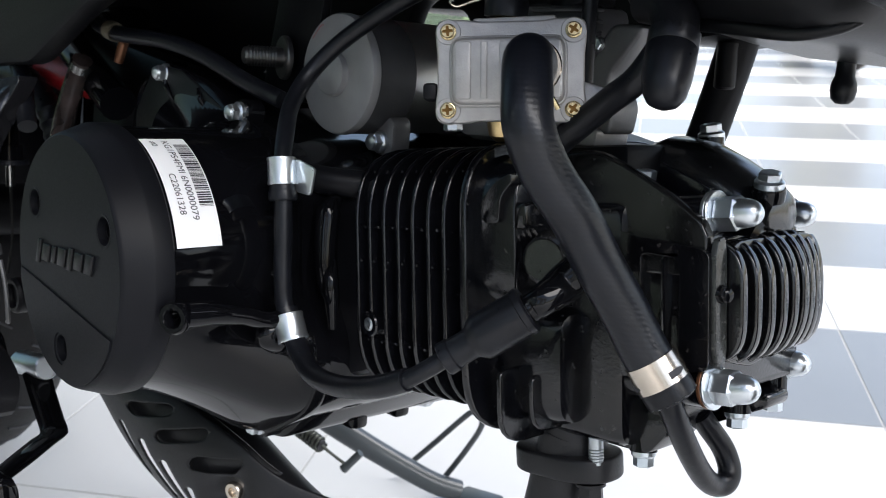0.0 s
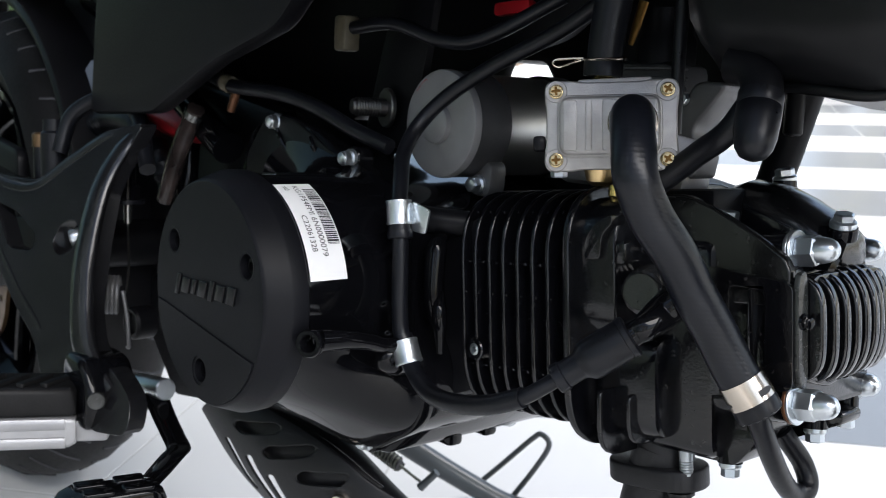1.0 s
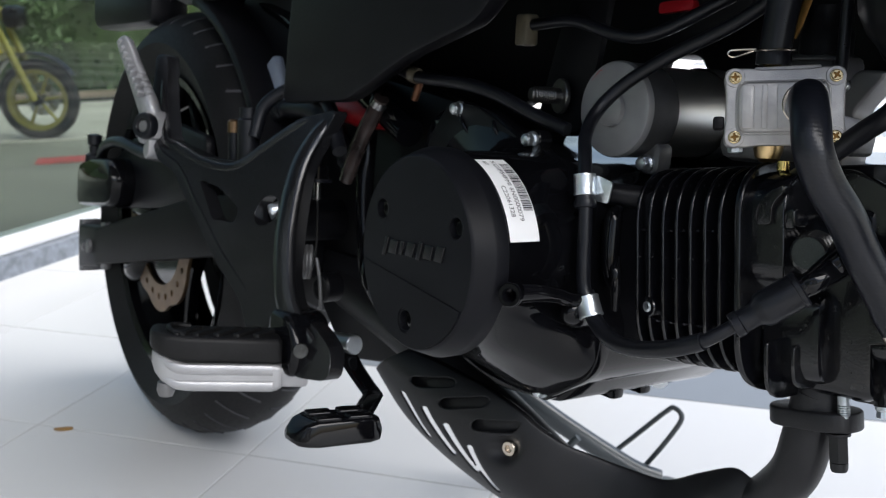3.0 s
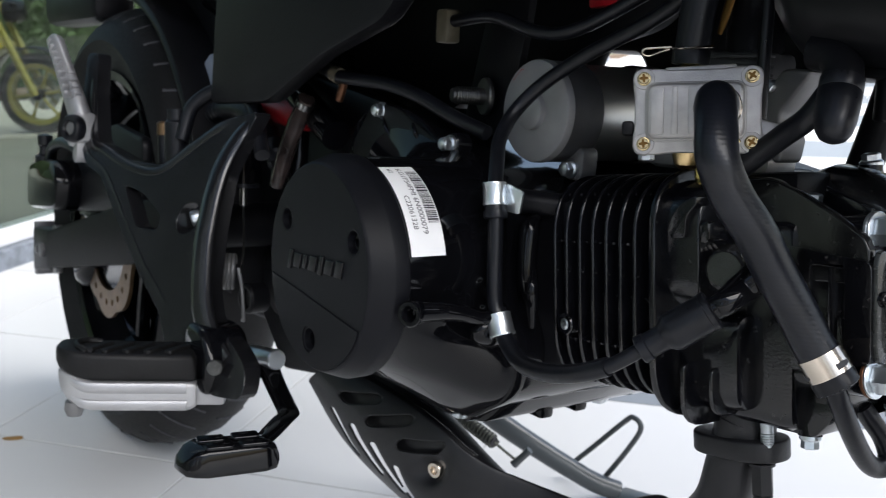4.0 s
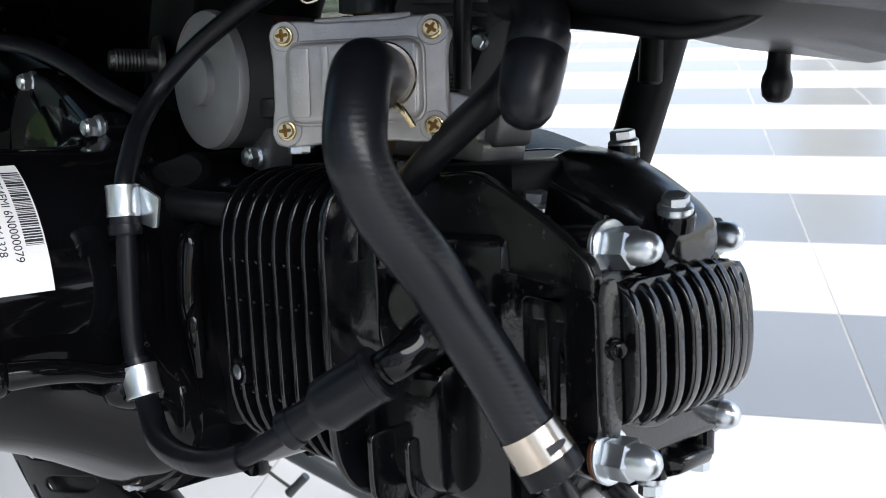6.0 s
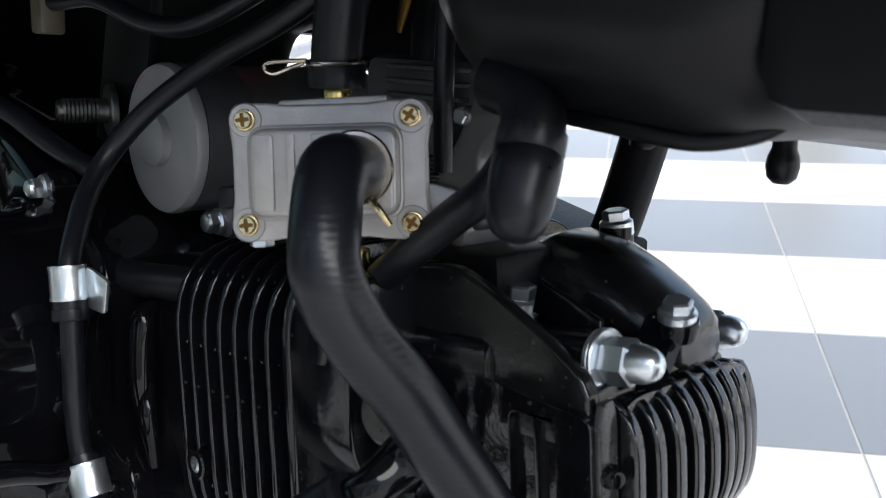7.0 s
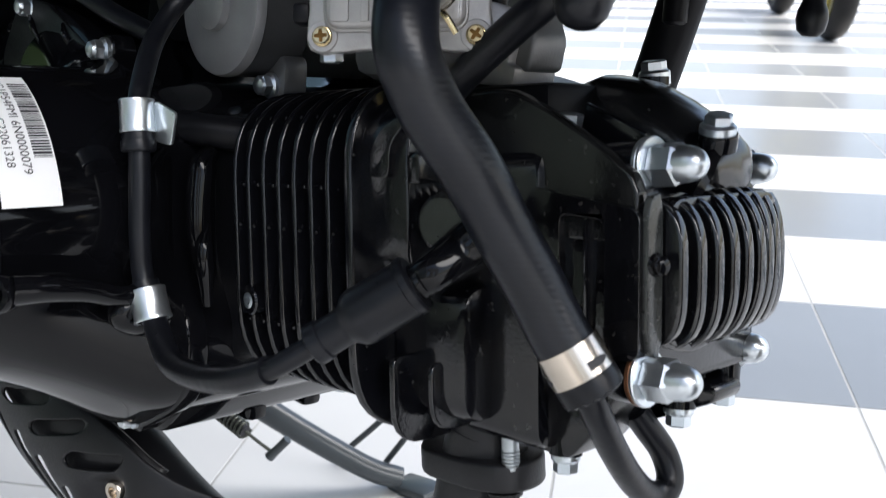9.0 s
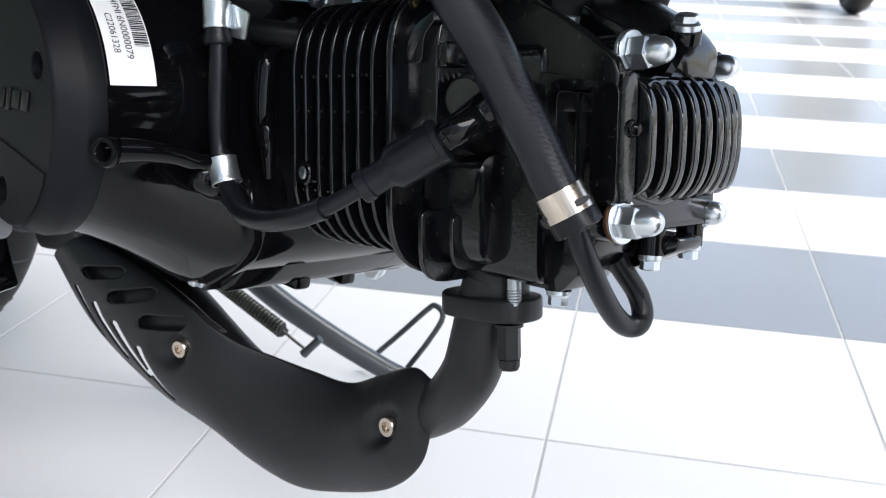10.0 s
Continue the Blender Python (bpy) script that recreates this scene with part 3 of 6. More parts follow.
def head():
    hd = part("cylinder_head", slab(oblong(-0.046, 0.044, -0.066, 0.040, 0.010), 0.080, 0.140, "u", 0.005), CAST, bike, "black cast cylinder head", at=CYL)
    part("front_block", slab(oblong(-0.0405, 0.034, -0.040, 0.028, 0.008), 0.110, 0.1760, "u", 0.003), CAST, hd)
    part("lower_block", slab(oblong(-0.036, 0.020, -0.056, -0.030, 0.006), 0.138, 0.156, "u", 0.004), CAST, hd)
    part("head_flange", slab(oblong(-0.0785, 0.0785, -0.067, 0.066, 0.034, 8), 0.0755, 0.0800, "u", 0.0013, segs=3), CAST, hd)
    part("head_block", slab(oblong(-0.0735, 0.070, -0.016, 0.0600, 0.026, 8), 0.0790, 0.1050, "u", 0.0014, segs=3), CAST, hd)
    lug = rounded([(0.0885, 0.0305), (0.0885, 0.039), (0.0945, 0.0475), (0.106, 0.0520), (0.106, 0.0475), (0.0995, 0.0420), (0.0985, 0.0305)], [0.003, 0.006, 0.006, 0.001, 0.001, 0.005, 0.003])
    part("lug", slab(lug, -0.0765, -0.066, "v", 0.0012, segs=3), CAST, hd)
    part("lug", slab(rounded([(0.1050, 0.0285), (0.1050, 0.0375), (0.1110, 0.0400), (0.1110, 0.0285)], 0.002), -0.0735, -0.060, "v", 0.0012), CAST, hd)
    for a, c0, c1, b in ((0.0925, -0.068, -0.034, -0.072), (0.1040, -0.062, -0.036, -0.064)):
        part("fin", slab(rounded([(b, c0), (0.05, c0), (0.05, c1), (b, c1)], [0.016, 0, 0, 0.004], 5), a - 0.0014, a + 0.0014, "u", 0.0010, segs=3), CAST, hd)
    part("side_block", slab(oblong(-0.0600, 0.050, -0.058, -0.008, 0.012), 0.0795, 0.1180, "u", 0.004), CAST, hd)
    # sloping shoulder on top
    wall = rounded([(0.082, 0.040), (0.096, 0.058), (0.109, 0.0604), (0.1236, 0.0609), (0.140, 0.0531), (0.1605, 0.0419), (0.1745, 0.0322), (0.1772, 0.0265), (0.1772, 0.010), (0.082, 0.010)], [0.004, 0.008, 0.008, 0.008, 0.004, 0.004, 0.002, 0.001, 0, 0])
    part("side_wall", slab(wall, -0.0420, -0.0360, "v", 0.0014, segs=3), SHOULDER, hd)
    part("web", slab([(0.138, 0.044), (0.141, 0.0555), (0.166, 0.0445), (0.166, 0.038)], -0.022, -0.019, "v", 0.0008), CAST, hd)
    part("far_wall", slab([(0.082, 0.010), (0.082, 0.040), (0.096, 0.056), (0.1236, 0.0600), (0.150, 0.030), (0.150, 0.010)], 0.036, 0.042, "v", 0.0012), CAST, hd)
    part("manifold_seat", block((0.108, -0.004, 0.054), (0.044, 0.050, 0.018), 0.003), PLASTIC, hd)
    # side pad: raised frame round a sunk panel
    o = rounded([(0.126, -0.036), (0.1800, -0.026), (0.1800, 0.0210), (0.1720, 0.0222), (0.126, 0.0288)], 0.004)
    h = rounded([(0.148, -0.026), (0.1665, -0.0225), (0.1665, 0.0172), (0.148, 0.0190)], 0.004)
    pad = part("side_pad", slab(o, -0.0448, -0.036, "v", 0, holes=[h]), PEEL, hd)
    md = pad.modifiers.new("edge", "BEVEL")
    md.width, md.segments, md.limit_method, md.angle_limit = 0.0018, 3, "ANGLE", radians(50)
    part("pad_floor", slab(o, -0.0415, -0.036, "v", 0.002), PEEL, hd)
    part("pad_rib", slab(rounded([(0.1570, -0.0235), (0.1596, -0.0235), (0.1596, 0.0180), (0.1570, 0.0180)], 0.001), -0.0440, -0.040, "v", 0.0008), PEEL, hd)
    # bolt-on end plate, scalloped round the nuts
    plate = [(-0.0428, -0.018), (-0.0428, 0.0190), (-0.0405, 0.0235), (-0.036, 0.0232), (-0.030, 0.0218), (-0.0215, 0.0222), (0.018, 0.0220), (0.028, 0.018), (0.0335, 0.009), (0.0335, -0.012), (0.026, -0.022), (-0.014, -0.0285), (-0.026, -0.0255), (-0.034, -0.0220), (-0.0400, -0.0230)]
    part("end_plate", slab(rounded(plate, 0.003, 3), 0.1740, 0.1802, "u", 0.0014, segs=3), PEEL, hd)
    strip = [(-0.0428, -0.017), (-0.0428, 0.0185), (-0.0405, 0.0255), (-0.0360, 0.0262), (-0.0345, 0.0200), (-0.0345, -0.0200), (-0.0365, -0.0265), (-0.0410, -0.0250)]
    # glossy black strip: floor reflection put into its grey base, chips are real
    part("plate_edge", slab(rounded(strip, 0.0014, 3), 0.1790, 0.1819, "u", 0.0007, segs=2), CHIPPED_GREY, hd)
    hex_bolt((0.1819, -0.0390, 0.0040), (1, -0.3, 0), hd, 0.0032, 0.0040, 0.0037, material=GLOSS, dome=0.0008)
    # exhaust port boss below
    part("exhaust_port", slab(rounded([(0.078, -0.045), (0.126, -0.045), (0.126, 0.004), (0.078, 0.004)], 0.016), -0.0640, -0.050, "w", 0.004), CAST, hd)
    # finned round cover on the end
    cov = part("end_cover", slab(oblong(-0.034, 0.0405, -0.025, 0.0240, 0.014), 0.1770, 0.1812, "u", 0.001), PEEL, bike, "black finned cam cover", at=CYL)
    for b, front, hi, lo, k in ((-0.0312, 0.1880, 0.0238, -0.0240, 0.0), (-0.0222, 0.1892, 0.0240, -0.0262, 0.2), (-0.0132, 0.1900, 0.0246, -0.0272, 0.4), (-0.0042, 0.1904, 0.0252, -0.0272, 0.6), (0.0048, 0.1904, 0.0255, -0.0272, 0.8), (0.0138, 0.1900, 0.0255, -0.0268, 0.9), (0.0222, 0.1884, 0.0252, -0.0262, 1.0), (0.0302, 0.1866, 0.0242, -0.0255, 1.0), (0.0375, 0.1844, 0.0225, -0.0240, 1.0)):
        edge = []
        for j in range(19):
            s = 1 - 2 * j / 18
            edge.append((0.1790 + max(0.0012, front - 0.1790) * (1 - abs(s) ** (4.0 - 1.6 * k)) ** 0.75, (hi + lo) / 2 + (hi - lo) / 2 * s))
        part("fin", slab([(0.1750, lo), (0.1750, hi)] + edge, b - 0.0025, b + 0.0025, "v", 0.0014, segs=4), PEEL, cov, smooth=60)
    # nuts on the long studs
    d = Vector((1, 0, 0.165))
    for p, wsh, s, turn in (((-0.2140, 0.3065, 0.4010), ZINC, 1.0, 10), ((-0.2255, 0.3740, 0.3958), ZINC, 0.97, 25), ((-0.2022, 0.2980, 0.3340), COPPER, 1.0, 5), ((-0.2150, 0.3645, 0.3308), ZINC, 0.97, 18)):
        acorn_nut(p, d, bike, wsh, s, turn)
        part("stud_boss", lathe([(0.0086, -0.06), (0.0090, -0.006), (0.0090, -0.0016), (0, -0.0012)], 24), CAST, hd, at=CYL.inverted() @ axis_frame(p, d))
    # rocker cap with its bolts
    top = CYL.inverted()
    secs = []
    for u, hw, hi, lo in ((-0.2745, 0.004, 0.417, 0.405), (-0.2725, 0.013, 0.4225, 0.403), (-0.2690, 0.0185, 0.4262, 0.400), (-0.2617, 0.0215, 0.4288, 0.398), (-0.2461, 0.0220, 0.4272, 0.395), (-0.2336, 0.0212, 0.4225, 0.393), (-0.2241, 0.0200, 0.4180, 0.391), (-0.2150, 0.0180, 0.4130, 0.390), (-0.2095, 0.0150, 0.4090, 0.390), (-0.2065, 0.0100, 0.4050, 0.391)):
        mid = (hi + lo) / 2
        secs.append([(u, 0.349 + hw * math.copysign(abs(math.cos(t)) ** 0.8, math.cos(t)), mid + (hi - mid) * math.copysign(abs(math.sin(t)) ** 0.85, math.sin(t))) for t in (2 * math.pi * i / 28 for i in range(28))])
    part("rocker_cap", loft(secs), CAP, hd, at=top, smooth=60)
    hex_bolt((-0.2570, 0.3660, 0.4295), (-0.1, -0.15, 1), bike, 0.0050, 0.0054, 0.0062, name="cap_bolt", turn=10)
    part("bolt_post", lathe([(0.0062, -0.020), (0.0062, -0.001), (0, -0.001)], 22), GLOSS, hd, at=top @ axis_frame((-0.257, 0.366, 0.4295), (-0.1, 0, 1)))
    hex_bolt((-0.2037, 0.3280, 0.4140), (0.10, -0.22, 1), bike, 0.0048, 0.0050, 0.0061, name="cap_bolt", turn=25)
    part("bolt_seat", lathe([(0.0066, -0.007), (0.0070, -0.0025), (0.0066, -0.0012), (0, -0.0012)], 24), GLOSS, hd, at=top @ axis_frame((-0.2037, 0.3280, 0.4137), (0.10, -0.22, 1)))
    web = [[(u + du, v + dv, w) for du, dv in ((-0.012, 0.0), (0.0, 0.0), (0.0015, 0.0035), (-0.012, 0.0050))] for u, v, w in ((-0.2015, 0.3255, 0.4115), (-0.2012, 0.3215, 0.4050), (-0.2005, 0.3165, 0.3985), (-0.2015, 0.3135, 0.3930))]
    part("web", loft(web), GLOSS, hd, at=top, smooth=30)
    hex_bolt((-0.2560, 0.3145, 0.4082), (0.05, 0, 1), bike, 0.0056, 0.0064, 0.0066, name="manifold_bolt", turn=10)
    # bottom bolts on short bosses, and the arm that carries them
    for p in ((-0.2335, 0.3020, 0.2945), (-0.2080, 0.3600, 0.3160), (-0.2080, 0.3310, 0.3140)):
        hex_bolt(p, (0.15, -0.1, -1), bike, 0.0044, 0.0058, 0.0053, name="cover_bolt")
        part("bolt_post", lathe([(0.0064, -0.020), (0.0060, -0.001), (0, -0.001)], 20), GLOSS, hd, at=top @ axis_frame(p, (0.15, -0.1, -1)))
    part("lower_arm", slab(rounded([(-0.262, 0.318), (-0.262, 0.300), (-0.2286, 0.3005), (-0.2100, 0.3115), (-0.1970, 0.3190), (-0.1970, 0.3245), (-0.225, 0.322)], 0.003), 0.335, 0.353, "v", 0.002), CAST, hd, at=top)
    part("lower_pad", slab(rounded([(-0.252, 0.325), (-0.252, 0.2945), (-0.228, 0.2965), (-0.2210, 0.306), (-0.2110, 0.325)], 0.003), 0.297, 0.324, "v", 0.002), CAST, hd, at=top)
    return hd


head()


# ---------------------------------------------------------------- valve box with its hoses
xa = Vector((0.753, 0.654, 0.072)).normalized()
za = xa.cross(Vector((-0.19, 0.0, 0.98))).normalized()
ya = za.cross(xa)
AIV = Matrix.Translation((-0.2828, 0.2546, 0.4530)) @ Matrix((xa, ya, za)).transposed().to_4x4()


def valve_box():
    corners = [(-0.0255, 0.016), (0.0255, 0.016), (0.0255, -0.016), (-0.0255, -0.016)]
    # flat plate, its sides a little waisted between the rounded ears
    o = [(-0.0308, 0.0213), (-0.0180, 0.0211), (-0.0130, 0.0203), (0.0130, 0.0203), (0.0180, 0.0211), (0.0308, 0.0213), (0.0308, 0.0120), (0.0301, 0.0080), (0.0301, -0.0080), (0.0308, -0.0120), (0.0308, -0.0213), (0.0180, -0.0211), (0.0130, -0.0203), (-0.0130, -0.0203), (-0.0180, -0.0211), (-0.0308, -0.0213), (-0.0308, -0.0120), (-0.0301, -0.0080), (-0.0301, 0.0080), (-0.0308, 0.0120)]
    plate = slab(rounded(o, [0.0054, 0.004, 0.004, 0.004, 0.004, 0.0054] + [0.003] * 4 + [0.0054, 0.004, 0.004, 0.004, 0.004, 0.0054] + [0.003] * 4), -0.0065, -0.0005, "w", 0.0010, segs=3)
    box = part("valve_box", plate, ALLOY, bike, "cast grey alloy air valve box with four screws", at=AIV)
    for x, y in corners:
        part("corner_lug", lathe([(0.0054, -0.012), (0.0054, -0.0008), (0.0049, 0), (0, 0)], 28), ALLOY, box, at=pose(x, y, 0))
        pan_screw((x, y, 0.0002), (0, 0, 1), box, 0.0028, turn=30 + 1000 * x)
    part("top_ledge", block((0.002, 0.0184, -0.0100), (0.034, 0.0075, 0.0170), 0.001), ALLOY, box, at=pose(0, 0, 0, 0, 0, 1.5))
    # raised panel with soft shoulders, and two shallow upright grooves beside the port
    rp = [(-0.0250, -0.0148), (0.0232, -0.0148), (0.0232, 0.0142), (-0.0250, 0.0142)]
    part("panel_step", slab(rounded(rp, 0.0062, 6), -0.001, 0.0012, "w", 0.0008, segs=3), ALLOY, box)
    rings = []
    for inset, z in ((0.0008, 0.0006), (0.0009, 0.0020), (0.0013, 0.0031), (0.0019, 0.0037), (0.0026, 0.0040)):
        o = rounded([(-0.0250 + inset, -0.0148 + inset), (0.0232 - inset, -0.0148 + inset), (0.0232 - inset, 0.0142 - inset), (-0.0250 + inset, 0.0142 - inset)], 0.0060 - 0.6 * inset, 6)
        rings.append([(x, y, z) for x, y in o])
    part("raised_panel", loft(rings), ALLOY, box, smooth=60)
    for x0, x1 in ((-0.0222, -0.0158), (-0.0120, -0.0092), (-0.0042, 0.0204)):
        part("panel_face", slab(rounded([(x0, -0.0119), (x1, -0.0119), (x1, 0.0113), (x0, 0.0113)], 0.0012 if x0 != -0.0120 else 0.0003), 0.0034, 0.0047, "w", 0.0004, segs=2), ALLOY, box)
    part("side_clip", block((-0.0335, -0.0075, -0.008), (0.006, 0.007, 0.010), 0.0015), PLASTIC, box)
    part("body", block((0, -0.001, -0.016), (0.050, 0.034, 0.020), 0.003), ALLOY2, box)
    part("port_ring", lathe([(0.0085, 0.002), (0.0113, 0.002), (0.0115, 0.0058), (0.0109, 0.0064), (0.0085, 0.0064)], 32), NICKEL, box, at=pose(0.0095, 0.0005, 0))
    hex_bolt((-0.0245, -0.0185, -0.010), (0, -1, 0), box, 0.004, 0.005, 0.0045)
    part("bracket", slab(rounded([(0.026, -0.020), (0.040, -0.017), (0.042, -0.008), (0.030, -0.004), (0.026, -0.006)], 0.003), -0.012, -0.005, "w", 0.0012), ALLOY, box)
    # wire clip under the hose
    bm = bmesh.new()
    sweep(bm, [(0.0135, -0.0085, 0.005), (0.0165, -0.0115, 0.0075), (0.0195, -0.0165, 0.0065)], 0.0011, 8)
    part("wire_clip", bm, SCREW, box)
    return box


valve_box()


def hoses():
    port = AIV @ Vector((0.0095, 0.0005, 0.003))
    n = Vector(za)
    bm = bmesh.new()
    pts = [port, port + n * 0.014, port + n * 0.026 + Vector((0.000, -0.002, -0.001)), (-0.2485, 0.2285, 0.4460), (-0.2430, 0.2250, 0.4320), (-0.2390, 0.2320, 0.4160), (-0.2335, 0.2435, 0.4000), (-0.2295, 0.2540, 0.3830), (-0.2230, 0.2640, 0.3650), (-0.2165, 0.2700, 0.3500), (-0.2105, 0.2745, 0.3390), (-0.2065, 0.2775, 0.3310)]
    sweep(bm, pts, 0.0097, 28, 10)
    h = part("breather_hose", bm, HOSE, bike, "thick black rubber hose with a pressed clamp")
    d = Vector((0.0075, 0.0045, -0.0125)).normalized()
    c = Vector((-0.2118, 0.2738, 0.3415))
    part("hose_clamp", lathe([(0.0098, -0.0055), (0.0106, -0.0055), (0.0107, 0.0055), (0.0098, 0.0055)], 36), NICKEL, h, "shiny spring band clamp", at=axis_frame(c, d))
    for a in (5, 130, 250):
        q = axis_frame(c, d) @ pose(0, 0, 0, 0, 0, a)
        bm = bmesh.new()
        for s in range(4):
            t = -0.36 + 0.24 * s
            hw = (0.0005, 0.0013, 0.0014, 0.0014)[s]
            for e in (-hw, hw):
                bm.verts.new((0.01085 * math.cos(t), 0.01085 * math.sin(t), e))
        bm.verts.ensure_lookup_table()
        for s in range(3):
            bm.faces.new([bm.verts[2 * s + x] for x in (0, 1, 3, 2)])
        part("clamp_slot", bm, INK, h, at=q @ pose(0, 0, 0.0022))
    bm = bmesh.new()
    c2 = c + d * 0.0085
    lathe([(0.0085, -0.004), (0.0103, -0.004), (0.0106, -0.001), (0.0104, 0.0034), (0.0092, 0.0040), (0.0062, 0.0040), (0.0060, 0.0010)], 32, axis_frame(c2, d), bm)
    for k, vt in enumerate(bm.verts):
        vt.co += d * (0.0004 * math.sin(k * 2.7) if (vt.co - c2).dot(d) > 0.003 else 0)
    part("hose_end", bm, RUBBER, h)
    bm = bmesh.new()
    sweep(bm, [(-0.2085, 0.2758, 0.3350), (-0.2075, 0.2815, 0.3240), (-0.2085, 0.2960, 0.3060), (-0.2105, 0.3120, 0.2905), (-0.2112, 0.3235, 0.2828), (-0.2098, 0.3310, 0.2822), (-0.2110, 0.3352, 0.2870), (-0.2148, 0.3345, 0.2955), (-0.2184, 0.3275, 0.3052), (-0.2205, 0.3220, 0.3120)], 0.0050, 20, 8)
    part("drain_hose", bm, RUBBER, bike, "thinner black drain hose bent into a loop")
    # ignition lead, clamped twice, into the plug cap
    bm = bmesh.new()
    sweep(bm, [(-0.27, 0.30, 0.555), (-0.335, 0.287, 0.507), (-0.383, 0.272, 0.481), (-0.407, 0.260, 0.463), (-0.4165, 0.248, 0.446), (-0.4130, 0.236, 0.431), (-0.4020, 0.226, 0.419), (-0.3925, 0.2185, 0.406), (-0.3890, 0.2170, 0.390), (-0.3865, 0.2160, 0.372), (-0.3850, 0.2155, 0.353), (-0.3825, 0.2160, 0.336), (-0.3700, 0.2155, 0.320), (-0.3500, 0.2105, 0.3135), (-0.3260, 0.2080, 0.3150), (-0.3020, 0.2070, 0.3215), (-0.2860, 0.2105, 0.3285), (-0.2740, 0.2212, 0.3394), (-0.2640, 0.2303, 0.3492)], [0.0043] * 14 + [0.0039, 0.0037, 0.0037, 0.0037, 0.0037], 16, 8)
    lead = part("ignition_lead", bm, RUBBER, bike, "black ignition lead held by two metal clips")
    bm = bmesh.new()
    sweep(bm, [(-0.3800, 0.2162, 0.3310), (-0.3700, 0.2155, 0.320), (-0.3500, 0.2105, 0.3135), (-0.3260, 0.2080, 0.3150), (-0.3020, 0.2070, 0.3215), (-0.2860, 0.2105, 0.3285)], 0.0049, 18, 8)
    part("outer_sleeve", bm, RUBBER, lead)
    for p, d, k in (((-0.3910, 0.2172, 0.4010), (0.20, -0.05, -1), 1), ((-0.3785, 0.2165, 0.3280), (0.50, 0.03, -1), -1)):
        m = axis_frame(p, d, (0, 1, 0))
        prof = [(0.0058, -0.0062), (0.0068, -0.0064), (0.0070, -0.0056), (0.0067, -0.0046), (0.0067, 0.0046), (0.0070, 0.0056), (0.0068, 0.0064), (0.0058, 0.0062)]
        cl = part("cable_clip", lathe([(r * (1.0 if k > 0 else 1.08), z) for r, z in prof], 28, m), ZINC, bike, "zinc-plated cable clip")
        if k > 0:
            tab = rounded([(-0.001, -0.0110), (0.0118, -0.0100), (0.0118, 0.0032), (-0.001, 0.0048)], 0.002)
            part("tab", slab(tab, -0.0008, 0.0008, "v", 0.0004), ZINC, cl, at=Matrix.Translation(Vector(p) + Vector((0.0035, 0.0060, 0.0015))) @ pose(0, 0, 0, 0, 10, 12))
        else:
            part("tab", slab(rounded([(-0.009, -0.004), (0.001, -0.004), (0.001, 0.005), (-0.009, 0.005)], 0.002), -0.0008, 0.0008, "v", 0.0004), ZINC, cl, at=Matrix.Translation(Vector(p) + Vector((-0.0035, 0.0068, 0.0))))
        for off, r in ((0.0085, 0.0060), (0.0115, 0.0067)) if k > 0 else ((-0.0075, 0.0055),):
            part("sleeve", lathe([(0.0040, -0.0022), (r, -0.0020), (r + 0.0002, 0), (r, 0.0018), (r - 0.0006, 0.0024), (0.0040, 0.0024)], 22, axis_frame(Vector(p) + Vector(d).normalized() * off, d)), RUBBER, cl)
    a, b = Vector((-0.2830, 0.2130, 0.3305)), Vector((-0.2490, 0.2440, 0.3640))
    m = axis_frame(a + (b - a).normalized() * 0.0155, b - a)
    boot = part("plug_cap", lathe([(0.0038, -0.0030), (0.0064, -0.0028), (0.0070, -0.0022), (0.0070, 0.0018), (0.0063, 0.0024), (0.0063, 0.0100), (0.0068, 0.0112), (0.0090, 0.0138), (0.0096, 0.0160), (0.0094, 0.0335), (0.0099, 0.0340), (0.0099, 0.0362), (0.0090, 0.0370), (0, 0.0370)], 28, m), RUBBER, bike, "black rubber spark plug cap with elbow")
    bm = bmesh.new()
    d = (b - a).normalized()
    sweep(bm, [a + d * 0.050, a + d * 0.055, a + d * 0.060, a + d * 0.066 + Vector((-0.002, 0.006, 0.002)), (-0.2420, 0.2620, 0.3780), (-0.2500, 0.2740, 0.3790)], [0.0062, 0.0062, 0.0066, 0.0080, 0.0085, 0.0085], 20, 6)
    part("elbow", bm, GLOSS, boot)
    ribs = [(0.0085, -0.006)]
    for k in range(4):
        z, r = -0.005 + 0.003 * k, 0.0130 - 0.0009 * k
        ribs += [(r - 0.0014, z), (r, z + 0.0006), (r, z + 0.0018), (r - 0.0014, z + 0.0024)]
    part("plug_seal", lathe(ribs + [(0.0085, 0.0075), (0, 0.0075)], 28), CAP, boot, at=axis_frame((-0.2690, 0.2725, 0.3755), (0.30, -1, 0.10)))
    # rubber bulb and the hose beside it
    bm = lathe([(0, -0.0300), (0.0033, -0.0296), (0.0061, -0.0280), (0.0080, -0.0248), (0.0091, -0.0195), (0.0096, -0.0120), (0.0097, -0.0062), (0.0094, -0.0056), (0.0097, -0.0050), (0.0097, 0.0006), (0, 0.0010)], 32)
    part("drain_bulb", bm, RUBBER, bike, "black rubber drain bulb under the shroud", at=axis_frame((-0.2190, 0.2745, 0.4690), (-0.20, 0.40, 0.88)))
    bm = bmesh.new()
    sweep(bm, [(-0.2182, 0.2735, 0.4680), (-0.2205, 0.2760, 0.4750), (-0.2260, 0.2775, 0.4805), (-0.2360, 0.2780, 0.4825)], 0.0090, 20, 5)
    part("drain_elbow", bm, PLASTIC, bike, "black plastic drain elbow")
    bm = bmesh.new()
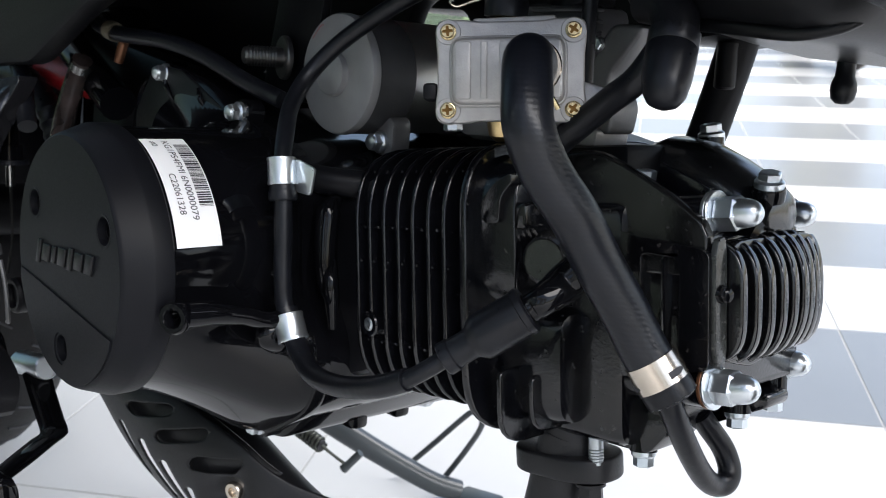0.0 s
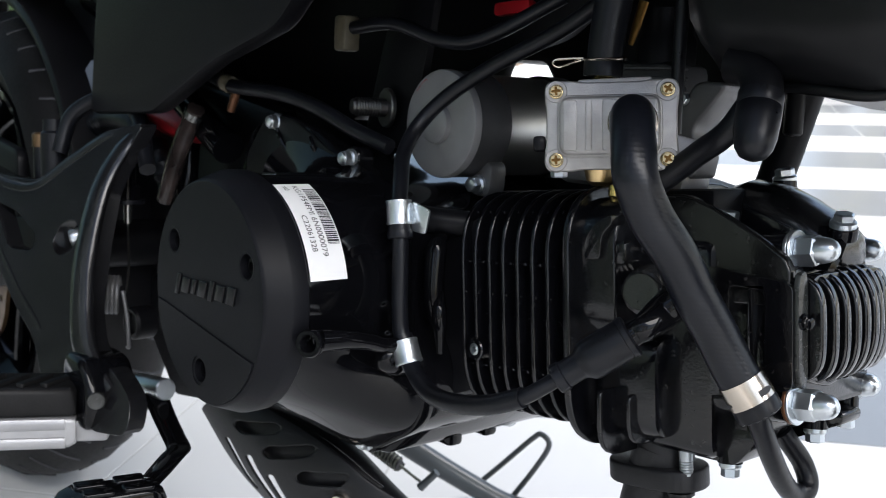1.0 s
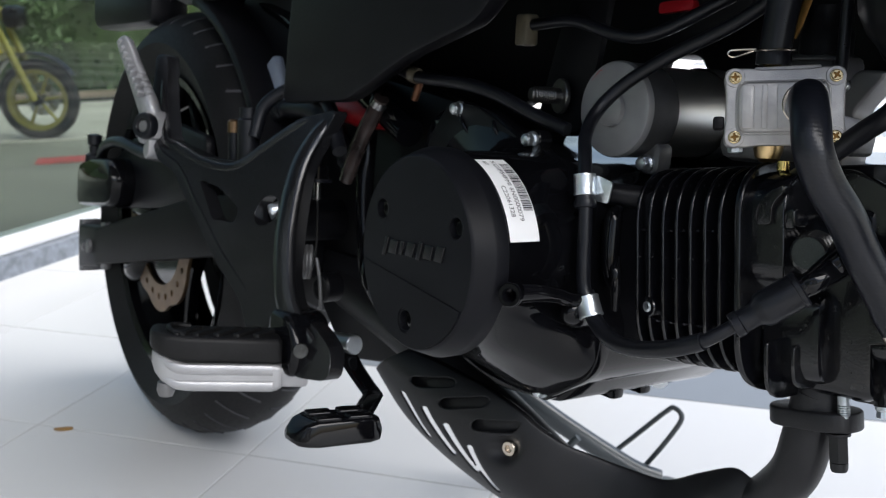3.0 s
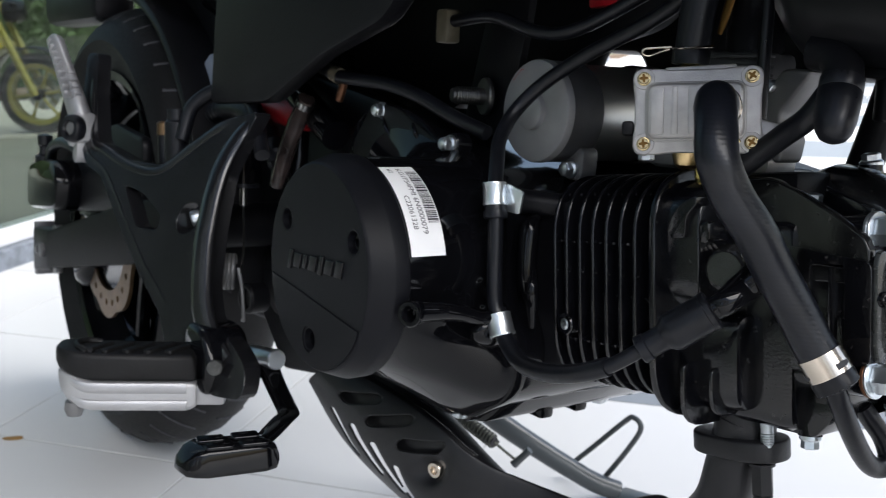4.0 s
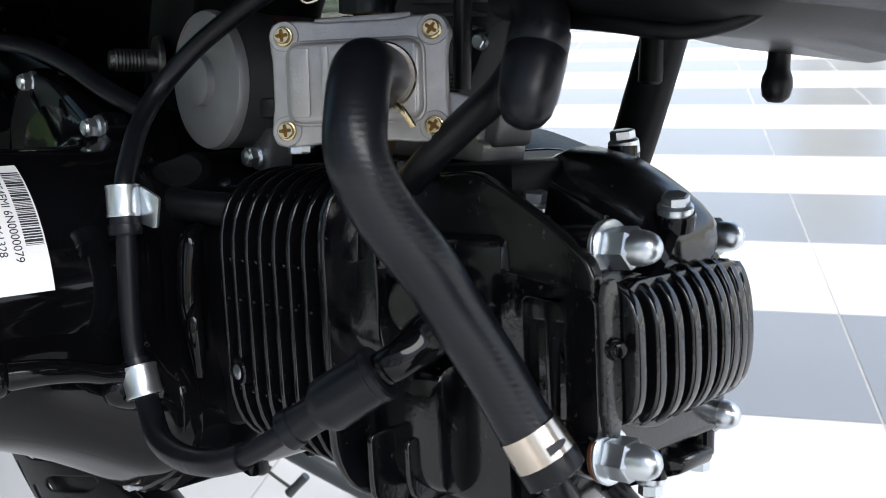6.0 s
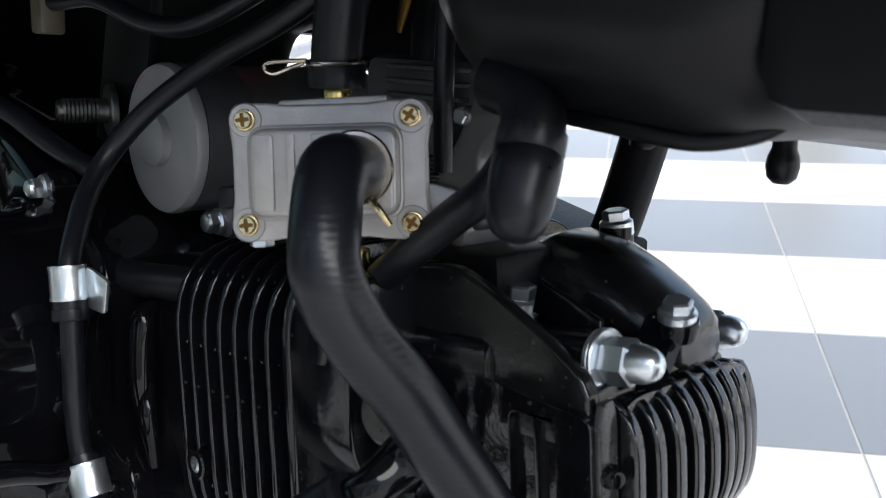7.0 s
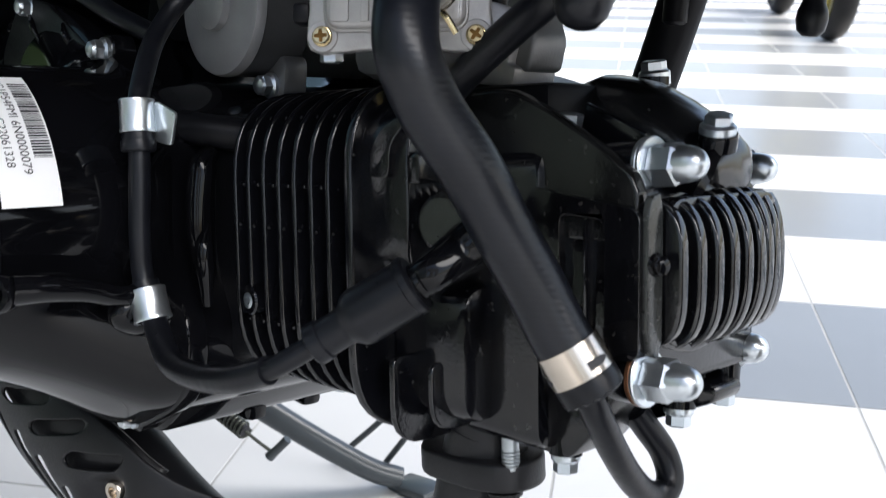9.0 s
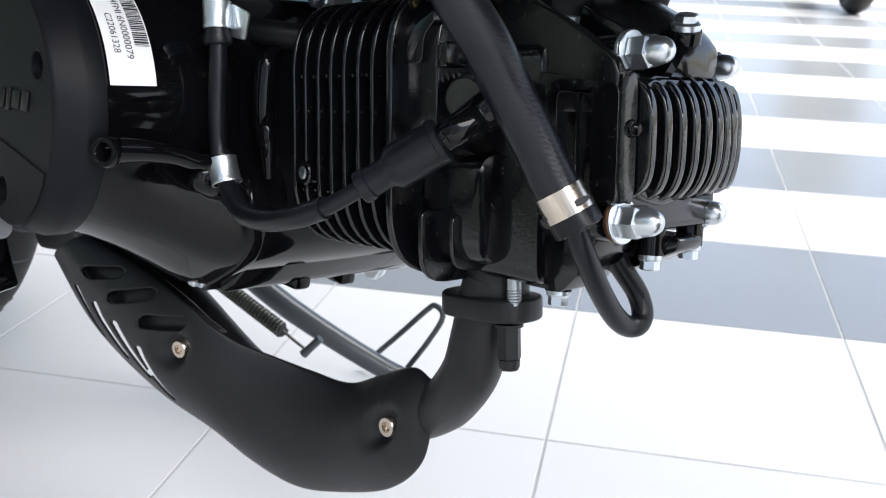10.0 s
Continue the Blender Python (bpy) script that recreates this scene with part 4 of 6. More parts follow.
    sweep(bm, [(-0.318, 0.300, 0.404), (-0.290, 0.282, 0.4140), (-0.266, 0.275, 0.4290), (-0.248, 0.275, 0.4425), (-0.235, 0.276, 0.4525), (-0.226, 0.280, 0.4680)], 0.0056, 18, 6)
    part("vent_hose", bm, RUBBER, bike, "black rubber vent hose")
    bm = bmesh.new()
    sweep(bm, [(-0.610, 0.222, 0.470), (-0.5875, 0.2256, 0.464), (-0.545, 0.236, 0.4605), (-0.512, 0.243, 0.453), (-0.480, 0.249, 0.441), (-0.452, 0.256, 0.4320)], 0.0048, 16, 6)
    oil = part("oil_hose", bm, RUBBER, bike, "black rubber breather hose with a spring clip")
    part("clip", lathe([(0.0047, -0.0038), (0.0060, -0.0038), (0.0062, 0.0, ), (0.0060, 0.0038), (0.0047, 0.0038)], 18), CREAM, oil, at=axis_frame((-0.5940, 0.2248, 0.4655), (1, 0.2, -0.25)))
    # thick hose that comes down on the valve box, with a wire clip and brass nipple
    bm = bmesh.new()
    sweep(bm, [(-0.306, 0.283, 0.58), (-0.307, 0.281, 0.53), (-0.3085, 0.278, 0.50), (-0.3095, 0.277, 0.4765)], [0.0100, 0.0096, 0.0090, 0.0088], 24, 6)
    up = part("air_hose", bm, RUBBER, bike, "black air hose with a wire clip on a brass nipple")
    part("nipple", lathe([(0.0048, -0.010), (0.0048, 0.004), (0.0040, 0.006), (0, 0.006)], 18), BRASS, up, at=pose(-0.3100, 0.2780, 0.4725))
    part("collar", lathe([(0.0080, -0.0040), (0.0096, -0.0036), (0.0098, 0.0030), (0.0092, 0.0040), (0.0080, 0.0040)], 28), RUBBER, up, at=pose(-0.3095, 0.2772, 0.4800))
    bm = bmesh.new()
    ring = [(-0.3092 + 0.0102 * math.cos(t), 0.2775 + 0.0102 * math.sin(t), 0.4850 + 0.001 * math.sin(t)) for t in (radians(200 + d) for d in range(0, 300, 15))]
    sweep(bm, ring, 0.0008, 8, 2)
    sweep(bm, [(-0.3180, 0.2700, 0.4838), (-0.3215, 0.2672, 0.4822), (-0.3265, 0.2640, 0.4800), (-0.3292, 0.2622, 0.4812), (-0.3285, 0.2626, 0.4834), (-0.3240, 0.2655, 0.4842), (-0.3170, 0.2705, 0.4848)], 0.0008, 8, 4)
    part("wire_clip", bm, NICKEL, up)


hoses()


def starter():
    m = axis_frame((-0.4300, 0.2740, 0.4475), (0, 1, 0))
    bm = lathe([(0, -0.0045), (0.0095, -0.0045), (0.0115, -0.0035), (0.0118, 0), (0.0288, 0.0006), (0.0312, 0.0014), (0.0320, 0.0032), (0.0321, 0.0060), (0.0312, 0.0066), (0, 0.0066)], 56, m)
    st = part("starter_motor", bm, STARTALLOY, bike, "grey alloy and steel starter motor")
    part("gear_housing", lathe([(0.0316, 0.0066), (0.0318, 0.030), (0.0310, 0.0305), (0, 0.0305)], 48, m), DARKENED_ALLOY, st, "dull cast gear housing, darker than the front disc")
    part("barrel", lathe([(0.0308, 0.030), (0.0308, 0.084), (0.030, 0.087), (0, 0.087)], 48, m), BARREL, st, "brushed steel starter barrel")
    part("end_cap", lathe([(0.0325, 0.082), (0.0325, 0.100), (0.028, 0.106), (0, 0.106)], 48, m), ALLOY2, st)
    part("ear", slab(rounded([(-0.4235, 0.4270), (-0.4020, 0.4270), (-0.4030, 0.4060), (-0.4210, 0.4060)], 0.006), 0.2930, 0.3060, "v", 0.002), ALLOY2, st)
    hex_bolt((-0.4120, 0.2920, 0.4130), OUT, st, 0.0050, 0.006, 0.0058, dome=0.0015)
    # red crayon tick
    bm = bmesh.new()
    sweep(bm, [(-0.452, 0.2752, 0.466), (-0.443, 0.2752, 0.473), (-0.440, 0.2752, 0.462), (-0.449, 0.2752, 0.4615)], 0.0007, 6, 4)
    part("crayon_mark", bm, RED, st)
    return st


starter()


def carburettor():
    # grey alloy body and ribs, with the tank's shade put into their colour
    cb = part("carburettor", block((-0.325, 0.338, 0.462), (0.05, 0.036, 0.05), 0.006), DARKENED_ALLOY, bike, "grey alloy carburettor behind the valve box")
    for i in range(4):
        part("body_rib", block((-0.3105, 0.3185, 0.4830 - 0.0052 * i), (0.040, 0.006, 0.0018), 0.0006), DARKENED_ALLOY, cb)
    part("slide_cap", lathe([(0.0150, -0.012), (0.0158, -0.011), (0.0158, 0.004), (0.0140, 0.007), (0.0140, 0.020), (0, 0.020)], 28), PLASTIC, cb, at=pose(-0.318, 0.338, 0.4950))
    casting = rounded([(-0.345, 0.428), (-0.2800, 0.4275), (-0.2780, 0.4400), (-0.2840, 0.4520), (-0.264, 0.4760), (-0.284, 0.4770), (-0.300, 0.4470), (-0.345, 0.4470)], [0.003, 0.003, 0.003, 0.010, 0.006, 0.006, 0.012, 0.003])
    part("intake_casting", slab(casting, 0.318, 0.338, "v", 0.003, segs=3), ALLOY2, cb)
    part("foot_flange", slab(rounded([(-0.330, 0.4215), (-0.2840, 0.4215), (-0.2830, 0.4290), (-0.2870, 0.4300), (-0.2850, 0.4385), (-0.2930, 0.4420), (-0.330, 0.4420)], 0.0015), 0.314, 0.338, "v", 0.001), ALLOY, cb)
    hex_bolt((-0.2895, 0.3175, 0.4675), (0.3, -1, 0), cb, 0.0030, 0.0035, 0.0034)
    lever = bmesh.new()
    sweep(lever, [(-0.3285, 0.320, 0.4953), (-0.3255, 0.320, 0.5050), (-0.3215, 0.320, 0.5180)], [0.0018, 0.0030, 0.0034], 12, 4, flat=0.35, side=(1, 0, 0))
    part("choke_lever", lever, DARKBRASS, cb)
    part("gasket_block", block((-0.306, 0.331, 0.413), (0.046, 0.034, 0.016), 0.002), GLOSS, cb)
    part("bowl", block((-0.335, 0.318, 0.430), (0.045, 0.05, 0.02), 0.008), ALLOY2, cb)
    part("drain_bowl", lathe([(0, -0.0075), (0.0040, -0.0070), (0.0070, -0.0045), (0.0082, 0), (0.0084, 0.0060), (0, 0.0060)], 28), GOLDZ, cb, at=pose(-0.3120, 0.2840, 0.4285))
    part("barb", lathe([(0, -0.0090), (0.0022, -0.0088), (0.0030, -0.0060), (0.0022, -0.0055), (0.0030, -0.0020), (0.0036, -0.0012), (0.0036, 0.0040), (0, 0.0040)], 16), BRASS, cb, at=pose(-0.2965, 0.278, 0.4195))
    bm = bmesh.new()
    sweep(bm, [(-0.2968, 0.2782, 0.4125), (-0.2985, 0.2805, 0.4065), (-0.3050, 0.2870, 0.4030), (-0.3160, 0.2980, 0.4040)], 0.0036, 14, 5)
    part("drain_pipe", bm, RUBBER, cb)
    bm = bmesh.new()
    for i in range(7):
        lathe([(0.0016, i * 0.0015), (0.0026, i * 0.0015 + 0.0004), (0.0016, i * 0.0015 + 0.0009)], 12, Matrix.Translation((-0.2835, 0.2985, 0.4455)), bm)
    part("idle_spring", bm, STEEL, cb)
    bm = bmesh.new()
    sweep(bm, [(-0.2805, 0.300, 0.450), (-0.2815, 0.300, 0.48), (-0.2840, 0.302, 0.54)], 0.0034, 12, 4)
    part("cable", bm, RUBBER, cb)
    return cb


carburettor()


# ---------------------------------------------------------------- exhaust
def exhaust():
    line = [(-0.2745, 0.303, 0.292), (-0.2785, 0.302, 0.262), (-0.2845, 0.304, 0.242), (-0.2975, 0.309, 0.225), (-0.3160, 0.316, 0.2085), (-0.348, 0.321, 0.190), (-0.400, 0.314, 0.172), (-0.450, 0.290, 0.176), (-0.510, 0.272, 0.206), (-0.580, 0.270, 0.231), (-0.660, 0.268, 0.251), (-0.760, 0.275, 0.266)]
    bm = bmesh.new()
    sweep(bm, line, [0.0146, 0.0146, 0.0146, 0.0146, 0.0146, 0.0148, 0.0155, 0.018, 0.0205, 0.0215, 0.0215, 0.0215], 28, 10)
    pipe = part("exhaust_pipe", bm, SATIN, bike, "matt black exhaust pipe with slotted heat shield")
    part("collar", lathe([(0.0155, -0.014), (0.0158, 0.020), (0, 0.020)], 32), SATIN, pipe, at=pose(-0.2740, 0.3045, 0.2890, 0, -8, 0))
    oval = rounded([(-0.031, -0.004), (-0.020, -0.0165), (0.012, -0.0185), (0.0265, -0.012), (0.0270, 0.004), (0.018, 0.0155), (-0.011, 0.0190), (-0.030, 0.011)], 0.010, 5)
    part("flange", slab(oval, -0.0055, 0.0055, "w", 0.0016, segs=3), SATIN, pipe, at=pose(-0.2740, 0.3040, 0.2780, 0, -9, 0))
    nut_bm = hex_profile(bmesh.new(), 0.0056, 0, 0.0165, chamfer=0.001)
    lathe([(0.0068, -0.0008), (0.0068, 0.0006), (0, 0.0006)], 20, bm=nut_bm)
    lathe([(0.0050, 0.016), (0.0048, 0.0195), (0.0040, 0.021), (0, 0.0212)], 18, bm=nut_bm)
    part("long_nut", nut_bm, SATIN, pipe, at=pose(-0.2555, 0.2960, 0.2740, 180, -9, 0), smooth=30)
    for u, v, w in ((-0.2535, 0.2950, 0.2905), (-0.2930, 0.3130, 0.2870)):
        stud = lathe([(0.0033, -0.006), (0.0033, 0.020), (0, 0.020)], 18)
        for k in range(5):
            lathe([(0.0031, -0.005 + k * 0.0013), (0.0036, -0.0044 + k * 0.0013), (0.0031, -0.0038 + k * 0.0013)], 18, bm=stud)
        part("stud", stud, STUDZ, pipe, at=pose(u, v, w, 0, -9, 0))
    # shield: a pressed trough between an upper and a lower edge, its middle bulging outwards
    upper = catmull([(-0.317, 0.308, 0.224), (-0.331, 0.308, 0.226), (-0.356, 0.308, 0.214), (-0.383, 0.306, 0.200), (-0.411, 0.298, 0.200), (-0.433, 0.284, 0.205), (-0.449, 0.270, 0.211), (-0.464, 0.259, 0.220), (-0.480, 0.252, 0.230), (-0.508, 0.248, 0.237), (-0.551, 0.246, 0.241), (-0.609, 0.244, 0.244)], 12)
    lower = catmull([(-0.3165, 0.311, 0.204), (-0.3240, 0.312, 0.1730), (-0.349, 0.312, 0.1475), (-0.390, 0.310, 0.128), (-0.425, 0.302, 0.119), (-0.455, 0.290, 0.126), (-0.482, 0.276, 0.141), (-0.518, 0.263, 0.152), (-0.560, 0.256, 0.163), (-0.598, 0.252, 0.175), (-0.630, 0.250, 0.189), (-0.663, 0.248, 0.212)], 12)
    m, na = len(upper), 88
    SX, SY = 0.032, 0.085
    slots = [((10.05, 0.63), (8.75, 0.84), 0.0030), ((9.35, 0.55), (8.0, 0.765), 0.0032), ((8.6, 0.53), (7.35, 0.75), 0.0032), ((7.75, 0.55), (6.75, 0.83), 0.0030), ((9.15, 0.32), (8.75, 0.13), 0.0062), ((8.1, 0.29), (7.5, 0.13), 0.0060), ((10.1, 0.33), (9.75, 0.15), 0.0062)]
    dimples = ((1.62, 0.47), (7.15, 0.34))

    def skin(f, g):
        i = f / 11 * (m - 1)
        k = min(int(i), m - 2)
        p = upper[k].lerp(upper[k + 1], i - k).lerp(lower[k].lerp(lower[k + 1], i - k), g)
        deep = 0.016 * min(1, 0.35 + f * 0.4) * (1.0 if f < 9 else 1 - 0.15 * (f - 9))
        p.y -= deep * (math.sin(math.pi * min(1, max(0, g))) ** 0.75)
        for sf, sg in dimples:
            r = math.hypot((f - sf) * SX, (g - sg) * SY) / 0.0125
            p.y += 0.0100 * math.exp(-r ** 3)
        return p

    def gap(f, g):
        """Distance to the nearest slot's rim in the sheet (negative inside), and the way out."""
        best = (1.0, None)
        for a, b, r in slots:
            A, B, P = Vector((a[0] * SX, a[1] * SY)), Vector((b[0] * SX, b[1] * SY)), Vector((f * SX, g * SY))
            t = min(1, max(0, (P - A).dot(B - A) / (B - A).length_squared))
            off = P - (A + (B - A) * t)
            if off.length - r < best[0]:
                best = (off.length - r, off.normalized())
        return best

    nf = 264
    bm = bmesh.new()
    par = {}
    rows = []
    for i in range(nf + 1):
        row = []
        for j in range(na + 1):
            f, g = 11 * i / nf, j / na
            v = bm.verts.new(skin(f, g))
            par[v] = (f, g)
            row.append(v)
        rows.append(row)
    for i in range(nf):
        for j in range(na):
            if gap(11 * (i + 0.5) / nf, (j + 0.5) / na)[0] > 0:
                bm.faces.new((rows[i][j], rows[i][j + 1], rows[i + 1][j + 1], rows[i + 1][j]))
    bmesh.ops.delete(bm, geom=[v for v in bm.verts if not v.link_faces], context="VERTS")
    for v in list(bm.verts):
        f, g = par[v]
        if 0 < f < 11 and 0 < g < 1 and v.is_boundary:
            dist, way = gap(f, g)
            v.co = skin(f - way.x * dist / SX, g - way.y * dist / SY)
    sh = part("heat_shield", bm, SATIN, pipe, "matt black heat shield with slots", smooth=70)
    so = sh.modifiers.new("thick", "SOLIDIFY")
    so.thickness, so.offset = 0.0014, 0
    inner = bmesh.new()
    grid = []
    for i in range(25):
        f = 6.6 + 4.4 * i / 24
        grid.append([inner.verts.new(skin(f, 0.02 + 0.49 * j / 8) + Vector((0, 0.0075, 0))) for j in range(9)])
    for p, q in zip(grid[:-1], grid[1:]):
        for j in range(8):
            inner.faces.new((p[j], p[j + 1], q[j + 1], q[j]))
    so = part("inner_shell", inner, SATIN, pipe, smooth=60).modifiers.new("thick", "SOLIDIFY")
    so.thickness = 0.0015
    for f, g in dimples:
        p = skin(f, g)
        n = (skin(f + 0.6, g) - skin(f - 0.6, g)).cross(skin(f, g + 0.2) - skin(f, g - 0.2)).normalized()
        if n.y > 0:
            n = -n
        part("shield_screw", lathe([(0, -0.004), (0.0080, -0.004), (0.0080, 0.0008), (0.0066, 0.0012), (0.0060, 0.0036), (0.0052, 0.0046), (0.0031, 0.0046), (0.0028, 0.0014), (0, 0.0014)], 24), NICKEL, pipe, "stainless socket screw", at=axis_frame(p, n))


exhaust()


# ---------------------------------------------------------------- foot rests and the rear end
def shear(bm):
    for v in bm.verts:
        v.co.y += 0.25 * (v.co.x + 0.7) + 0.38 * (v.co.z - 0.35)
    return bm


def hanger():
    o = rounded([(-0.650, 0.436), (-0.690, 0.427), (-0.718, 0.408), (-0.745, 0.387), (-0.790, 0.387), (-0.849, 0.398), (-0.881, 0.439), (-0.905, 0.478), (-0.924, 0.478), (-0.888, 0.406), (-0.858, 0.379), (-0.829, 0.372), (-0.772, 0.334), (-0.723, 0.303), (-0.680, 0.280), (-0.658, 0.258), (-0.628, 0.258), (-0.592, 0.238), (-0.559, 0.242), (-0.565, 0.262), (-0.586, 0.274), (-0.619, 0.285), (-0.637, 0.307), (-0.653, 0.349), (-0.664, 0.388)], 0.008, 3)
    tri = rounded([(-0.787, 0.368), (-0.756, 0.363), (-0.722, 0.349), (-0.720, 0.337), (-0.749, 0.336)], 0.006, 3)
    hole = circle((-0.688, 0.3510), 0.0125, 20)
    hg = part("footrest_hanger", shear(slab(o, 0.145, 0.157, "v", 0, holes=[tri, hole])), HANG, bike, "gloss black Y-shaped footrest hanger plate")
    md = hg.modifiers.new("edge", "BEVEL")
    md.width, md.segments, md.limit_method, md.angle_limit = 0.004, 3, "ANGLE", radians(50)
    part("hanger_bolt", lathe([(0.0110, -0.006), (0.0110, -0.004), (0, -0.004)], 22), PLASTIC, hg, at=axis_frame((-0.688, 0.162, 0.351), (-0.25, -1, -0.3)))
    part("frame_bolt", lathe([(0.0070, -0.010), (0.0070, 0.004), (0.0060, 0.006), (0.002, 0.0066), (0, 0.0066)], 20), ZINC, hg, at=axis_frame((-0.688, 0.158, 0.351), (-0.25, -1, -0.3)))

    # raised edges along the arms
    def on(u, w, v=0.1500):
        return (u, v + 0.25 * (u + 0.7) + 0.38 * (w - 0.35), w)

    for line, r in (([(-0.912, 0.470), (-0.890, 0.440), (-0.862, 0.400), (-0.835, 0.391), (-0.790, 0.381), (-0.748, 0.381), (-0.718, 0.401), (-0.690, 0.420), (-0.664, 0.429)], 0.0058), ([(-0.915, 0.468), (-0.885, 0.412), (-0.858, 0.386), (-0.823, 0.374), (-0.772, 0.341), (-0.723, 0.310), (-0.680, 0.287), (-0.655, 0.266)], 0.0050), ([(-0.781, 0.368), (-0.750, 0.368), (-0.722, 0.352), (-0.716, 0.338), (-0.735, 0.332), (-0.752, 0.335)], 0.0030)):
        bm = bmesh.new()
        sweep(bm, [on(*p) for p in line], [r * 0.5] + [r] * (len(line) - 2) + [r * 0.5], 16, 6)
        part("raised_edge", bm, HANG, hg)
    bm = bmesh.new()
    sweep(bm, [(-0.6572, 0.1924, 0.4334), (-0.6640, 0.1799, 0.4156), (-0.6652, 0.1652, 0.3882), (-0.6546, 0.1510, 0.3490), (-0.6421, 0.1430, 0.3198), (-0.6259, 0.1375, 0.2921), (-0.6072, 0.1374, 0.2741), (-0.5877, 0.1410, 0.2630)], [0.004, 0.0085, 0.0105, 0.0112, 0.0112, 0.0112, 0.0095, 0.006], 24, 8, flat=0.50, side=(1, 0.25, 0.1))
    part("edge_rib", bm, HANG, hg)
    # clevis and peg
    part("clevis", slab(rounded([(-0.642, 0.238), (-0.592, 0.236), (-0.586, 0.262), (-0.600, 0.284), (-0.632, 0.284)], 0.010), 0.126, 0.160, "v", 0.005, segs=3), GLOSS, hg)
    part("pivot_pin", lathe([(0.0055, -0.004), (0.0055, 0.0004), (0.0050, 0.0008), (0, 0.0008)], 24), CHIPPED_GREY, hg, at=axis_frame((-0.5860, 0.1310, 0.2595), (1, -0.55, 0.05)))
    PEG = Matrix.Translation((-0.5975, 0.1215, 0.2262)) @ pose(0, 0, 0, 0, 0, 242.8)

    def oblong_rings(rows, r):
        return [[(x, y, z) for y, z in rounded([(-b, lo), (-a, lo), (-a, hi), (-b, hi)], r, 3)] for x, a, b, lo, hi in rows]

    peg = part("foot_peg", loft(oblong_rings(((0.0, 0.002, 0.038, 0.002, 0.0195), (0.004, 0.0005, 0.041, 0.0, 0.0205), (0.068, 0.0, 0.042, 0.0, 0.0205), (0.078, 0.0010, 0.0415, 0.0012, 0.0222), (0.086, 0.0030, 0.040, 0.0050, 0.0250), (0.092, 0.0065, 0.037, 0.0115, 0.0272), (0.0945, 0.010, 0.034, 0.0175, 0.0276)), 0.0035)), SILVER, bike, "silver rider foot peg with black rubber pad", at=PEG)
    for z0, z1 in ((0.0125, 0.0205), (0.0002, 0.0078)):
        lip = bmesh.new()
        mid, half = (z0 + z1) / 2, (z1 - z0) / 2
        sweep(lip, [(0.006, -0.0004, mid), (0.040, -0.0002, mid), (0.068, -0.0002, mid), (0.078, -0.0012, mid + 0.0014), (0.087, -0.0045, mid + 0.0055)], [half, half, half, half * 0.9, half * 0.4], 12, 5, flat=0.5, side=(0, 0, 1))
        part("side_lip", lip, SILVER, peg)
    part("rubber_pad", loft(oblong_rings(((0.0, 0.003, 0.039, 0.021, 0.0365), (0.003, 0.0005, 0.0415, 0.0208, 0.0400), (0.070, 0.0, 0.042, 0.0208, 0.0405), (0.080, 0.0012, 0.0415, 0.0228, 0.0412), (0.088, 0.0035, 0.039, 0.0258, 0.0420), (0.094, 0.0080, 0.036, 0.0282, 0.0428), (0.0965, 0.012, 0.032, 0.0310, 0.0424)), 0.0040)), PAD, peg, smooth=50)
    for i in range(5):
        part("tread", slab(rounded([(-0.0150, -0.0030), (0.0150, -0.0030), (0.0150, 0.0030), (-0.0150, 0.0030)], 0.002), -0.002, 0.0024, "w", 0.0010), PAD, peg, at=pose(0.012 + 0.0145 * i, -0.0175, 0.0402, 0, 0, 58))
    ridge = bmesh.new()
    sweep(ridge, [(0.070, -0.0350, 0.0405), (0.080, -0.0310, 0.0425), (0.084, -0.0210, 0.0432), (0.080, -0.0110, 0.0425), (0.070, -0.0060, 0.0405)], 0.0022, 8, 5)
    part("pad_ridge", ridge, PAD, peg)
    part("hinge_tongue", block((-0.008, -0.020, 0.009), (0.024, 0.026, 0.015), 0.003), SILVER, peg)
    part("peg_ball", lathe([(0, -0.012), (0.005, -0.0105), (0.0068, -0.006), (0.0062, 0), (0, 0.002)], 20), ALLOY2, peg, at=pose(0.084, -0.010, 0.004))
    # brake pedal
    secs = []
    for y, x0, x1, z0, z1 in ((0.0595, -0.4660, -0.4560, 0.2425, 0.2455), (0.0615, -0.4710, -0.4490, 0.2410, 0.2490), (0.0660, -0.4725, -0.4460, 0.2405, 0.2540), (0.0720, -0.4720, -0.4440, 0.2400, 0.2565), (0.1040, -0.4630, -0.4390, 0.2400, 0.2570), (0.1100, -0.4610, -0.4385, 0.2410, 0.2555), (0.1120, -0.4590, -0.4400, 0.2440, 0.2520)):
        secs.append([(x, y, z) for x, z in rounded([(x0, z0), (x1, z0), (x1 - 0.002, z1), (x0 + 0.002, z1)], 0.0035, 4)])
    ped = part("brake_pedal", loft(secs), GLOSS, bike, "black brake pedal with ridged pad", smooth=50)
    for i in range(2):
        for j in range(2):
            frame_o = rounded([(-0.0048, -0.0078), (0.0048, -0.0078), (0.0048, 0.0078), (-0.0048, 0.0078)], 0.002)
            part("ridge", slab(frame_o, -0.001, 0.0012, "w", 0.0010), GLOSS, ped, at=pose(-0.4615 + 0.0122 * i + 0.0030 * j, 0.0790 + 0.0195 * j, 0.2567, 0, 0, -12))
    bm = bmesh.new()
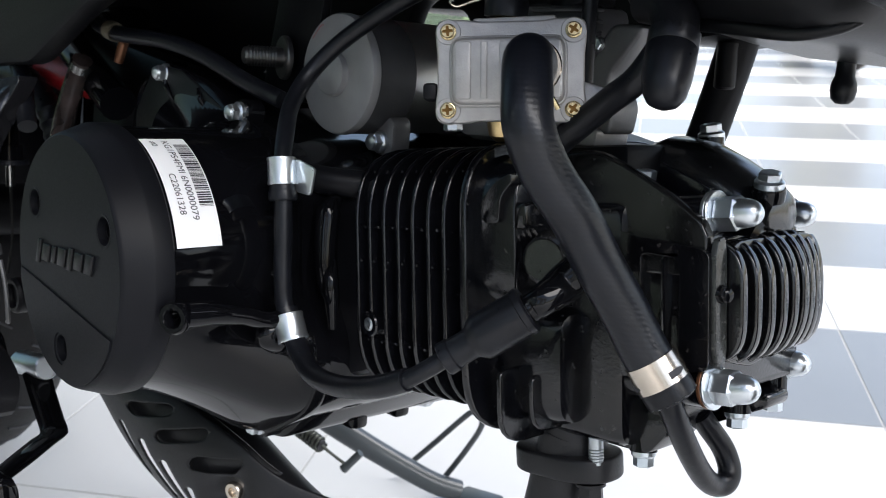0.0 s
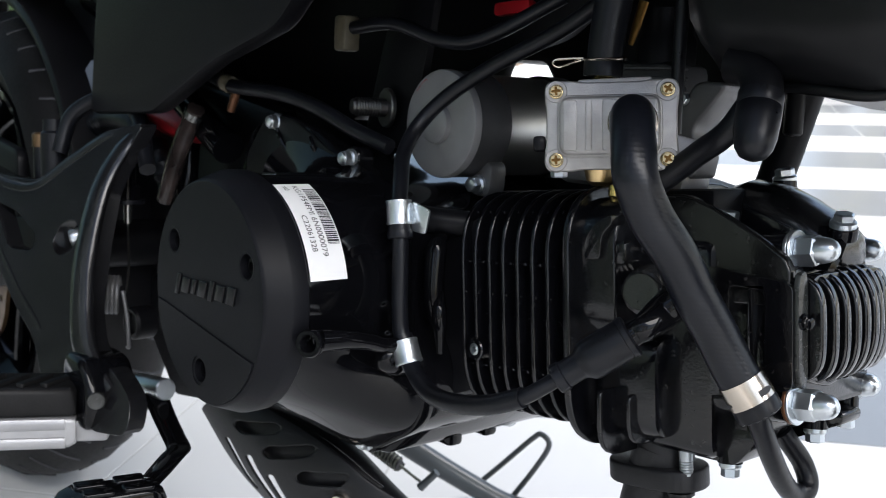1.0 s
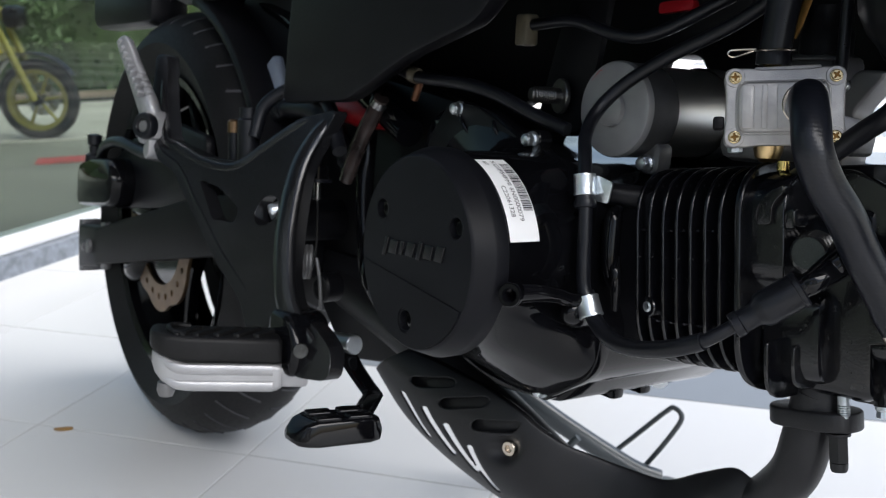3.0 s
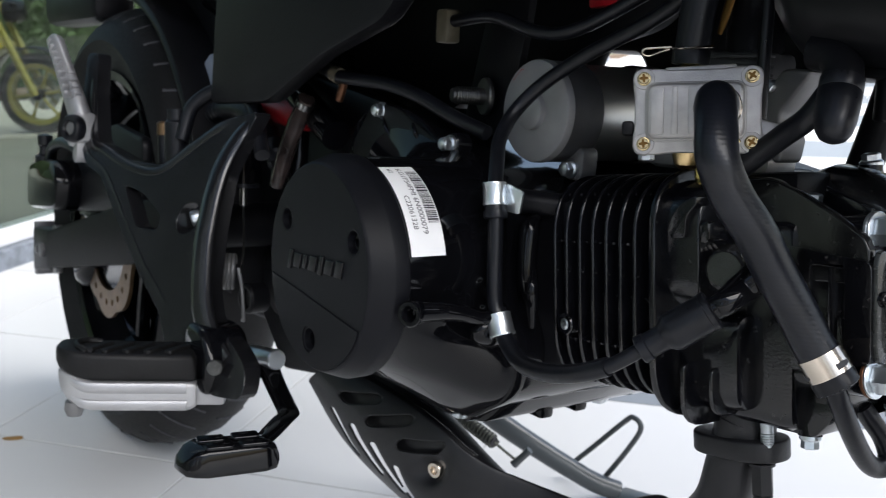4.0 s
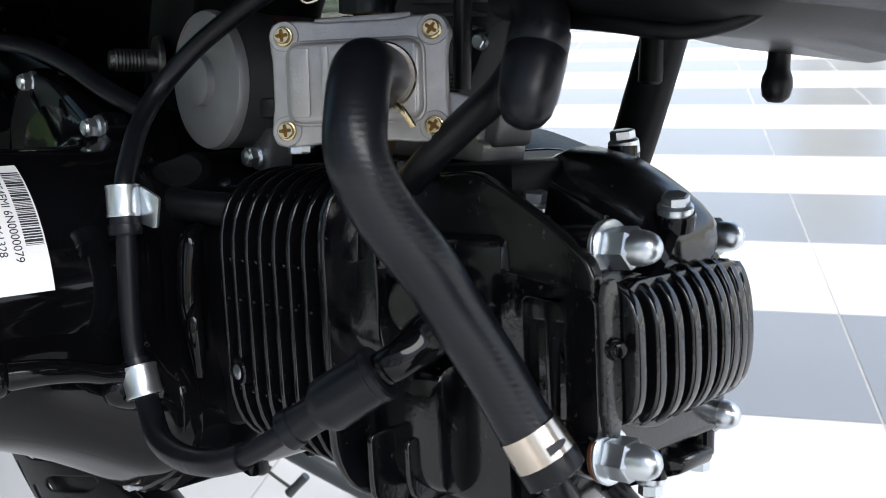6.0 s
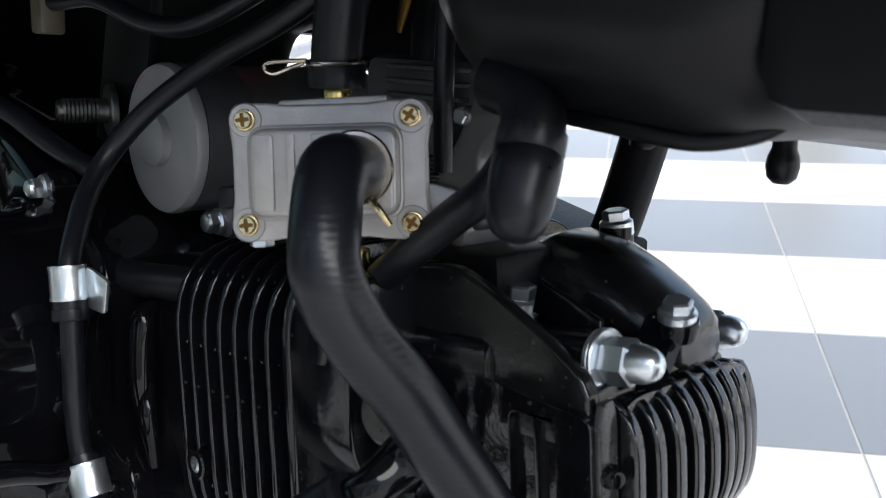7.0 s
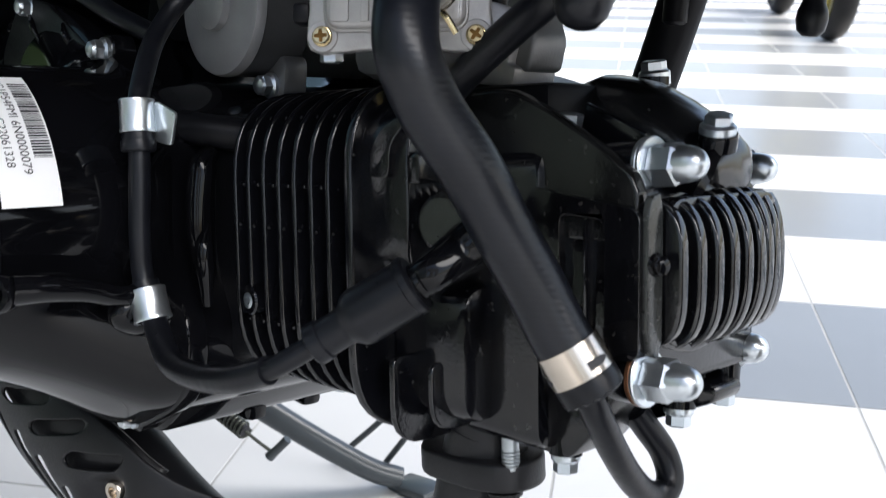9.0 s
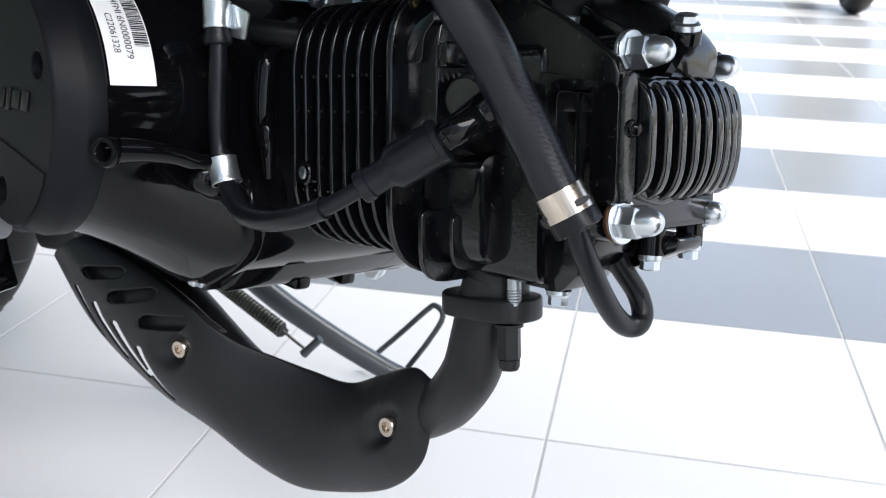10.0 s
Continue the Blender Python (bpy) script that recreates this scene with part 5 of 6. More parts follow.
    sweep(bm, [(-0.458, 0.106, 0.249), (-0.490, 0.130, 0.2440), (-0.520, 0.152, 0.2390), (-0.5350, 0.1630, 0.2360), (-0.5450, 0.1680, 0.2350), (-0.5600, 0.1715, 0.2370), (-0.5900, 0.1780, 0.2430), (-0.610, 0.182, 0.2500)], [0.006, 0.0072, 0.0076, 0.0076, 0.0076, 0.0076, 0.0080, 0.0085], 14, 4, flat=0.30, side=(0.48, 0.87, 0))
    part("arm", bm, GLOSS, ped)
    part("pivot_tube", lathe([(0.0078, 0), (0.0078, 0.034), (0.0070, 0.0350), (0, 0.0350)], 24), ZINC, ped, at=axis_frame((-0.6320, 0.1805, 0.2520), (1, 0.10, 0.12)))
    # coil spring of the brake
    bm = bmesh.new()
    sweep(bm, [(-0.6670 + 0.00022 * t + 0.0110 * math.cos(t), 0.1620 + 0.00042 * t - 0.0050 * math.cos(t), 0.3120 + 0.0130 * math.sin(t)) for t in (i * math.pi / 8 for i in range(88))], 0.0016, 8, 1)
    sweep(bm, [(-0.643, 0.172, 0.318), (-0.6400, 0.174, 0.300), (-0.6390, 0.175, 0.280), (-0.6430, 0.176, 0.277)], 0.0015, 8, 4)
    part("return_spring", bm, ALLOY2, ped)
    # switch with its rod
    sw = part("brake_switch", lathe([(0.0085, 0), (0.0085, 0.012), (0.006, 0.013), (0.006, 0.028), (0.0035, 0.03), (0, 0.03)], 20), GLOSS, bike, "black brake light switch with wire rod", at=pose(-0.6855, 0.1935, 0.3760))
    part("collar", lathe([(0.012, -0.001), (0.012, 0.002), (0, 0.002)], 20), RUBBER, sw)
    part("rod", lathe([(0.0032, -0.016), (0.0032, 0), (0, 0)], 12), STEEL, sw)
    bm = bmesh.new()
    sweep(bm, [(0, 0, -0.016), (0.002, 0, -0.05), (0.006, -0.005, -0.075)], 0.001, 6, 4)
    part("wire", bm, STEEL, sw)
    # passenger peg folded up
    rp = part("passenger_peg", block((0, 0, 0), (0.030, 0.022, 0.028), 0.005), SILVER, bike, "silver passenger foot peg folded up", at=pose(-0.882, 0.120, 0.408, 0, -14, 0))
    secs = []
    for x, y, z, a, b in ((0.002, 0, 0.006, 0.0125, 0.009), (-0.002, -0.002, 0.020, 0.0140, 0.0090), (-0.010, -0.004, 0.036, 0.0115, 0.0085), (-0.020, -0.006, 0.056, 0.0100, 0.0080), (-0.029, -0.007, 0.072, 0.0100, 0.0078), (-0.0335, -0.008, 0.080, 0.0085, 0.0070), (-0.0350, -0.008, 0.083, 0.0050, 0.0040)):
        secs.append([(1.16 * x + a * math.cos(t), y + b * math.sin(t), 1.16 * z + 0.30 * a * math.cos(t)) for t in (2 * math.pi * i / 20 for i in range(20))])
    part("bar", loft(secs), SILVER, rp, smooth=50)
    for i in range(9):
        for k in (0, 1):
            part("tooth", block((0, 0, 0), (0.0070, 0.0070, 0.0038), 0.0012), SILVER, rp, at=pose(0.0090 - 0.0054 * i, -0.0125 + 0.0085 * k, 0.030 + 0.0075 * i, 0, -34, 0))
    part("lower_hook", slab(rounded([(-0.004, -0.012), (0.010, -0.010), (0.004, -0.026), (-0.006, -0.030), (-0.012, -0.022)], 0.003), -0.007, 0.006, "v", 0.002), SILVER, rp)
    part("rubber_washer", lathe([(0.0060, 0), (0.0122, 0), (0.0128, 0.003), (0.0122, 0.008), (0.0110, 0.0095), (0.0070, 0.0095), (0.0060, 0.008)], 28), RUBBER, rp, at=axis_frame((0.008, -0.006, -0.001), (0.5, -1, 0.0)))
    part("pin", lathe([(0.0058, 0), (0.0058, 0.007), (0.0050, 0.0078), (0, 0.0080)], 20), ALLOY2, rp, at=axis_frame((0.008, -0.006, -0.001), (0.5, -1, 0.0)))


hanger()


def wheel(parent, c, R, w, disc=True):
    m = axis_frame(c, (0, 1, 0))
    wh = empty("wheel", m, parent)
    prof = []
    for i in range(15):
        a = radians(-80 + 160 * i / 14)
        prof.append((R - 0.048 + 0.048 * math.cos(a), w * 0.5 * math.sin(a)))
    prof = [(R - 0.075, -w * 0.36)] + prof + [(R - 0.075, w * 0.36)]
    part("tyre", lathe(prof, 80), TYRE, wh, "black street tyre with grooved tread")
    bm = bmesh.new()
    for i in range(40):
        for s in (-1, 1):
            a = 2 * math.pi * (i + 0.25 * s) / 40
            pts = [Vector(((R - 0.048 + 0.0475 * math.cos(radians(b))) * math.cos(a + s * k), (R - 0.048 + 0.0475 * math.cos(radians(b))) * math.sin(a + s * k), s * w * 0.5 * math.sin(radians(b)))) for b, k in ((8, 0), (28, 0.05), (50, 0.09))]
            sweep(bm, pts, 0.0022, 5, 2, flat=0.5)
    part("tread_groove", bm, INK, wh)
    part("rim", lathe([(R - 0.082, -w * 0.38), (R - 0.072, -w * 0.40), (R - 0.074, -w * 0.3), (R - 0.10, -w * 0.1), (R - 0.10, w * 0.1), (R - 0.074, w * 0.3), (R - 0.072, w * 0.40), (R - 0.082, w * 0.38)], 64), GLOSS, wh)
    part("hub", lathe([(0, -0.05), (0.03, -0.05), (0.032, -0.02), (0.03, 0.05), (0, 0.05)], 28), GLOSS, wh)
    for i in range(5):
        bm = bmesh.new()
        a = 2 * math.pi * i / 5
        sweep(bm, [(0.025 * math.cos(a), 0.025 * math.sin(a), 0), (0.09 * math.cos(a + 0.12), 0.09 * math.sin(a + 0.12), 0), ((R - 0.09) * math.cos(a), (R - 0.09) * math.sin(a), 0)], [0.016, 0.012, 0.013], 10, 5, flat=0.6)
        part("spoke", bm, GLOSS, wh)
    if disc:
        ring = [(rr * math.cos(t), rr * math.sin(t)) for t, rr in ((2 * math.pi * i / 72, 0.095 + 0.007 * abs(math.cos(4 * 2 * math.pi * i / 72))) for i in range(72))]
        inner = circle((0, 0), 0.070, 40)
        drill = [circle((0.084 * math.cos(2 * math.pi * i / 24), 0.084 * math.sin(2 * math.pi * i / 24)), 0.004, 8) for i in range(24)]
        part("brake_disc", slab(ring, -0.057, -0.053, "w", 0, holes=[inner] + drill), BRONZE, wh, "bronze-tinted drilled wavy brake disc", smooth=20)
        part("disc_carrier", lathe([(0.03, -0.052), (0.075, -0.0525), (0.075, -0.049), (0.03, -0.044)], 40), GLOSS, wh)
    if disc:
        part("sprocket_cover", lathe([(0.03, 0.062), (0.172, 0.058), (0.172, 0.064), (0.03, 0.068)], 48), PLASTIC, wh)
        bm = bmesh.new()
        sweep(bm, [(0.035, -0.02, -0.045), (0.08, -0.06, -0.05), (0.13, -0.075, -0.045)], [0.016, 0.022, 0.014], 12, 5)
        part("spoke_boss", bm, GLOSS, wh)
    return wh


def rear_end():
    wheel(bike, (-1.070, 0.252, 0.2880), 0.2480, 0.130)
    # swing arm
    sa = part("swing_arm", slab(rounded([(-1.245, 0.262), (-0.976, 0.323), (-0.887, 0.342), (-0.735, 0.360), (-0.730, 0.308), (-0.884, 0.280), (-1.245, 0.214)], 0.006), 0.170, 0.194, "v", 0.005), FRAME, bike, "black box-section swing arm with axle adjuster")
    part("adjuster", slab(rounded([(-1.330, 0.256), (-1.240, 0.264), (-1.240, 0.212), (-1.330, 0.198)], 0.006), 0.173, 0.192, "v", 0.003), PLASTIC, sa)
    part("end_plate", slab(rounded([(-1.338, 0.262), (-1.322, 0.264), (-1.322, 0.192), (-1.338, 0.190)], 0.002), 0.176, 0.214, "v", 0.001), ALLOY2, sa)
    part("index_plate", slab(rounded([(-1.236, 0.270), (-1.218, 0.273), (-1.218, 0.212), (-1.236, 0.208)], 0.003), 0.1755, 0.184, "v", 0.001), ALLOY2, sa)
    part("adjuster_bolt", lathe([(0.0045, 0), (0.0045, 0.055), (0.0085, 0.055), (0.0085, 0.064), (0, 0.064)], 12), ALLOY2, sa, at=axis_frame((-1.245, 0.178, 0.236), (-1, 0, -0.1)))
    hex_bolt((-1.272, 0.178, 0.234), OUT, sa, 0.010, 0.010, 0.012, name="axle_nut", material=ALLOY2)
    part("caliper_bracket", slab(rounded([(-1.21, 0.292), (-1.21, 0.350), (-1.13, 0.385), (-0.99, 0.41), (-0.90, 0.40), (-0.90, 0.336), (-0.976, 0.318)], 0.012), 0.1815, 0.1930, "v", 0.004), PLASTIC, sa)
    part("far_arm", slab(rounded([(-1.190, 0.275), (-0.66, 0.365), (-0.655, 0.318), (-1.190, 0.222)], 0.006), 0.395, 0.425, "v", 0.004), PLASTIC, sa)
    part("cross_tube", lathe([(0.02, 0), (0.02, 0.22), (0, 0.22)], 20), PLASTIC, sa, at=axis_frame((-0.78, 0.2, 0.33), (0, 1, 0)))
    # caliper above the arm
    cal = part("brake_caliper", slab(rounded([(-1.268, 0.290), (-1.130, 0.302), (-1.112, 0.338), (-1.135, 0.360), (-1.205, 0.356), (-1.262, 0.345)], 0.014), 0.152, 0.200, "v", 0.008), GLOSS, bike, "black rear brake caliper")
    part("bleed_nipple", lathe([(0.012, -0.02), (0.012, 0.0), (0.007, 0.003), (0.007, 0.012), (0.009, 0.014), (0.009, 0.026), (0, 0.028)], 16), RUBBER, cal, at=pose(-1.250, 0.172, 0.356))
    part("bracket", block((-1.110, 0.190, 0.318), (0.07, 0.010, 0.05), 0.004), GLOSS, cal)
    bm = bmesh.new()
    sweep(bm, [(-1.225, 0.172, 0.352), (-1.19, 0.168, 0.372), (-1.13, 0.168, 0.380), (-1.05, 0.172, 0.372), (-0.96, 0.180, 0.374)], 0.0065, 12, 5)
    part("hose", bm, RUBBER, cal)
    # hugger and rear mudguard
    arc = [(-1.070 + r * math.cos(radians(a)), 0.2880 + r * math.sin(radians(a))) for r, angs in ((0.256, range(-4, 77, 5)), (0.268, range(76, -5, -5))) for a in angs]
    part("hugger", slab(arc, 0.204, 0.334, "v", 0.003), PLASTIC, bike, "black hugger over the rear tyre")
    part("inner_mudguard", slab(rounded([(-1.02, 0.36), (-0.80, 0.40), (-0.76, 0.60), (-0.93, 0.60), (-1.02, 0.50)], 0.03), 0.25, 0.40, "v", 0.01), PLASTIC, bike, "black inner rear mudguard")
    # rear brake master cylinder with its union
    ms = part("master_cylinder", lathe([(0.010, 0), (0.010, 0.045), (0.008, 0.047), (0.008, 0.056), (0, 0.056)], 20), RUBBER, bike, "rear brake master cylinder", at=pose(-0.7767, 0.172, 0.376, 0, -3, 0))
    part("union", lathe([(0.006, 0), (0.006, 0.034), (0, 0.034)], 14), RUBBER, ms, at=pose(-0.0305, 0, 0.004))
    part("ferrule", lathe([(0.0068, 0.030), (0.0068, 0.040), (0.005, 0.042), (0, 0.042)], 14), BRONZE, ms, at=pose(-0.0305, 0, 0.004))
    bm = bmesh.new()
    sweep(bm, [(0.012, 0, 0.03), (0.015, 0.01, 0.06), (0.04, 0.03, 0.075), (0.09, 0.03, 0.06), (0.13, 0.02, 0.02)], 0.006, 12, 6)
    part("brake_hose", bm, RUBBER, ms)
    bm = bmesh.new()
    pts = catmull([(-0.868, 0.232, 0.414), (-0.844, 0.230, 0.4256), (-0.812, 0.230, 0.4330), (-0.763, 0.230, 0.4322), (-0.725, 0.232, 0.415), (-0.705, 0.236, 0.385)], 8)
    sweep(bm, pts, [0.0085 if k % 2 else 0.0100 for k in range(len(pts))], 14, 1)
    part("wiring_sleeve", bm, RUBBER, bike, "black corrugated wiring sleeve")
    bm = bmesh.new()
    sweep(bm, [(-1.005, 0.242, 0.515), (-0.977, 0.242, 0.503), (-0.925, 0.242, 0.479), (-0.874, 0.242, 0.456)], 0.0038, 10, 4)
    part("edge_bar", bm, BLUEGREY, bike, "blue-grey painted frame edge")
    # seat subframe tube and sloping tail
    bm = bmesh.new()
    sweep(bm, [(-0.62, 0.24, 0.42), (-0.76, 0.25, 0.475), (-0.90, 0.26, 0.53), (-1.1, 0.27, 0.57)], 0.012, 14, 5)
    part("subframe", bm, GLOSS, bike, "black subframe tube")
    part("stay", block((0, 0, 0), (0.04, 0.012, 0.06), 0.004), BLUEGREY, bike, "blue-grey painted stay", at=pose(-0.866, 0.240, 0.449, 0, -30, 0))
    part("tail_light", block((-1.23, 0.22, 0.545), (0.23, 0.05, 0.05), 0.012), PLASTIC, bike, "black tail unit")
    bm = block((0, 0, 0), (0.26, 0.05, 0.05), 0.02)
    part("tail_panel", bm, SILVER, bike, "silver tail panel under the seat", at=pose(-0.93, 0.215, 0.568, 0, -2, 0))
    # unseen block where the seat is, added to keep sun off the hanger
    part("seat_base", block((-0.98, 0.335, 0.675), (0.44, 0.34, 0.15), 0.03), PLASTIC, bike, "unseen black block in the seat's place, shading the rear end")
    # rear shock
    sh = part("rear_shock", lathe([(0.02, 0), (0.02, 0.13), (0, 0.13)], 18), GLOSS, bike, "black rear shock with coil spring", at=pose(-0.70, 0.30, 0.36, 0, -20, 0))
    bm = bmesh.new()
    sweep(bm, [(0.026 * math.cos(t), 0.026 * math.sin(t), 0.01 + 0.0026 * t) for t in (i * math.pi / 6 for i in range(84))], 0.004, 6, 1)
    part("coil", bm, GLOSS, sh)


rear_end()


def bodywork():
    # side panel over the engine
    o = rounded([(-0.752, 0.438), (-0.640, 0.443), (-0.555, 0.477), (-0.478, 0.497), (-0.40, 0.56), (-0.40, 0.66), (-0.72, 0.66), (-0.745, 0.50)], 0.01)
    part("side_panel", slab(o, 0.190, 0.206, "v", 0.004), PLASTIC, bike, "black plastic side panel above the engine")
    # unseen block for the tank, made wide to shade the parts below
    part("tank_base", block((-0.40, 0.335, 0.635), (0.72, 0.37, 0.16), 0.03), PLASTIC, bike, "unseen black block in the fuel tank's place, widened to shade the engine")
    part("inner_panel", slab(rounded([(-0.80, 0.44), (-0.66, 0.42), (-0.60, 0.452), (-0.462, 0.468), (-0.452, 0.492), (-0.405, 0.502), (-0.38, 0.520), (-0.34, 0.60), (-0.80, 0.60)], 0.01), 0.345, 0.36, "v", 0.003), PLASTIC, bike, "black inner panel behind the side panel")
    part("frame_spine", slab(rounded([(-0.70, 0.43), (-0.62, 0.50), (-0.10, 0.56), (-0.10, 0.60), (-0.70, 0.60)], 0.02), 0.36, 0.40, "v", 0.008), GLOSS, bike, "black frame spine")
    # engine hanger plate behind the starter
    part("mount_plate", slab(rounded([(-0.52, 0.43), (-0.47, 0.43), (-0.455, 0.50), (-0.445, 0.56), (-0.47, 0.57), (-0.50, 0.50)], 0.008), 0.285, 0.291, "v", 0.001), PLASTIC, bike, "black engine mounting plate")
    stud = lathe([(0.0125, -0.002), (0.0125, 0.0004), (0.0118, 0.0012), (0.0058, 0.0012), (0.0058, 0.0060)], 24)
    for k in range(9):
        lathe([(0.0052, 0.0050 + 0.0018 * k), (0.0060, 0.0058 + 0.0018 * k), (0.0052, 0.0067 + 0.0018 * k)], 18, bm=stud)
    lathe([(0.0050, 0.0050), (0.0050, 0.0225), (0.0042, 0.0235), (0, 0.0235)], 18, bm=stud)
    part("mount_stud", stud, DARKSTEEL, bike, "threaded steel engine mounting stud with washer", at=axis_frame((-0.4890, 0.2800, 0.4550), (-0.25, -1, 0)), smooth=25)
    # lower shroud on the front
    sec = []
    for u, lo, k in ((-0.268, 0.5090, 0.0), (-0.262, 0.4870, 0.55), (-0.247, 0.4755, 0.85), (-0.232, 0.4735, 1.0), (-0.208, 0.4715, 1.0), (-0.178, 0.4690, 1.0), (-0.166, 0.4705, 0.9), (-0.157, 0.4740, 0.75), (-0.150, 0.4830, 0.4)):
        sec.append([(u, 0.268 + 0.02 * (1 - k), 0.56), (u, 0.266 + 0.02 * (1 - k), lo + 0.030), (u, 0.270 + 0.02 * (1 - k), lo + 0.016), (u, 0.280 + 0.02 * (1 - k), lo + 0.006), (u, 0.296 + 0.01 * (1 - k), lo + 0.001), (u, 0.34, lo), (u, 0.40, lo - 0.006 * k), (u, 0.44, lo + 0.01), (u, 0.46, lo + 0.05), (u, 0.46, 0.56)])
    shroud = part("shroud", loft(sec), COWL, bike, "black plastic lower shroud", smooth=60)
    bm = bmesh.new()
    sweep(bm, [(-0.262, 0.300, 0.489), (-0.247, 0.294, 0.4780), (-0.228, 0.290, 0.4750), (-0.203, 0.289, 0.4730), (-0.180, 0.290, 0.4710), (-0.165, 0.294, 0.4735), (-0.156, 0.300, 0.4780)], [0.001, 0.0026, 0.0030, 0.0030, 0.0030, 0.0026, 0.001], 12, 6)
    part("lip", bm, COWL, shroud)
    part("front_panel", block((-0.032, 0.36, 0.5402), (0.250, 0.18, 0.1245), 0.012), PLASTIC, bike, "black front panel")
    part("drain_nub", lathe([(0, -0.0195), (0.0030, -0.0191), (0.0052, -0.0170), (0.0060, -0.0130), (0.0056, -0.0095), (0.0044, -0.0065), (0.0042, -0.001), (0.0048, 0.014), (0, 0.014)], 24), RUBBER, bike, "black rubber drain nub", at=pose(-0.2135, 0.402, 0.4665))
    part("shroud_stud", lathe([(0, -0.012), (0.004, -0.0118), (0.0056, -0.0105), (0.0056, 0.012), (0, 0.012)], 20), PLASTIC, bike, "short black stud under the shroud", at=pose(-0.2866, 0.420, 0.4630))
    # engine hanger tube
    bm = bmesh.new()
    sweep(bm, [(-0.310, 0.428, 0.395), (-0.298, 0.428, 0.430), (-0.280, 0.428, 0.50), (-0.268, 0.428, 0.58)], 0.0108, 16, 4, flat=0.8)
    part("engine_hanger", bm, PLASTIC, bike, "black engine hanger tube")
    part("crossbar", slab(rounded([(-0.36, 0.398), (-0.286, 0.400), (-0.286, 0.412), (-0.36, 0.412)], 0.003), 0.40, 0.43, "v", 0.002), FRAME, bike, "black crossbar behind the head")
    part("air_box", slab(rounded([(-0.54, 0.494), (-0.468, 0.491), (-0.458, 0.476), (-0.405, 0.470), (-0.385, 0.480), (-0.345, 0.476), (-0.30, 0.474), (-0.26, 0.480), (-0.26, 0.60), (-0.54, 0.60)], 0.006), 0.400, 0.47, "v", 0.006), PLASTIC, bike, "black air box behind the carburettor")
    part("crankcase_top", slab(rounded([(-0.52, 0.36), (-0.30, 0.36), (-0.30, 0.412), (-0.36, 0.424), (-0.52, 0.440)], 0.008), 0.372, 0.44, "v", 0.004), PLASTIC, bike, "black crankcase top behind the starter motor")
    # connector and wiring
    con = part("connector", block((-0.5065, 0.2600, 0.5000), (0.013, 0.012, 0.022), 0.002), CREAM, bike, "cream wiring connector", at=Matrix())
    bm = bmesh.new()
    sweep(bm, [(-0.500, 0.2605, 0.5035), (-0.460, 0.2625, 0.505), (-0.425, 0.270, 0.495), (-0.40, 0.280, 0.497), (-0.36, 0.30, 0.52)], 0.0042, 12, 6)
    part("cable", bm, RUBBER, con)
    rs = part("reservoir", lathe([(0.010, 0), (0.0125, 0.035), (0.013, 0.075), (0.009, 0.09), (0.006, 0.11), (0, 0.11)], 20), RED, bike, "red plastic cap and pipe", at=pose(-0.775, 0.252, 0.440, 0, 97, 0))
    part("red_cover", slab(rounded([(-0.456, 0.5165), (-0.424, 0.5185), (-0.425, 0.5260), (-0.456, 0.5250)], 0.003), 0.338, 0.3448, "v", 0.001), RED, bike, "small red plastic cover under the tank")
    bm = bmesh.new()
    sweep(bm, [(-0.4900, 0.300, 0.4560), (-0.4908, 0.300, 0.4640), (-0.4915, 0.300, 0.4760)], [0.0016, 0.0024, 0.0016], 10, 4)
    part("wire_sleeve", bm, GOLDZ, bike, "small yellow-green wire sleeve beside the starter motor")
    bm = bmesh.new()
    sweep(bm, [(-0.700, 0.229, 0.375), (-0.6788, 0.228, 0.407), (-0.6610, 0.227, 0.428), (-0.6437, 0.2264, 0.447)], [0.0062, 0.0072, 0.0072, 0.0066], 18, 4)
    part("clear_pipe", bm, CLEAR, bike, "clear oil sight pipe")
    bm = bmesh.new()
    sweep(bm, [(-0.70, 0.25, 0.43), (-0.695, 0.245, 0.36), (-0.685, 0.245, 0.30)], 0.008, 12, 5)
    part("frame_tube", bm, GLOSS, bike, "black frame tube behind the engine")
    bm = bmesh.new()
    sweep(bm, [(-0.60, 0.24, 0.26), (-0.625, 0.22, 0.30), (-0.66, 0.24, 0.33)], 0.014, 12, 5)
    part("frame_tube", bm, GLOSS, bike, "black frame tube behind the engine")
    part("pivot_plate", slab(rounded([(-0.96, 0.31), (-0.78, 0.27), (-0.62, 0.225), (-0.55, 0.24), (-0.55, 0.44), (-0.74, 0.47), (-0.96, 0.45)], 0.02), 0.268, 0.288, "v", 0.004), SEMI, bike, "black frame pivot plate")
    part("heat_sleeve", lathe([(0.0028, 0), (0.0034, 0.003), (0.0030, 0.016), (0, 0.017)], 12), COPPER, bike, "short orange-brown wire sleeve", at=pose(-0.606, 0.238, 0.462, 170, 12, 0))
    part("clamp", lathe([(0.0066, -0.003), (0.0076, -0.003), (0.0076, 0.003), (0.0066, 0.003)], 20), STEEL, bike, "steel clamp on the sight pipe", at=axis_frame((-0.6470, 0.2266, 0.4435), (0.7, 0, 0.8)))
    part("stand_bracket", slab(rounded([(-0.80, 0.30), (-0.66, 0.30), (-0.645, 0.232), (-0.682, 0.212), (-0.750, 0.200), (-0.80, 0.245)], 0.008), 0.262, 0.300, "v", 0.005), PLASTIC, bike, "black side stand bracket")
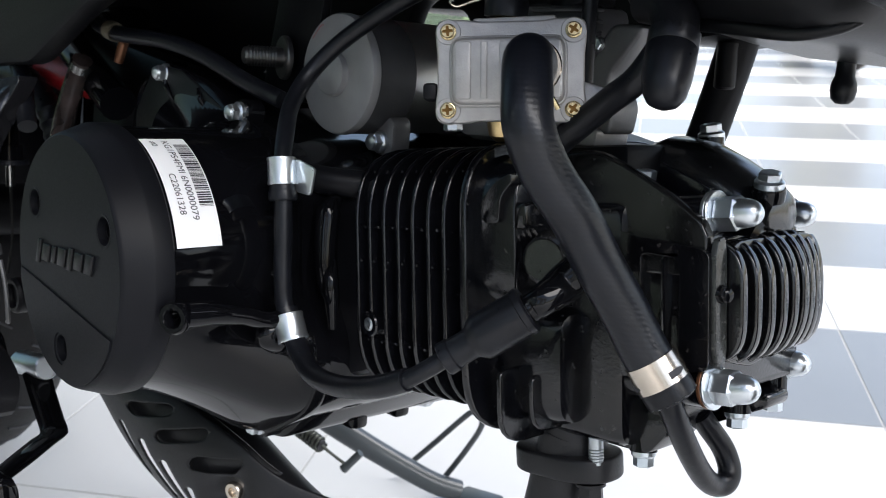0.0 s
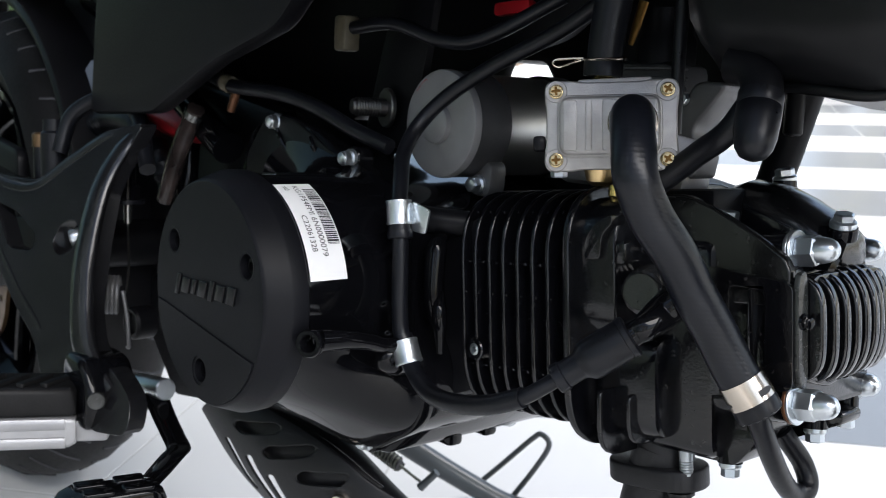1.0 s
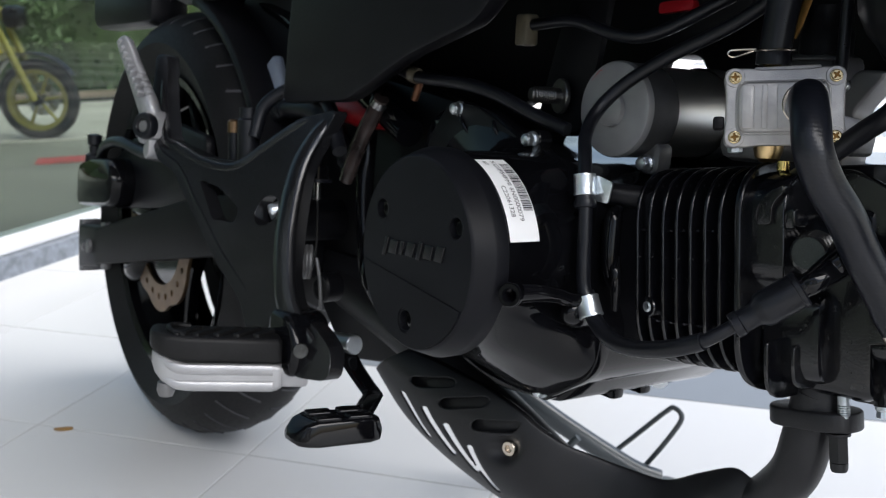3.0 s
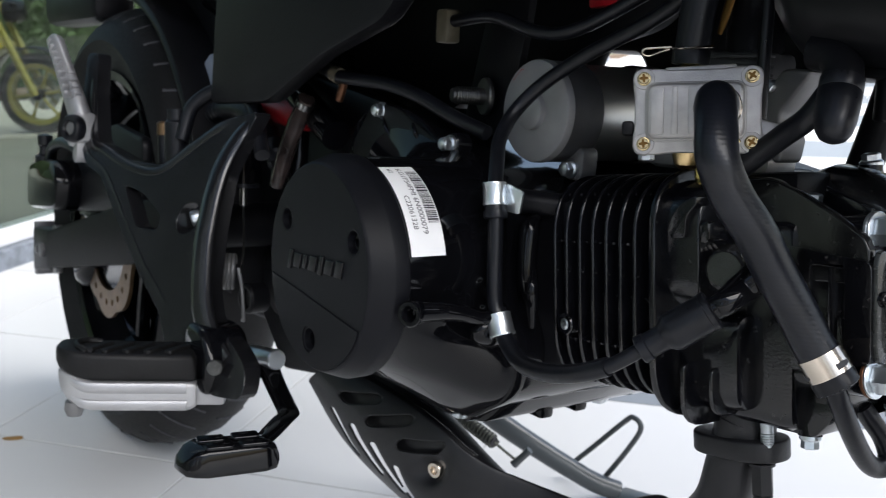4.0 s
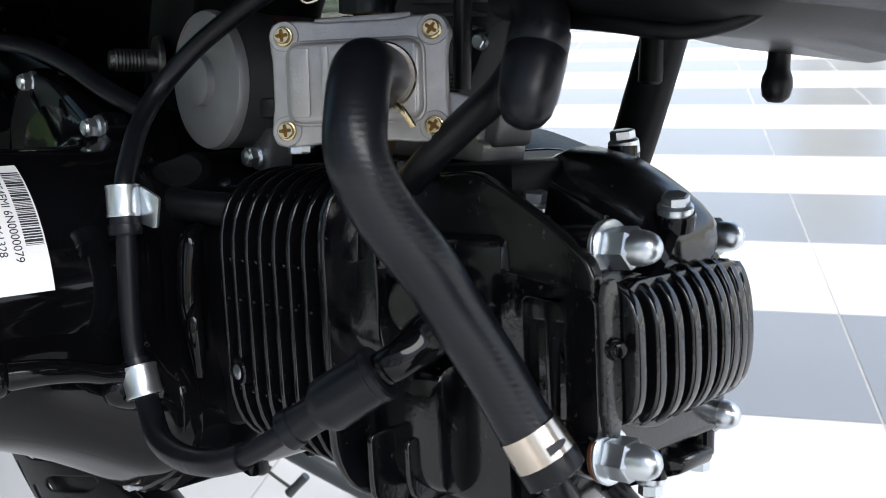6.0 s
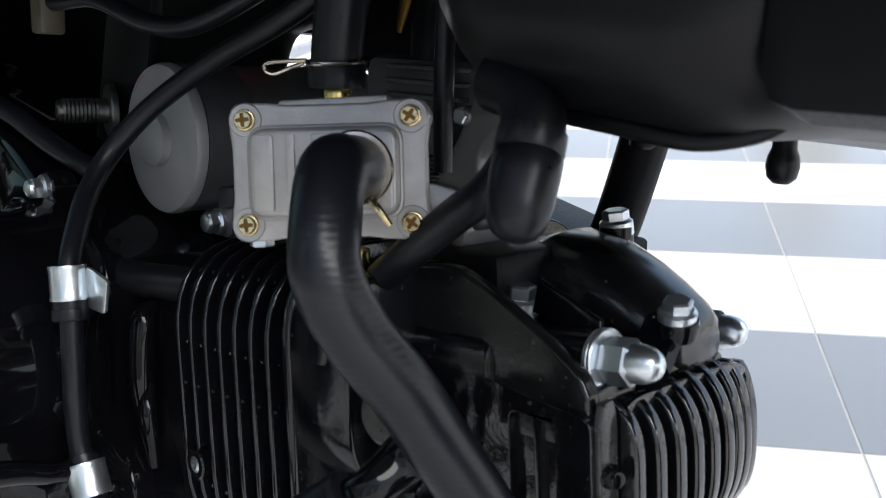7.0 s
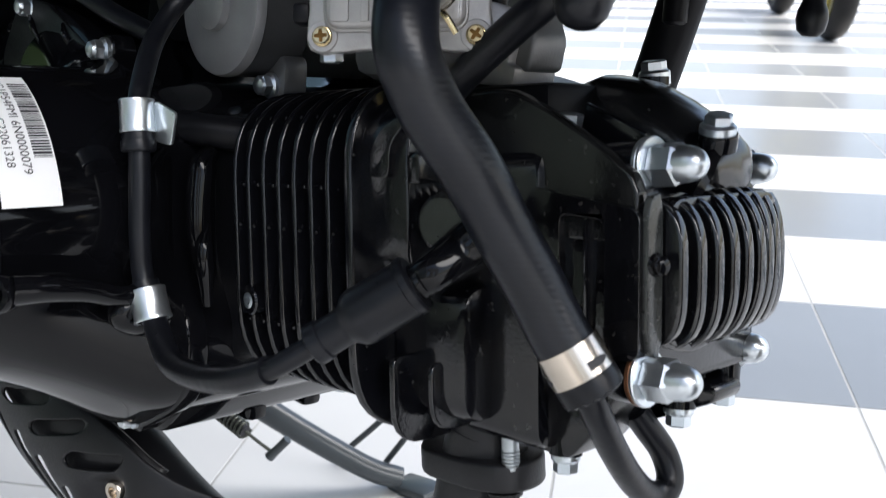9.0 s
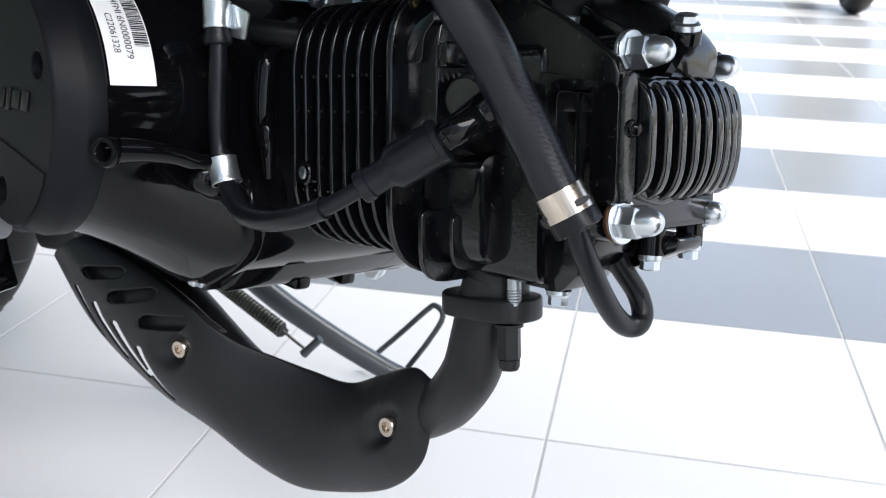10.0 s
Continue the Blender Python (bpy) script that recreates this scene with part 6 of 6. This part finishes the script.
    part("kick_shaft", lathe([(0.0120, 0), (0.0120, 0.014), (0.0105, 0.016), (0.0085, 0.016), (0.0075, 0.012), (0, 0.012)], 24), PLASTIC, bike, "black shaft boss", at=axis_frame((-0.658, 0.199, 0.2905), (0.1, -1, 0)))


bodywork()


def side_stand():
    bm = bmesh.new()
    sweep(bm, [(-0.760, 0.440, 0.175), (-0.699, 0.480, 0.131), (-0.640, 0.545, 0.082), (-0.621, 0.575, 0.068)], [0.011, 0.011, 0.010, 0.010], 16, 5)
    st = part("side_stand", bm, STAND, bike, "grey-black side stand, extended to the floor")
    bm = bmesh.new()
    sweep(bm, [(-0.690, 0.560, 0.066), (-0.655, 0.572, 0.105), (-0.622, 0.578, 0.140), (-0.612, 0.580, 0.147), (-0.603, 0.582, 0.138), (-0.618, 0.580, 0.110), (-0.640, 0.575, 0.076)], 0.0028, 10, 5)
    part("wire_loop", bm, STAND, st)
    part("foot", block((0, 0, 0), (0.05, 0.03, 0.010), 0.004), STAND, st, at=pose(-0.606, 0.583, 0.0625, 5.5, -8, 0))
    bm = bmesh.new()
    p, q = Vector((-0.742, 0.424, 0.1555)), Vector((-0.6560, 0.440, 0.1306))
    m, n = axis_frame(p, q - p), (q - p).length
    sweep(bm, [m @ Vector((0.0062 * math.cos(k), 0.0062 * math.sin(k), n * k / (math.pi * 44))) for k in (i * math.pi / 6 for i in range(265))], 0.0012, 6, 1)
    part("spring", bm, OLIVE, st, "olive-coloured stand spring")
    part("spring_core", lathe([(0.0048, 0), (0.0048, n), (0, n)], 12), INK, st, at=m)
    bm = bmesh.new()
    sweep(bm, [q, (-0.6470, 0.4470, 0.1228), (-0.6380, 0.455, 0.1149)], 0.0014, 8, 4)
    part("hook", bm, OLIVE, st)
    bm = bmesh.new()
    sweep(bm, [(-0.6395, 0.452, 0.1120), (-0.6340, 0.455, 0.1190), (-0.6270, 0.460, 0.1290)], [0.0042, 0.0036, 0.0036], 12, 4)
    part("spring_peg", bm, STAND, st)


side_stand()


def front_end():
    w = wheel(bike, (0.134, 0.333, 0.2144), 0.2255, 0.10, disc=False)
    bm = bmesh.new()
    sweep(bm, [(0.134, 0.25, 0.2144), (0.044, 0.25, 0.60)], 0.02, 14, 2)
    part("fork_leg", bm, GLOSS, bike, "black front fork leg")


front_end()


# ---------------------------------------------------------------- the floor: tiles laid at an angle to the machine
def floor():
    ang = radians(35.88)
    A, Bv = Vector((math.cos(ang), math.sin(ang))), Vector((-math.sin(ang), math.cos(ang)))
    ta, tb = 0.294, 0.294
    q1 = Vector((-0.4826, 0.6088))
    bm = bmesh.new()
    k, along, away = Vector((-1.955, 0.275)), Vector((-0.520, 0.854)), Vector((0.854, 0.520))
    vs = [bm.verts.new((*p, -0.0007)) for p in (k - along * 60, k - along * 60 + away * 60, k + along * 60 + away * 60, k + along * 60)]
    bm.faces.new(vs)
    fl = tagged(part("floor", bm, GROUT, smooth=0), "white ceramic tile floor with grey tile stripes", "floor", kind="structure")
    g = 0.0013

    mesh = {}
    for grey in (False, True):
        bm = slab([(g, g), (ta - g, g), (ta - g, tb - g), (g, tb - g)], -0.006, 0.0, "w", 0.0003, segs=1)
        me = bpy.data.meshes.new("tile")
        bm.to_mesh(me)
        bm.free()
        me.materials.append(FLOORG if grey else FLOORW)
        mesh[grey] = me
    rest = {False: [], True: []}
    for i in range(-14, 24):
        for j in range(-12, 26):
            grey = i >= -2 and j >= 1 and j % 2 == 1
            p = q1 + A * (i * ta) + Bv * (j * tb)
            if (p - Vector((-1.955, 0.275))).dot(Vector((-0.854, -0.52))) > 0.15:
                continue
            near = -6 <= i <= 7 and -4 <= j <= 9
            if near:
                ob = bpy.data.objects.new("tile", mesh[grey])
                scene.collection.objects.link(ob)
                ob.parent = fl
                ob.matrix_basis = Matrix.Translation((p.x, p.y, 0)) @ pose(0, 0, 0, 0, 0, 35.88)
            else:
                rest[grey].append((p, i, j))
    for grey, items in rest.items():
        verts, faces = [], []
        for p, i, j in items:
            k = len(verts)
            for a, b in ((g, g), (ta - g, g), (ta - g, tb - g), (g, tb - g)):
                c = p + A * a + Bv * b
                verts.append((c.x, c.y, 0.0))
            faces.append((k, k + 1, k + 2, k + 3))
        me = bpy.data.meshes.new("tiles")
        me.from_pydata(verts, [], faces)
        me.materials.append(FLOORG if grey else FLOORW)
        ob = new("tiles", me)
        ob.parent = fl
        ob["kind"] = "stuff"
    return fl


floor()


# ---------------------------------------------------------------- round the machine
ROAD = mat("worn_asphalt", (0.14, 0.14, 0.125), 0.8, 0, 0.2, 2, 0.3, 60)
PAVE = mat("pale_paving", (0.30, 0.29, 0.27), 0.8, 0, 0.15, 2, 0.2, 60)
BROWNKERB = mat("brown_kerb", (0.16, 0.12, 0.09), 0.8, 0, 0.2, 4, 0.2, 60)
PAINT_RED = mat("red_road_paint", (0.30, 0.05, 0.05), 0.7, 0, 0.2, 6)
GRANITE = mat("dark_granite", (0.16, 0.18, 0.21), 0.4, 0, 0.3, 60, 0.1, 300)
ALU = mat("white_aluminium", (0.72, 0.73, 0.75), 0.35, 0.0, 0.04, 10)
BOUNCE_GREY = mat("grey_cladding", (0.34, 0.34, 0.345), 0.7, 0, 0.25, 1.5, 0.1, 30)
PLASTER = mat("dark_plaster", (0.10, 0.10, 0.105), 0.85, 0, 0.1, 2, 0.2, 80)
BACKWALL = mat("light_plaster", (0.28, 0.28, 0.28), 0.85, 0, 0.1, 2, 0.2, 80)
RENDERED = mat("grey_plaster", (0.24, 0.235, 0.24), 0.85, 0, 0.1, 2, 0.2, 80)
LEAF = mat("hedge_leaf", (0.045, 0.08, 0.025), 0.6, 0, 0.5, 3)
GRASS = mat("grass_bank", (0.05, 0.08, 0.03), 0.9, 0, 0.4, 3, 0.5, 40)
YELLOW = mat("yellow_green_paint", (0.34, 0.28, 0.02), 0.35, 0, 0.1, 20)
GOLD = mat("gold_rim", (0.24, 0.21, 0.05), 0.35, 0.5, 0.15, 30)


def glass():
    m = bpy.data.materials.new("tinted_glass")
    m.use_nodes = True
    n, l = m.node_tree.nodes, m.node_tree.links
    t, g, x = n.new("ShaderNodeBsdfTransparent"), n.new("ShaderNodeBsdfGlossy"), n.new("ShaderNodeMixShader")
    t.inputs["Color"].default_value = (0.55, 0.60, 0.56, 1)
    g.inputs["Roughness"].default_value = 0.02
    f, p = n.new("ShaderNodeLayerWeight"), n.new("ShaderNodeMath")
    f.inputs["Blend"].default_value = 0.12
    p.operation = "MULTIPLY"
    p.inputs[1].default_value = 0.35
    l.new(f.outputs["Facing"], p.inputs[0])
    l.new(p.outputs[0], x.inputs[0])
    l.new(t.outputs[0], x.inputs[1])
    l.new(g.outputs[0], x.inputs[2])
    l.new(x.outputs[0], n["Material Output"].inputs[0])
    return m


def upright(name, p, q, thick, z0, z1, material, bevel=0.002, parent=None):
    """A straight run from p to q in plan, its near face on that line, going thick to the left of it."""
    d = (Vector(q) - Vector(p)).normalized()
    n = Vector((-d.y, d.x)) * thick
    a, b = Vector(p), Vector(q)
    return part(name, slab([a, b, b + n, a + n], z0, z1, "w", bevel), material, parent, smooth=30)


BLOCKER_EDGE = 0.5


def surroundings():
    d = Vector((-0.520, 0.854))
    base = Vector((-1.955, 0.275))
    p, q = base - d * 6.0, base + d * 4.5
    tagged(upright("kerb", p, q, 0.16, -0.55, 0.038, GRANITE, 0.004), "dark grey granite kerb at the glass wall", "kerb", kind="structure")
    win = tagged(upright("window_1", p + Vector((-d.y, d.x)) * 0.02, q + Vector((-d.y, d.x)) * 0.02, 0.07, 0.0382, 0.067, ALU, 0.006), "tinted glass wall in a white aluminium frame", "window", kind="structure")
    n = Vector((-d.y, d.x))
    gl = upright("pane", p + n * 0.05, q + n * 0.05, 0.008, 0.0675, 2.78, glass(), 0, win)
    gl.visible_shadow = False
    upright("head_rail", p + n * 0.02, q + n * 0.02, 0.07, 2.785, 2.85, ALU, 0.004, win)
    for k in (1.2, 3.6, 8.4):
        a = p + d * k
        upright("mullion", a + n * 0.062, a + d * 0.05 + n * 0.062, 0.04, 0.0675, 2.78, ALU, 0.003, win)
    # unseen wall behind the camera, added for fill; its openings give bright reflections
    south = tagged(upright("wall_south", (0.72, -4.0), (7.0, -4.0), -0.2, 0.0, 0.5, BACKWALL, 0), "unseen light wall with tall openings, added for fill and reflections", "wall", kind="structure")
    upright("lintel", (0.72, -4.0), (7.0, -4.0), -0.2, 2.7, 4.2, BACKWALL, 0, south)
    for x0, x1 in ((0.72, 1.2), (2.4, 4.0), (5.2, 7.0)):
        upright("pier", (x0, -4.0), (x1, -4.0), -0.2, 0.5, 2.7, BACKWALL, 0, south)
    # unseen ceiling slab, added to block overhead light, open towards the forecourt
    ta, tb = Vector((0.810, 0.586)), Vector((-0.586, 0.810))
    edge = Vector((-0.48, 0.61)) + tb * BLOCKER_EDGE
    o = [edge - ta * 5.2, edge + ta * 9.0, edge + ta * 9.0 - tb * 3.0, edge - ta * 5.2 - tb * 3.0]
    tagged(part("ceiling", slab(o, 3.2, 3.35, "w", 0), PLASTER, smooth=0), "unseen dark ceiling slab, added to block overhead light", "ceiling", kind="structure")
    # outside: road, paint, paving, bank
    v, t = Vector((-0.957, 0.287)), Vector((0.287, 0.957))

    def strip(name, near, far, a, b, z, material, label, cat):
        o = [v * near + t * a, v * far + t * a, v * far + t * b, v * near + t * b]
        side = [(p - base).dot(n) - 0.17 for p in o]
        cut = []
        for i in range(4):
            s0, s1 = side[i - 1], side[i]
            if s0 * s1 < 0:
                cut.append(o[i - 1].lerp(o[i], s0 / (s0 - s1)))
            if s1 >= 0:
                cut.append(o[i])
        o = cut
        return tagged(part(name, slab(o, z - 0.05, z, "w", 0), material, smooth=0), label, cat, kind="structure")

    Z = -0.48
    strip("road", -30, 7.4, -40, 40, Z, ROAD, "worn grey road outside the glass, below the floor", "road")
    strip("road_line", 6.36, 6.60, -0.62, 6.0, Z + 0.005, PAINT_RED, "faded red painted line on the road", "road marking")
    strip("pavement", 7.4, 10.0, -40, 40, Z + 0.01, PAVE, "pale paved strip beyond the road", "pavement")
    strip("kerbstone", 10.0, 10.15, -40, 40, Z + 0.10, BROWNKERB, "brownish low kerb in front of the hedge", "kerb")
    strip("bank", 10.15, 60, -60, 60, Z + 0.06, GRASS, "rough grass behind the paving", "ground")
    rnd = random.Random(9)
    verts, faces = [], []
    for i in range(16000):
        a, h = rnd.uniform(-6, 4), rnd.random() ** 0.8 * 1.9
        c = v * (10.6 + rnd.uniform(0, 0.7) + 0.25 * math.sin(a * 2.1)) + t * a
        s = rnd.uniform(0.03, 0.07)
        e, g = Vector((rnd.gauss(0, 1), rnd.gauss(0, 1), rnd.gauss(0, 1))).normalized() * s, Vector((rnd.gauss(0, 1), rnd.gauss(0, 1), rnd.gauss(0, 1))).normalized() * s * 0.5
        o = Vector((c.x, c.y, Z + 0.08 + h * (0.8 + 0.2 * math.sin(a * 3 + 1))))
        k = len(verts)
        verts += [o - e, o + g, o + e, o - g]
        faces.append((k, k + 1, k + 2, k + 3))
    me = bpy.data.meshes.new("hedge")
    me.from_pydata([tuple(x) for x in verts], [], faces)
    me.materials.append(LEAF)
    tagged(new("hedge", me), "unclipped green hedge behind the road", "hedge", kind="stuff")
    hc = upright("hedge_core", v * 11.0 - t * 6, v * 11.0 + t * 4, -0.35, Z + 0.05, Z + 1.45, GRASS, 0.1)
    tagged(hc, "dense dark inside of the hedge", "hedge", kind="structure")
    # unseen wall across the side road, added to bounce light onto the machine
    q0 = base + n * 4.0
    tagged(upright("wall_west", q0 - d * 1.0, q0 - d * 10.0, 0.3, -0.55, 3.0, BOUNCE_GREY, 0.01), "unseen grey wall across the road, added to bounce light", "wall", kind="structure")
    # low parapet far across the forecourt
    b = Vector((-0.495, 0.869))
    a = Vector((0.869, 0.495))
    c = b * 9.0
    tagged(upright("wall_far", c - a * 12, c + a * 14, 0.3, 0.0, 0.55, RENDERED, 0.01), "low grey wall beyond the forecourt", "wall", kind="structure")


surroundings()


def parked_motorcycle(m, label):
    """x ahead, wheels on z = 0."""
    mc = tagged(empty("parked_motorcycle", m), label, "motorcycle", "parked motorcycles")
    R = 0.285
    for x in (0.0, -1.25):
        at = pose(x, 0, R, 90)
        w = empty("wheel", at, mc)
        prof = [(R - 0.075, -0.035)] + [(R - 0.04 + 0.04 * math.cos(radians(k)), 0.05 * math.sin(radians(k))) for k in range(-80, 81, 20)] + [(R - 0.075, 0.035)]
        part("tyre", lathe(prof, 56), TYRE, w)
        part("rim", lathe([(R - 0.10, -0.04), (R - 0.068, -0.045), (R - 0.075, -0.02), (R - 0.085, 0), (R - 0.075, 0.02), (R - 0.068, 0.045), (R - 0.10, 0.04), (R - 0.105, 0)], 56), GOLD, w)
        part("hub", lathe([(0, -0.06), (0.04, -0.06), (0.04, 0.06), (0, 0.06)], 20), GLOSS, w)
        part("brake_disc", lathe([(0.06, -0.062), (0.12, -0.062), (0.12, -0.058), (0.06, -0.058)], 40), STEEL, w)
        for i in range(6):
            bm = bmesh.new()
            k = math.pi / 3 * i
            sweep(bm, [(0.03 * math.cos(k), 0.03 * math.sin(k), 0), (0.19 * math.cos(k + 0.1), 0.19 * math.sin(k + 0.1), 0)], 0.012, 8, 2)
            part("spoke", bm, GOLD, w)
    for y in (-0.09, 0.09):
        bm = bmesh.new()
        sweep(bm, [(0.0, y, R), (-0.12, y, 0.60), (-0.24, y, 0.92)], [0.028, 0.026, 0.022], 14, 4)
        part("fork_leg", bm, GOLD, mc)
    fend = [(-0.02 + 0.335 * math.cos(radians(k)), R + 0.335 * math.sin(radians(k))) for k in range(30, 151, 10)]
    part("mudguard", slab(fend + [(x * 0.97, R + (z - R) * 0.96) for x, z in fend[::-1]], -0.07, 0.07, "v", 0.004), GLOSS, mc)
    part("tank", loft([[(x, y * wd, z0 + (z1 - z0) * h) for y, h in ((-1, 0.1), (-0.9, 0.7), (-0.4, 1), (0.4, 1), (0.9, 0.7), (1, 0.1), (0.5, 0), (-0.5, 0))] for x, wd, z0, z1 in ((-0.28, 0.08, 0.72, 0.90), (-0.38, 0.14, 0.68, 0.98), (-0.6, 0.15, 0.68, 0.97), (-0.75, 0.09, 0.70, 0.86))]), YELLOW, mc, smooth=60)
    part("seat", block((-1.0, 0, 0.84), (0.55, 0.22, 0.09), 0.035), RUBBER, mc)
    part("tail", block((-1.28, 0, 0.88), (0.3, 0.16, 0.09), 0.03), YELLOW, mc)
    part("engine", block((-0.60, 0, 0.44), (0.38, 0.26, 0.32), 0.05), GLOSS, mc)
    part("fairing", slab(rounded([(-0.16, 0.62), (-0.45, 0.48), (-0.62, 0.62), (-0.40, 0.80)], 0.04), -0.16, 0.16, "v", 0.03), YELLOW, mc)
    part("headlight", block((-0.10, 0, 0.86), (0.14, 0.2, 0.16), 0.05), GLOSS, mc)
    part("swing_arm", block((-1.0, 0.08, 0.32), (0.55, 0.05, 0.06), 0.012, m=pose(0, 0, 0)), GLOSS, mc)
    bm = bmesh.new()
    sweep(bm, [(-0.30, -0.34, 0.98), (-0.25, -0.2, 1.02), (-0.25, 0.2, 1.02), (-0.30, 0.34, 0.98)], 0.014, 12, 5)
    part("handlebar", bm, GLOSS, mc)
    bm = bmesh.new()
    sweep(bm, [(-0.55, -0.14, 0.30), (-0.9, -0.17, 0.25), (-1.3, -0.18, 0.42)], [0.03, 0.035, 0.05], 14, 4)
    part("exhaust", bm, STEEL, mc)
    return mc


bike_2 = parked_motorcycle(pose(-7.39, 1.565, -0.48, 0, 0, 55), "yellow sport motorcycle with gold rims on the road outside")
tagged(copy_thing(bike_2, pose(-1.99, 4.14, 0.0, 0, 0, -52)), "yellow motorcycle with gold rims parked on the tiles")


def fallen_leaf():
    bm = bmesh.new()
    pts = [(0.012 * math.cos(t) * (1 - 0.25 * math.cos(t)), 0.005 * math.sin(t)) for t in (2 * math.pi * i / 16 for i in range(16))]
    slab(pts, 0.0004, 0.0012, "w", 0, bm)
    for v in bm.verts:
        v.co.z += 12 * v.co.y ** 2 + 4 * v.co.x ** 2
    return tagged(part("leaf", bm, DRYLEAF, at=pose(-1.16, 0.115, 0.0002, 0, 0, 60)), "small dry brown leaf lying on the tiles", "leaf")


fallen_leaf()
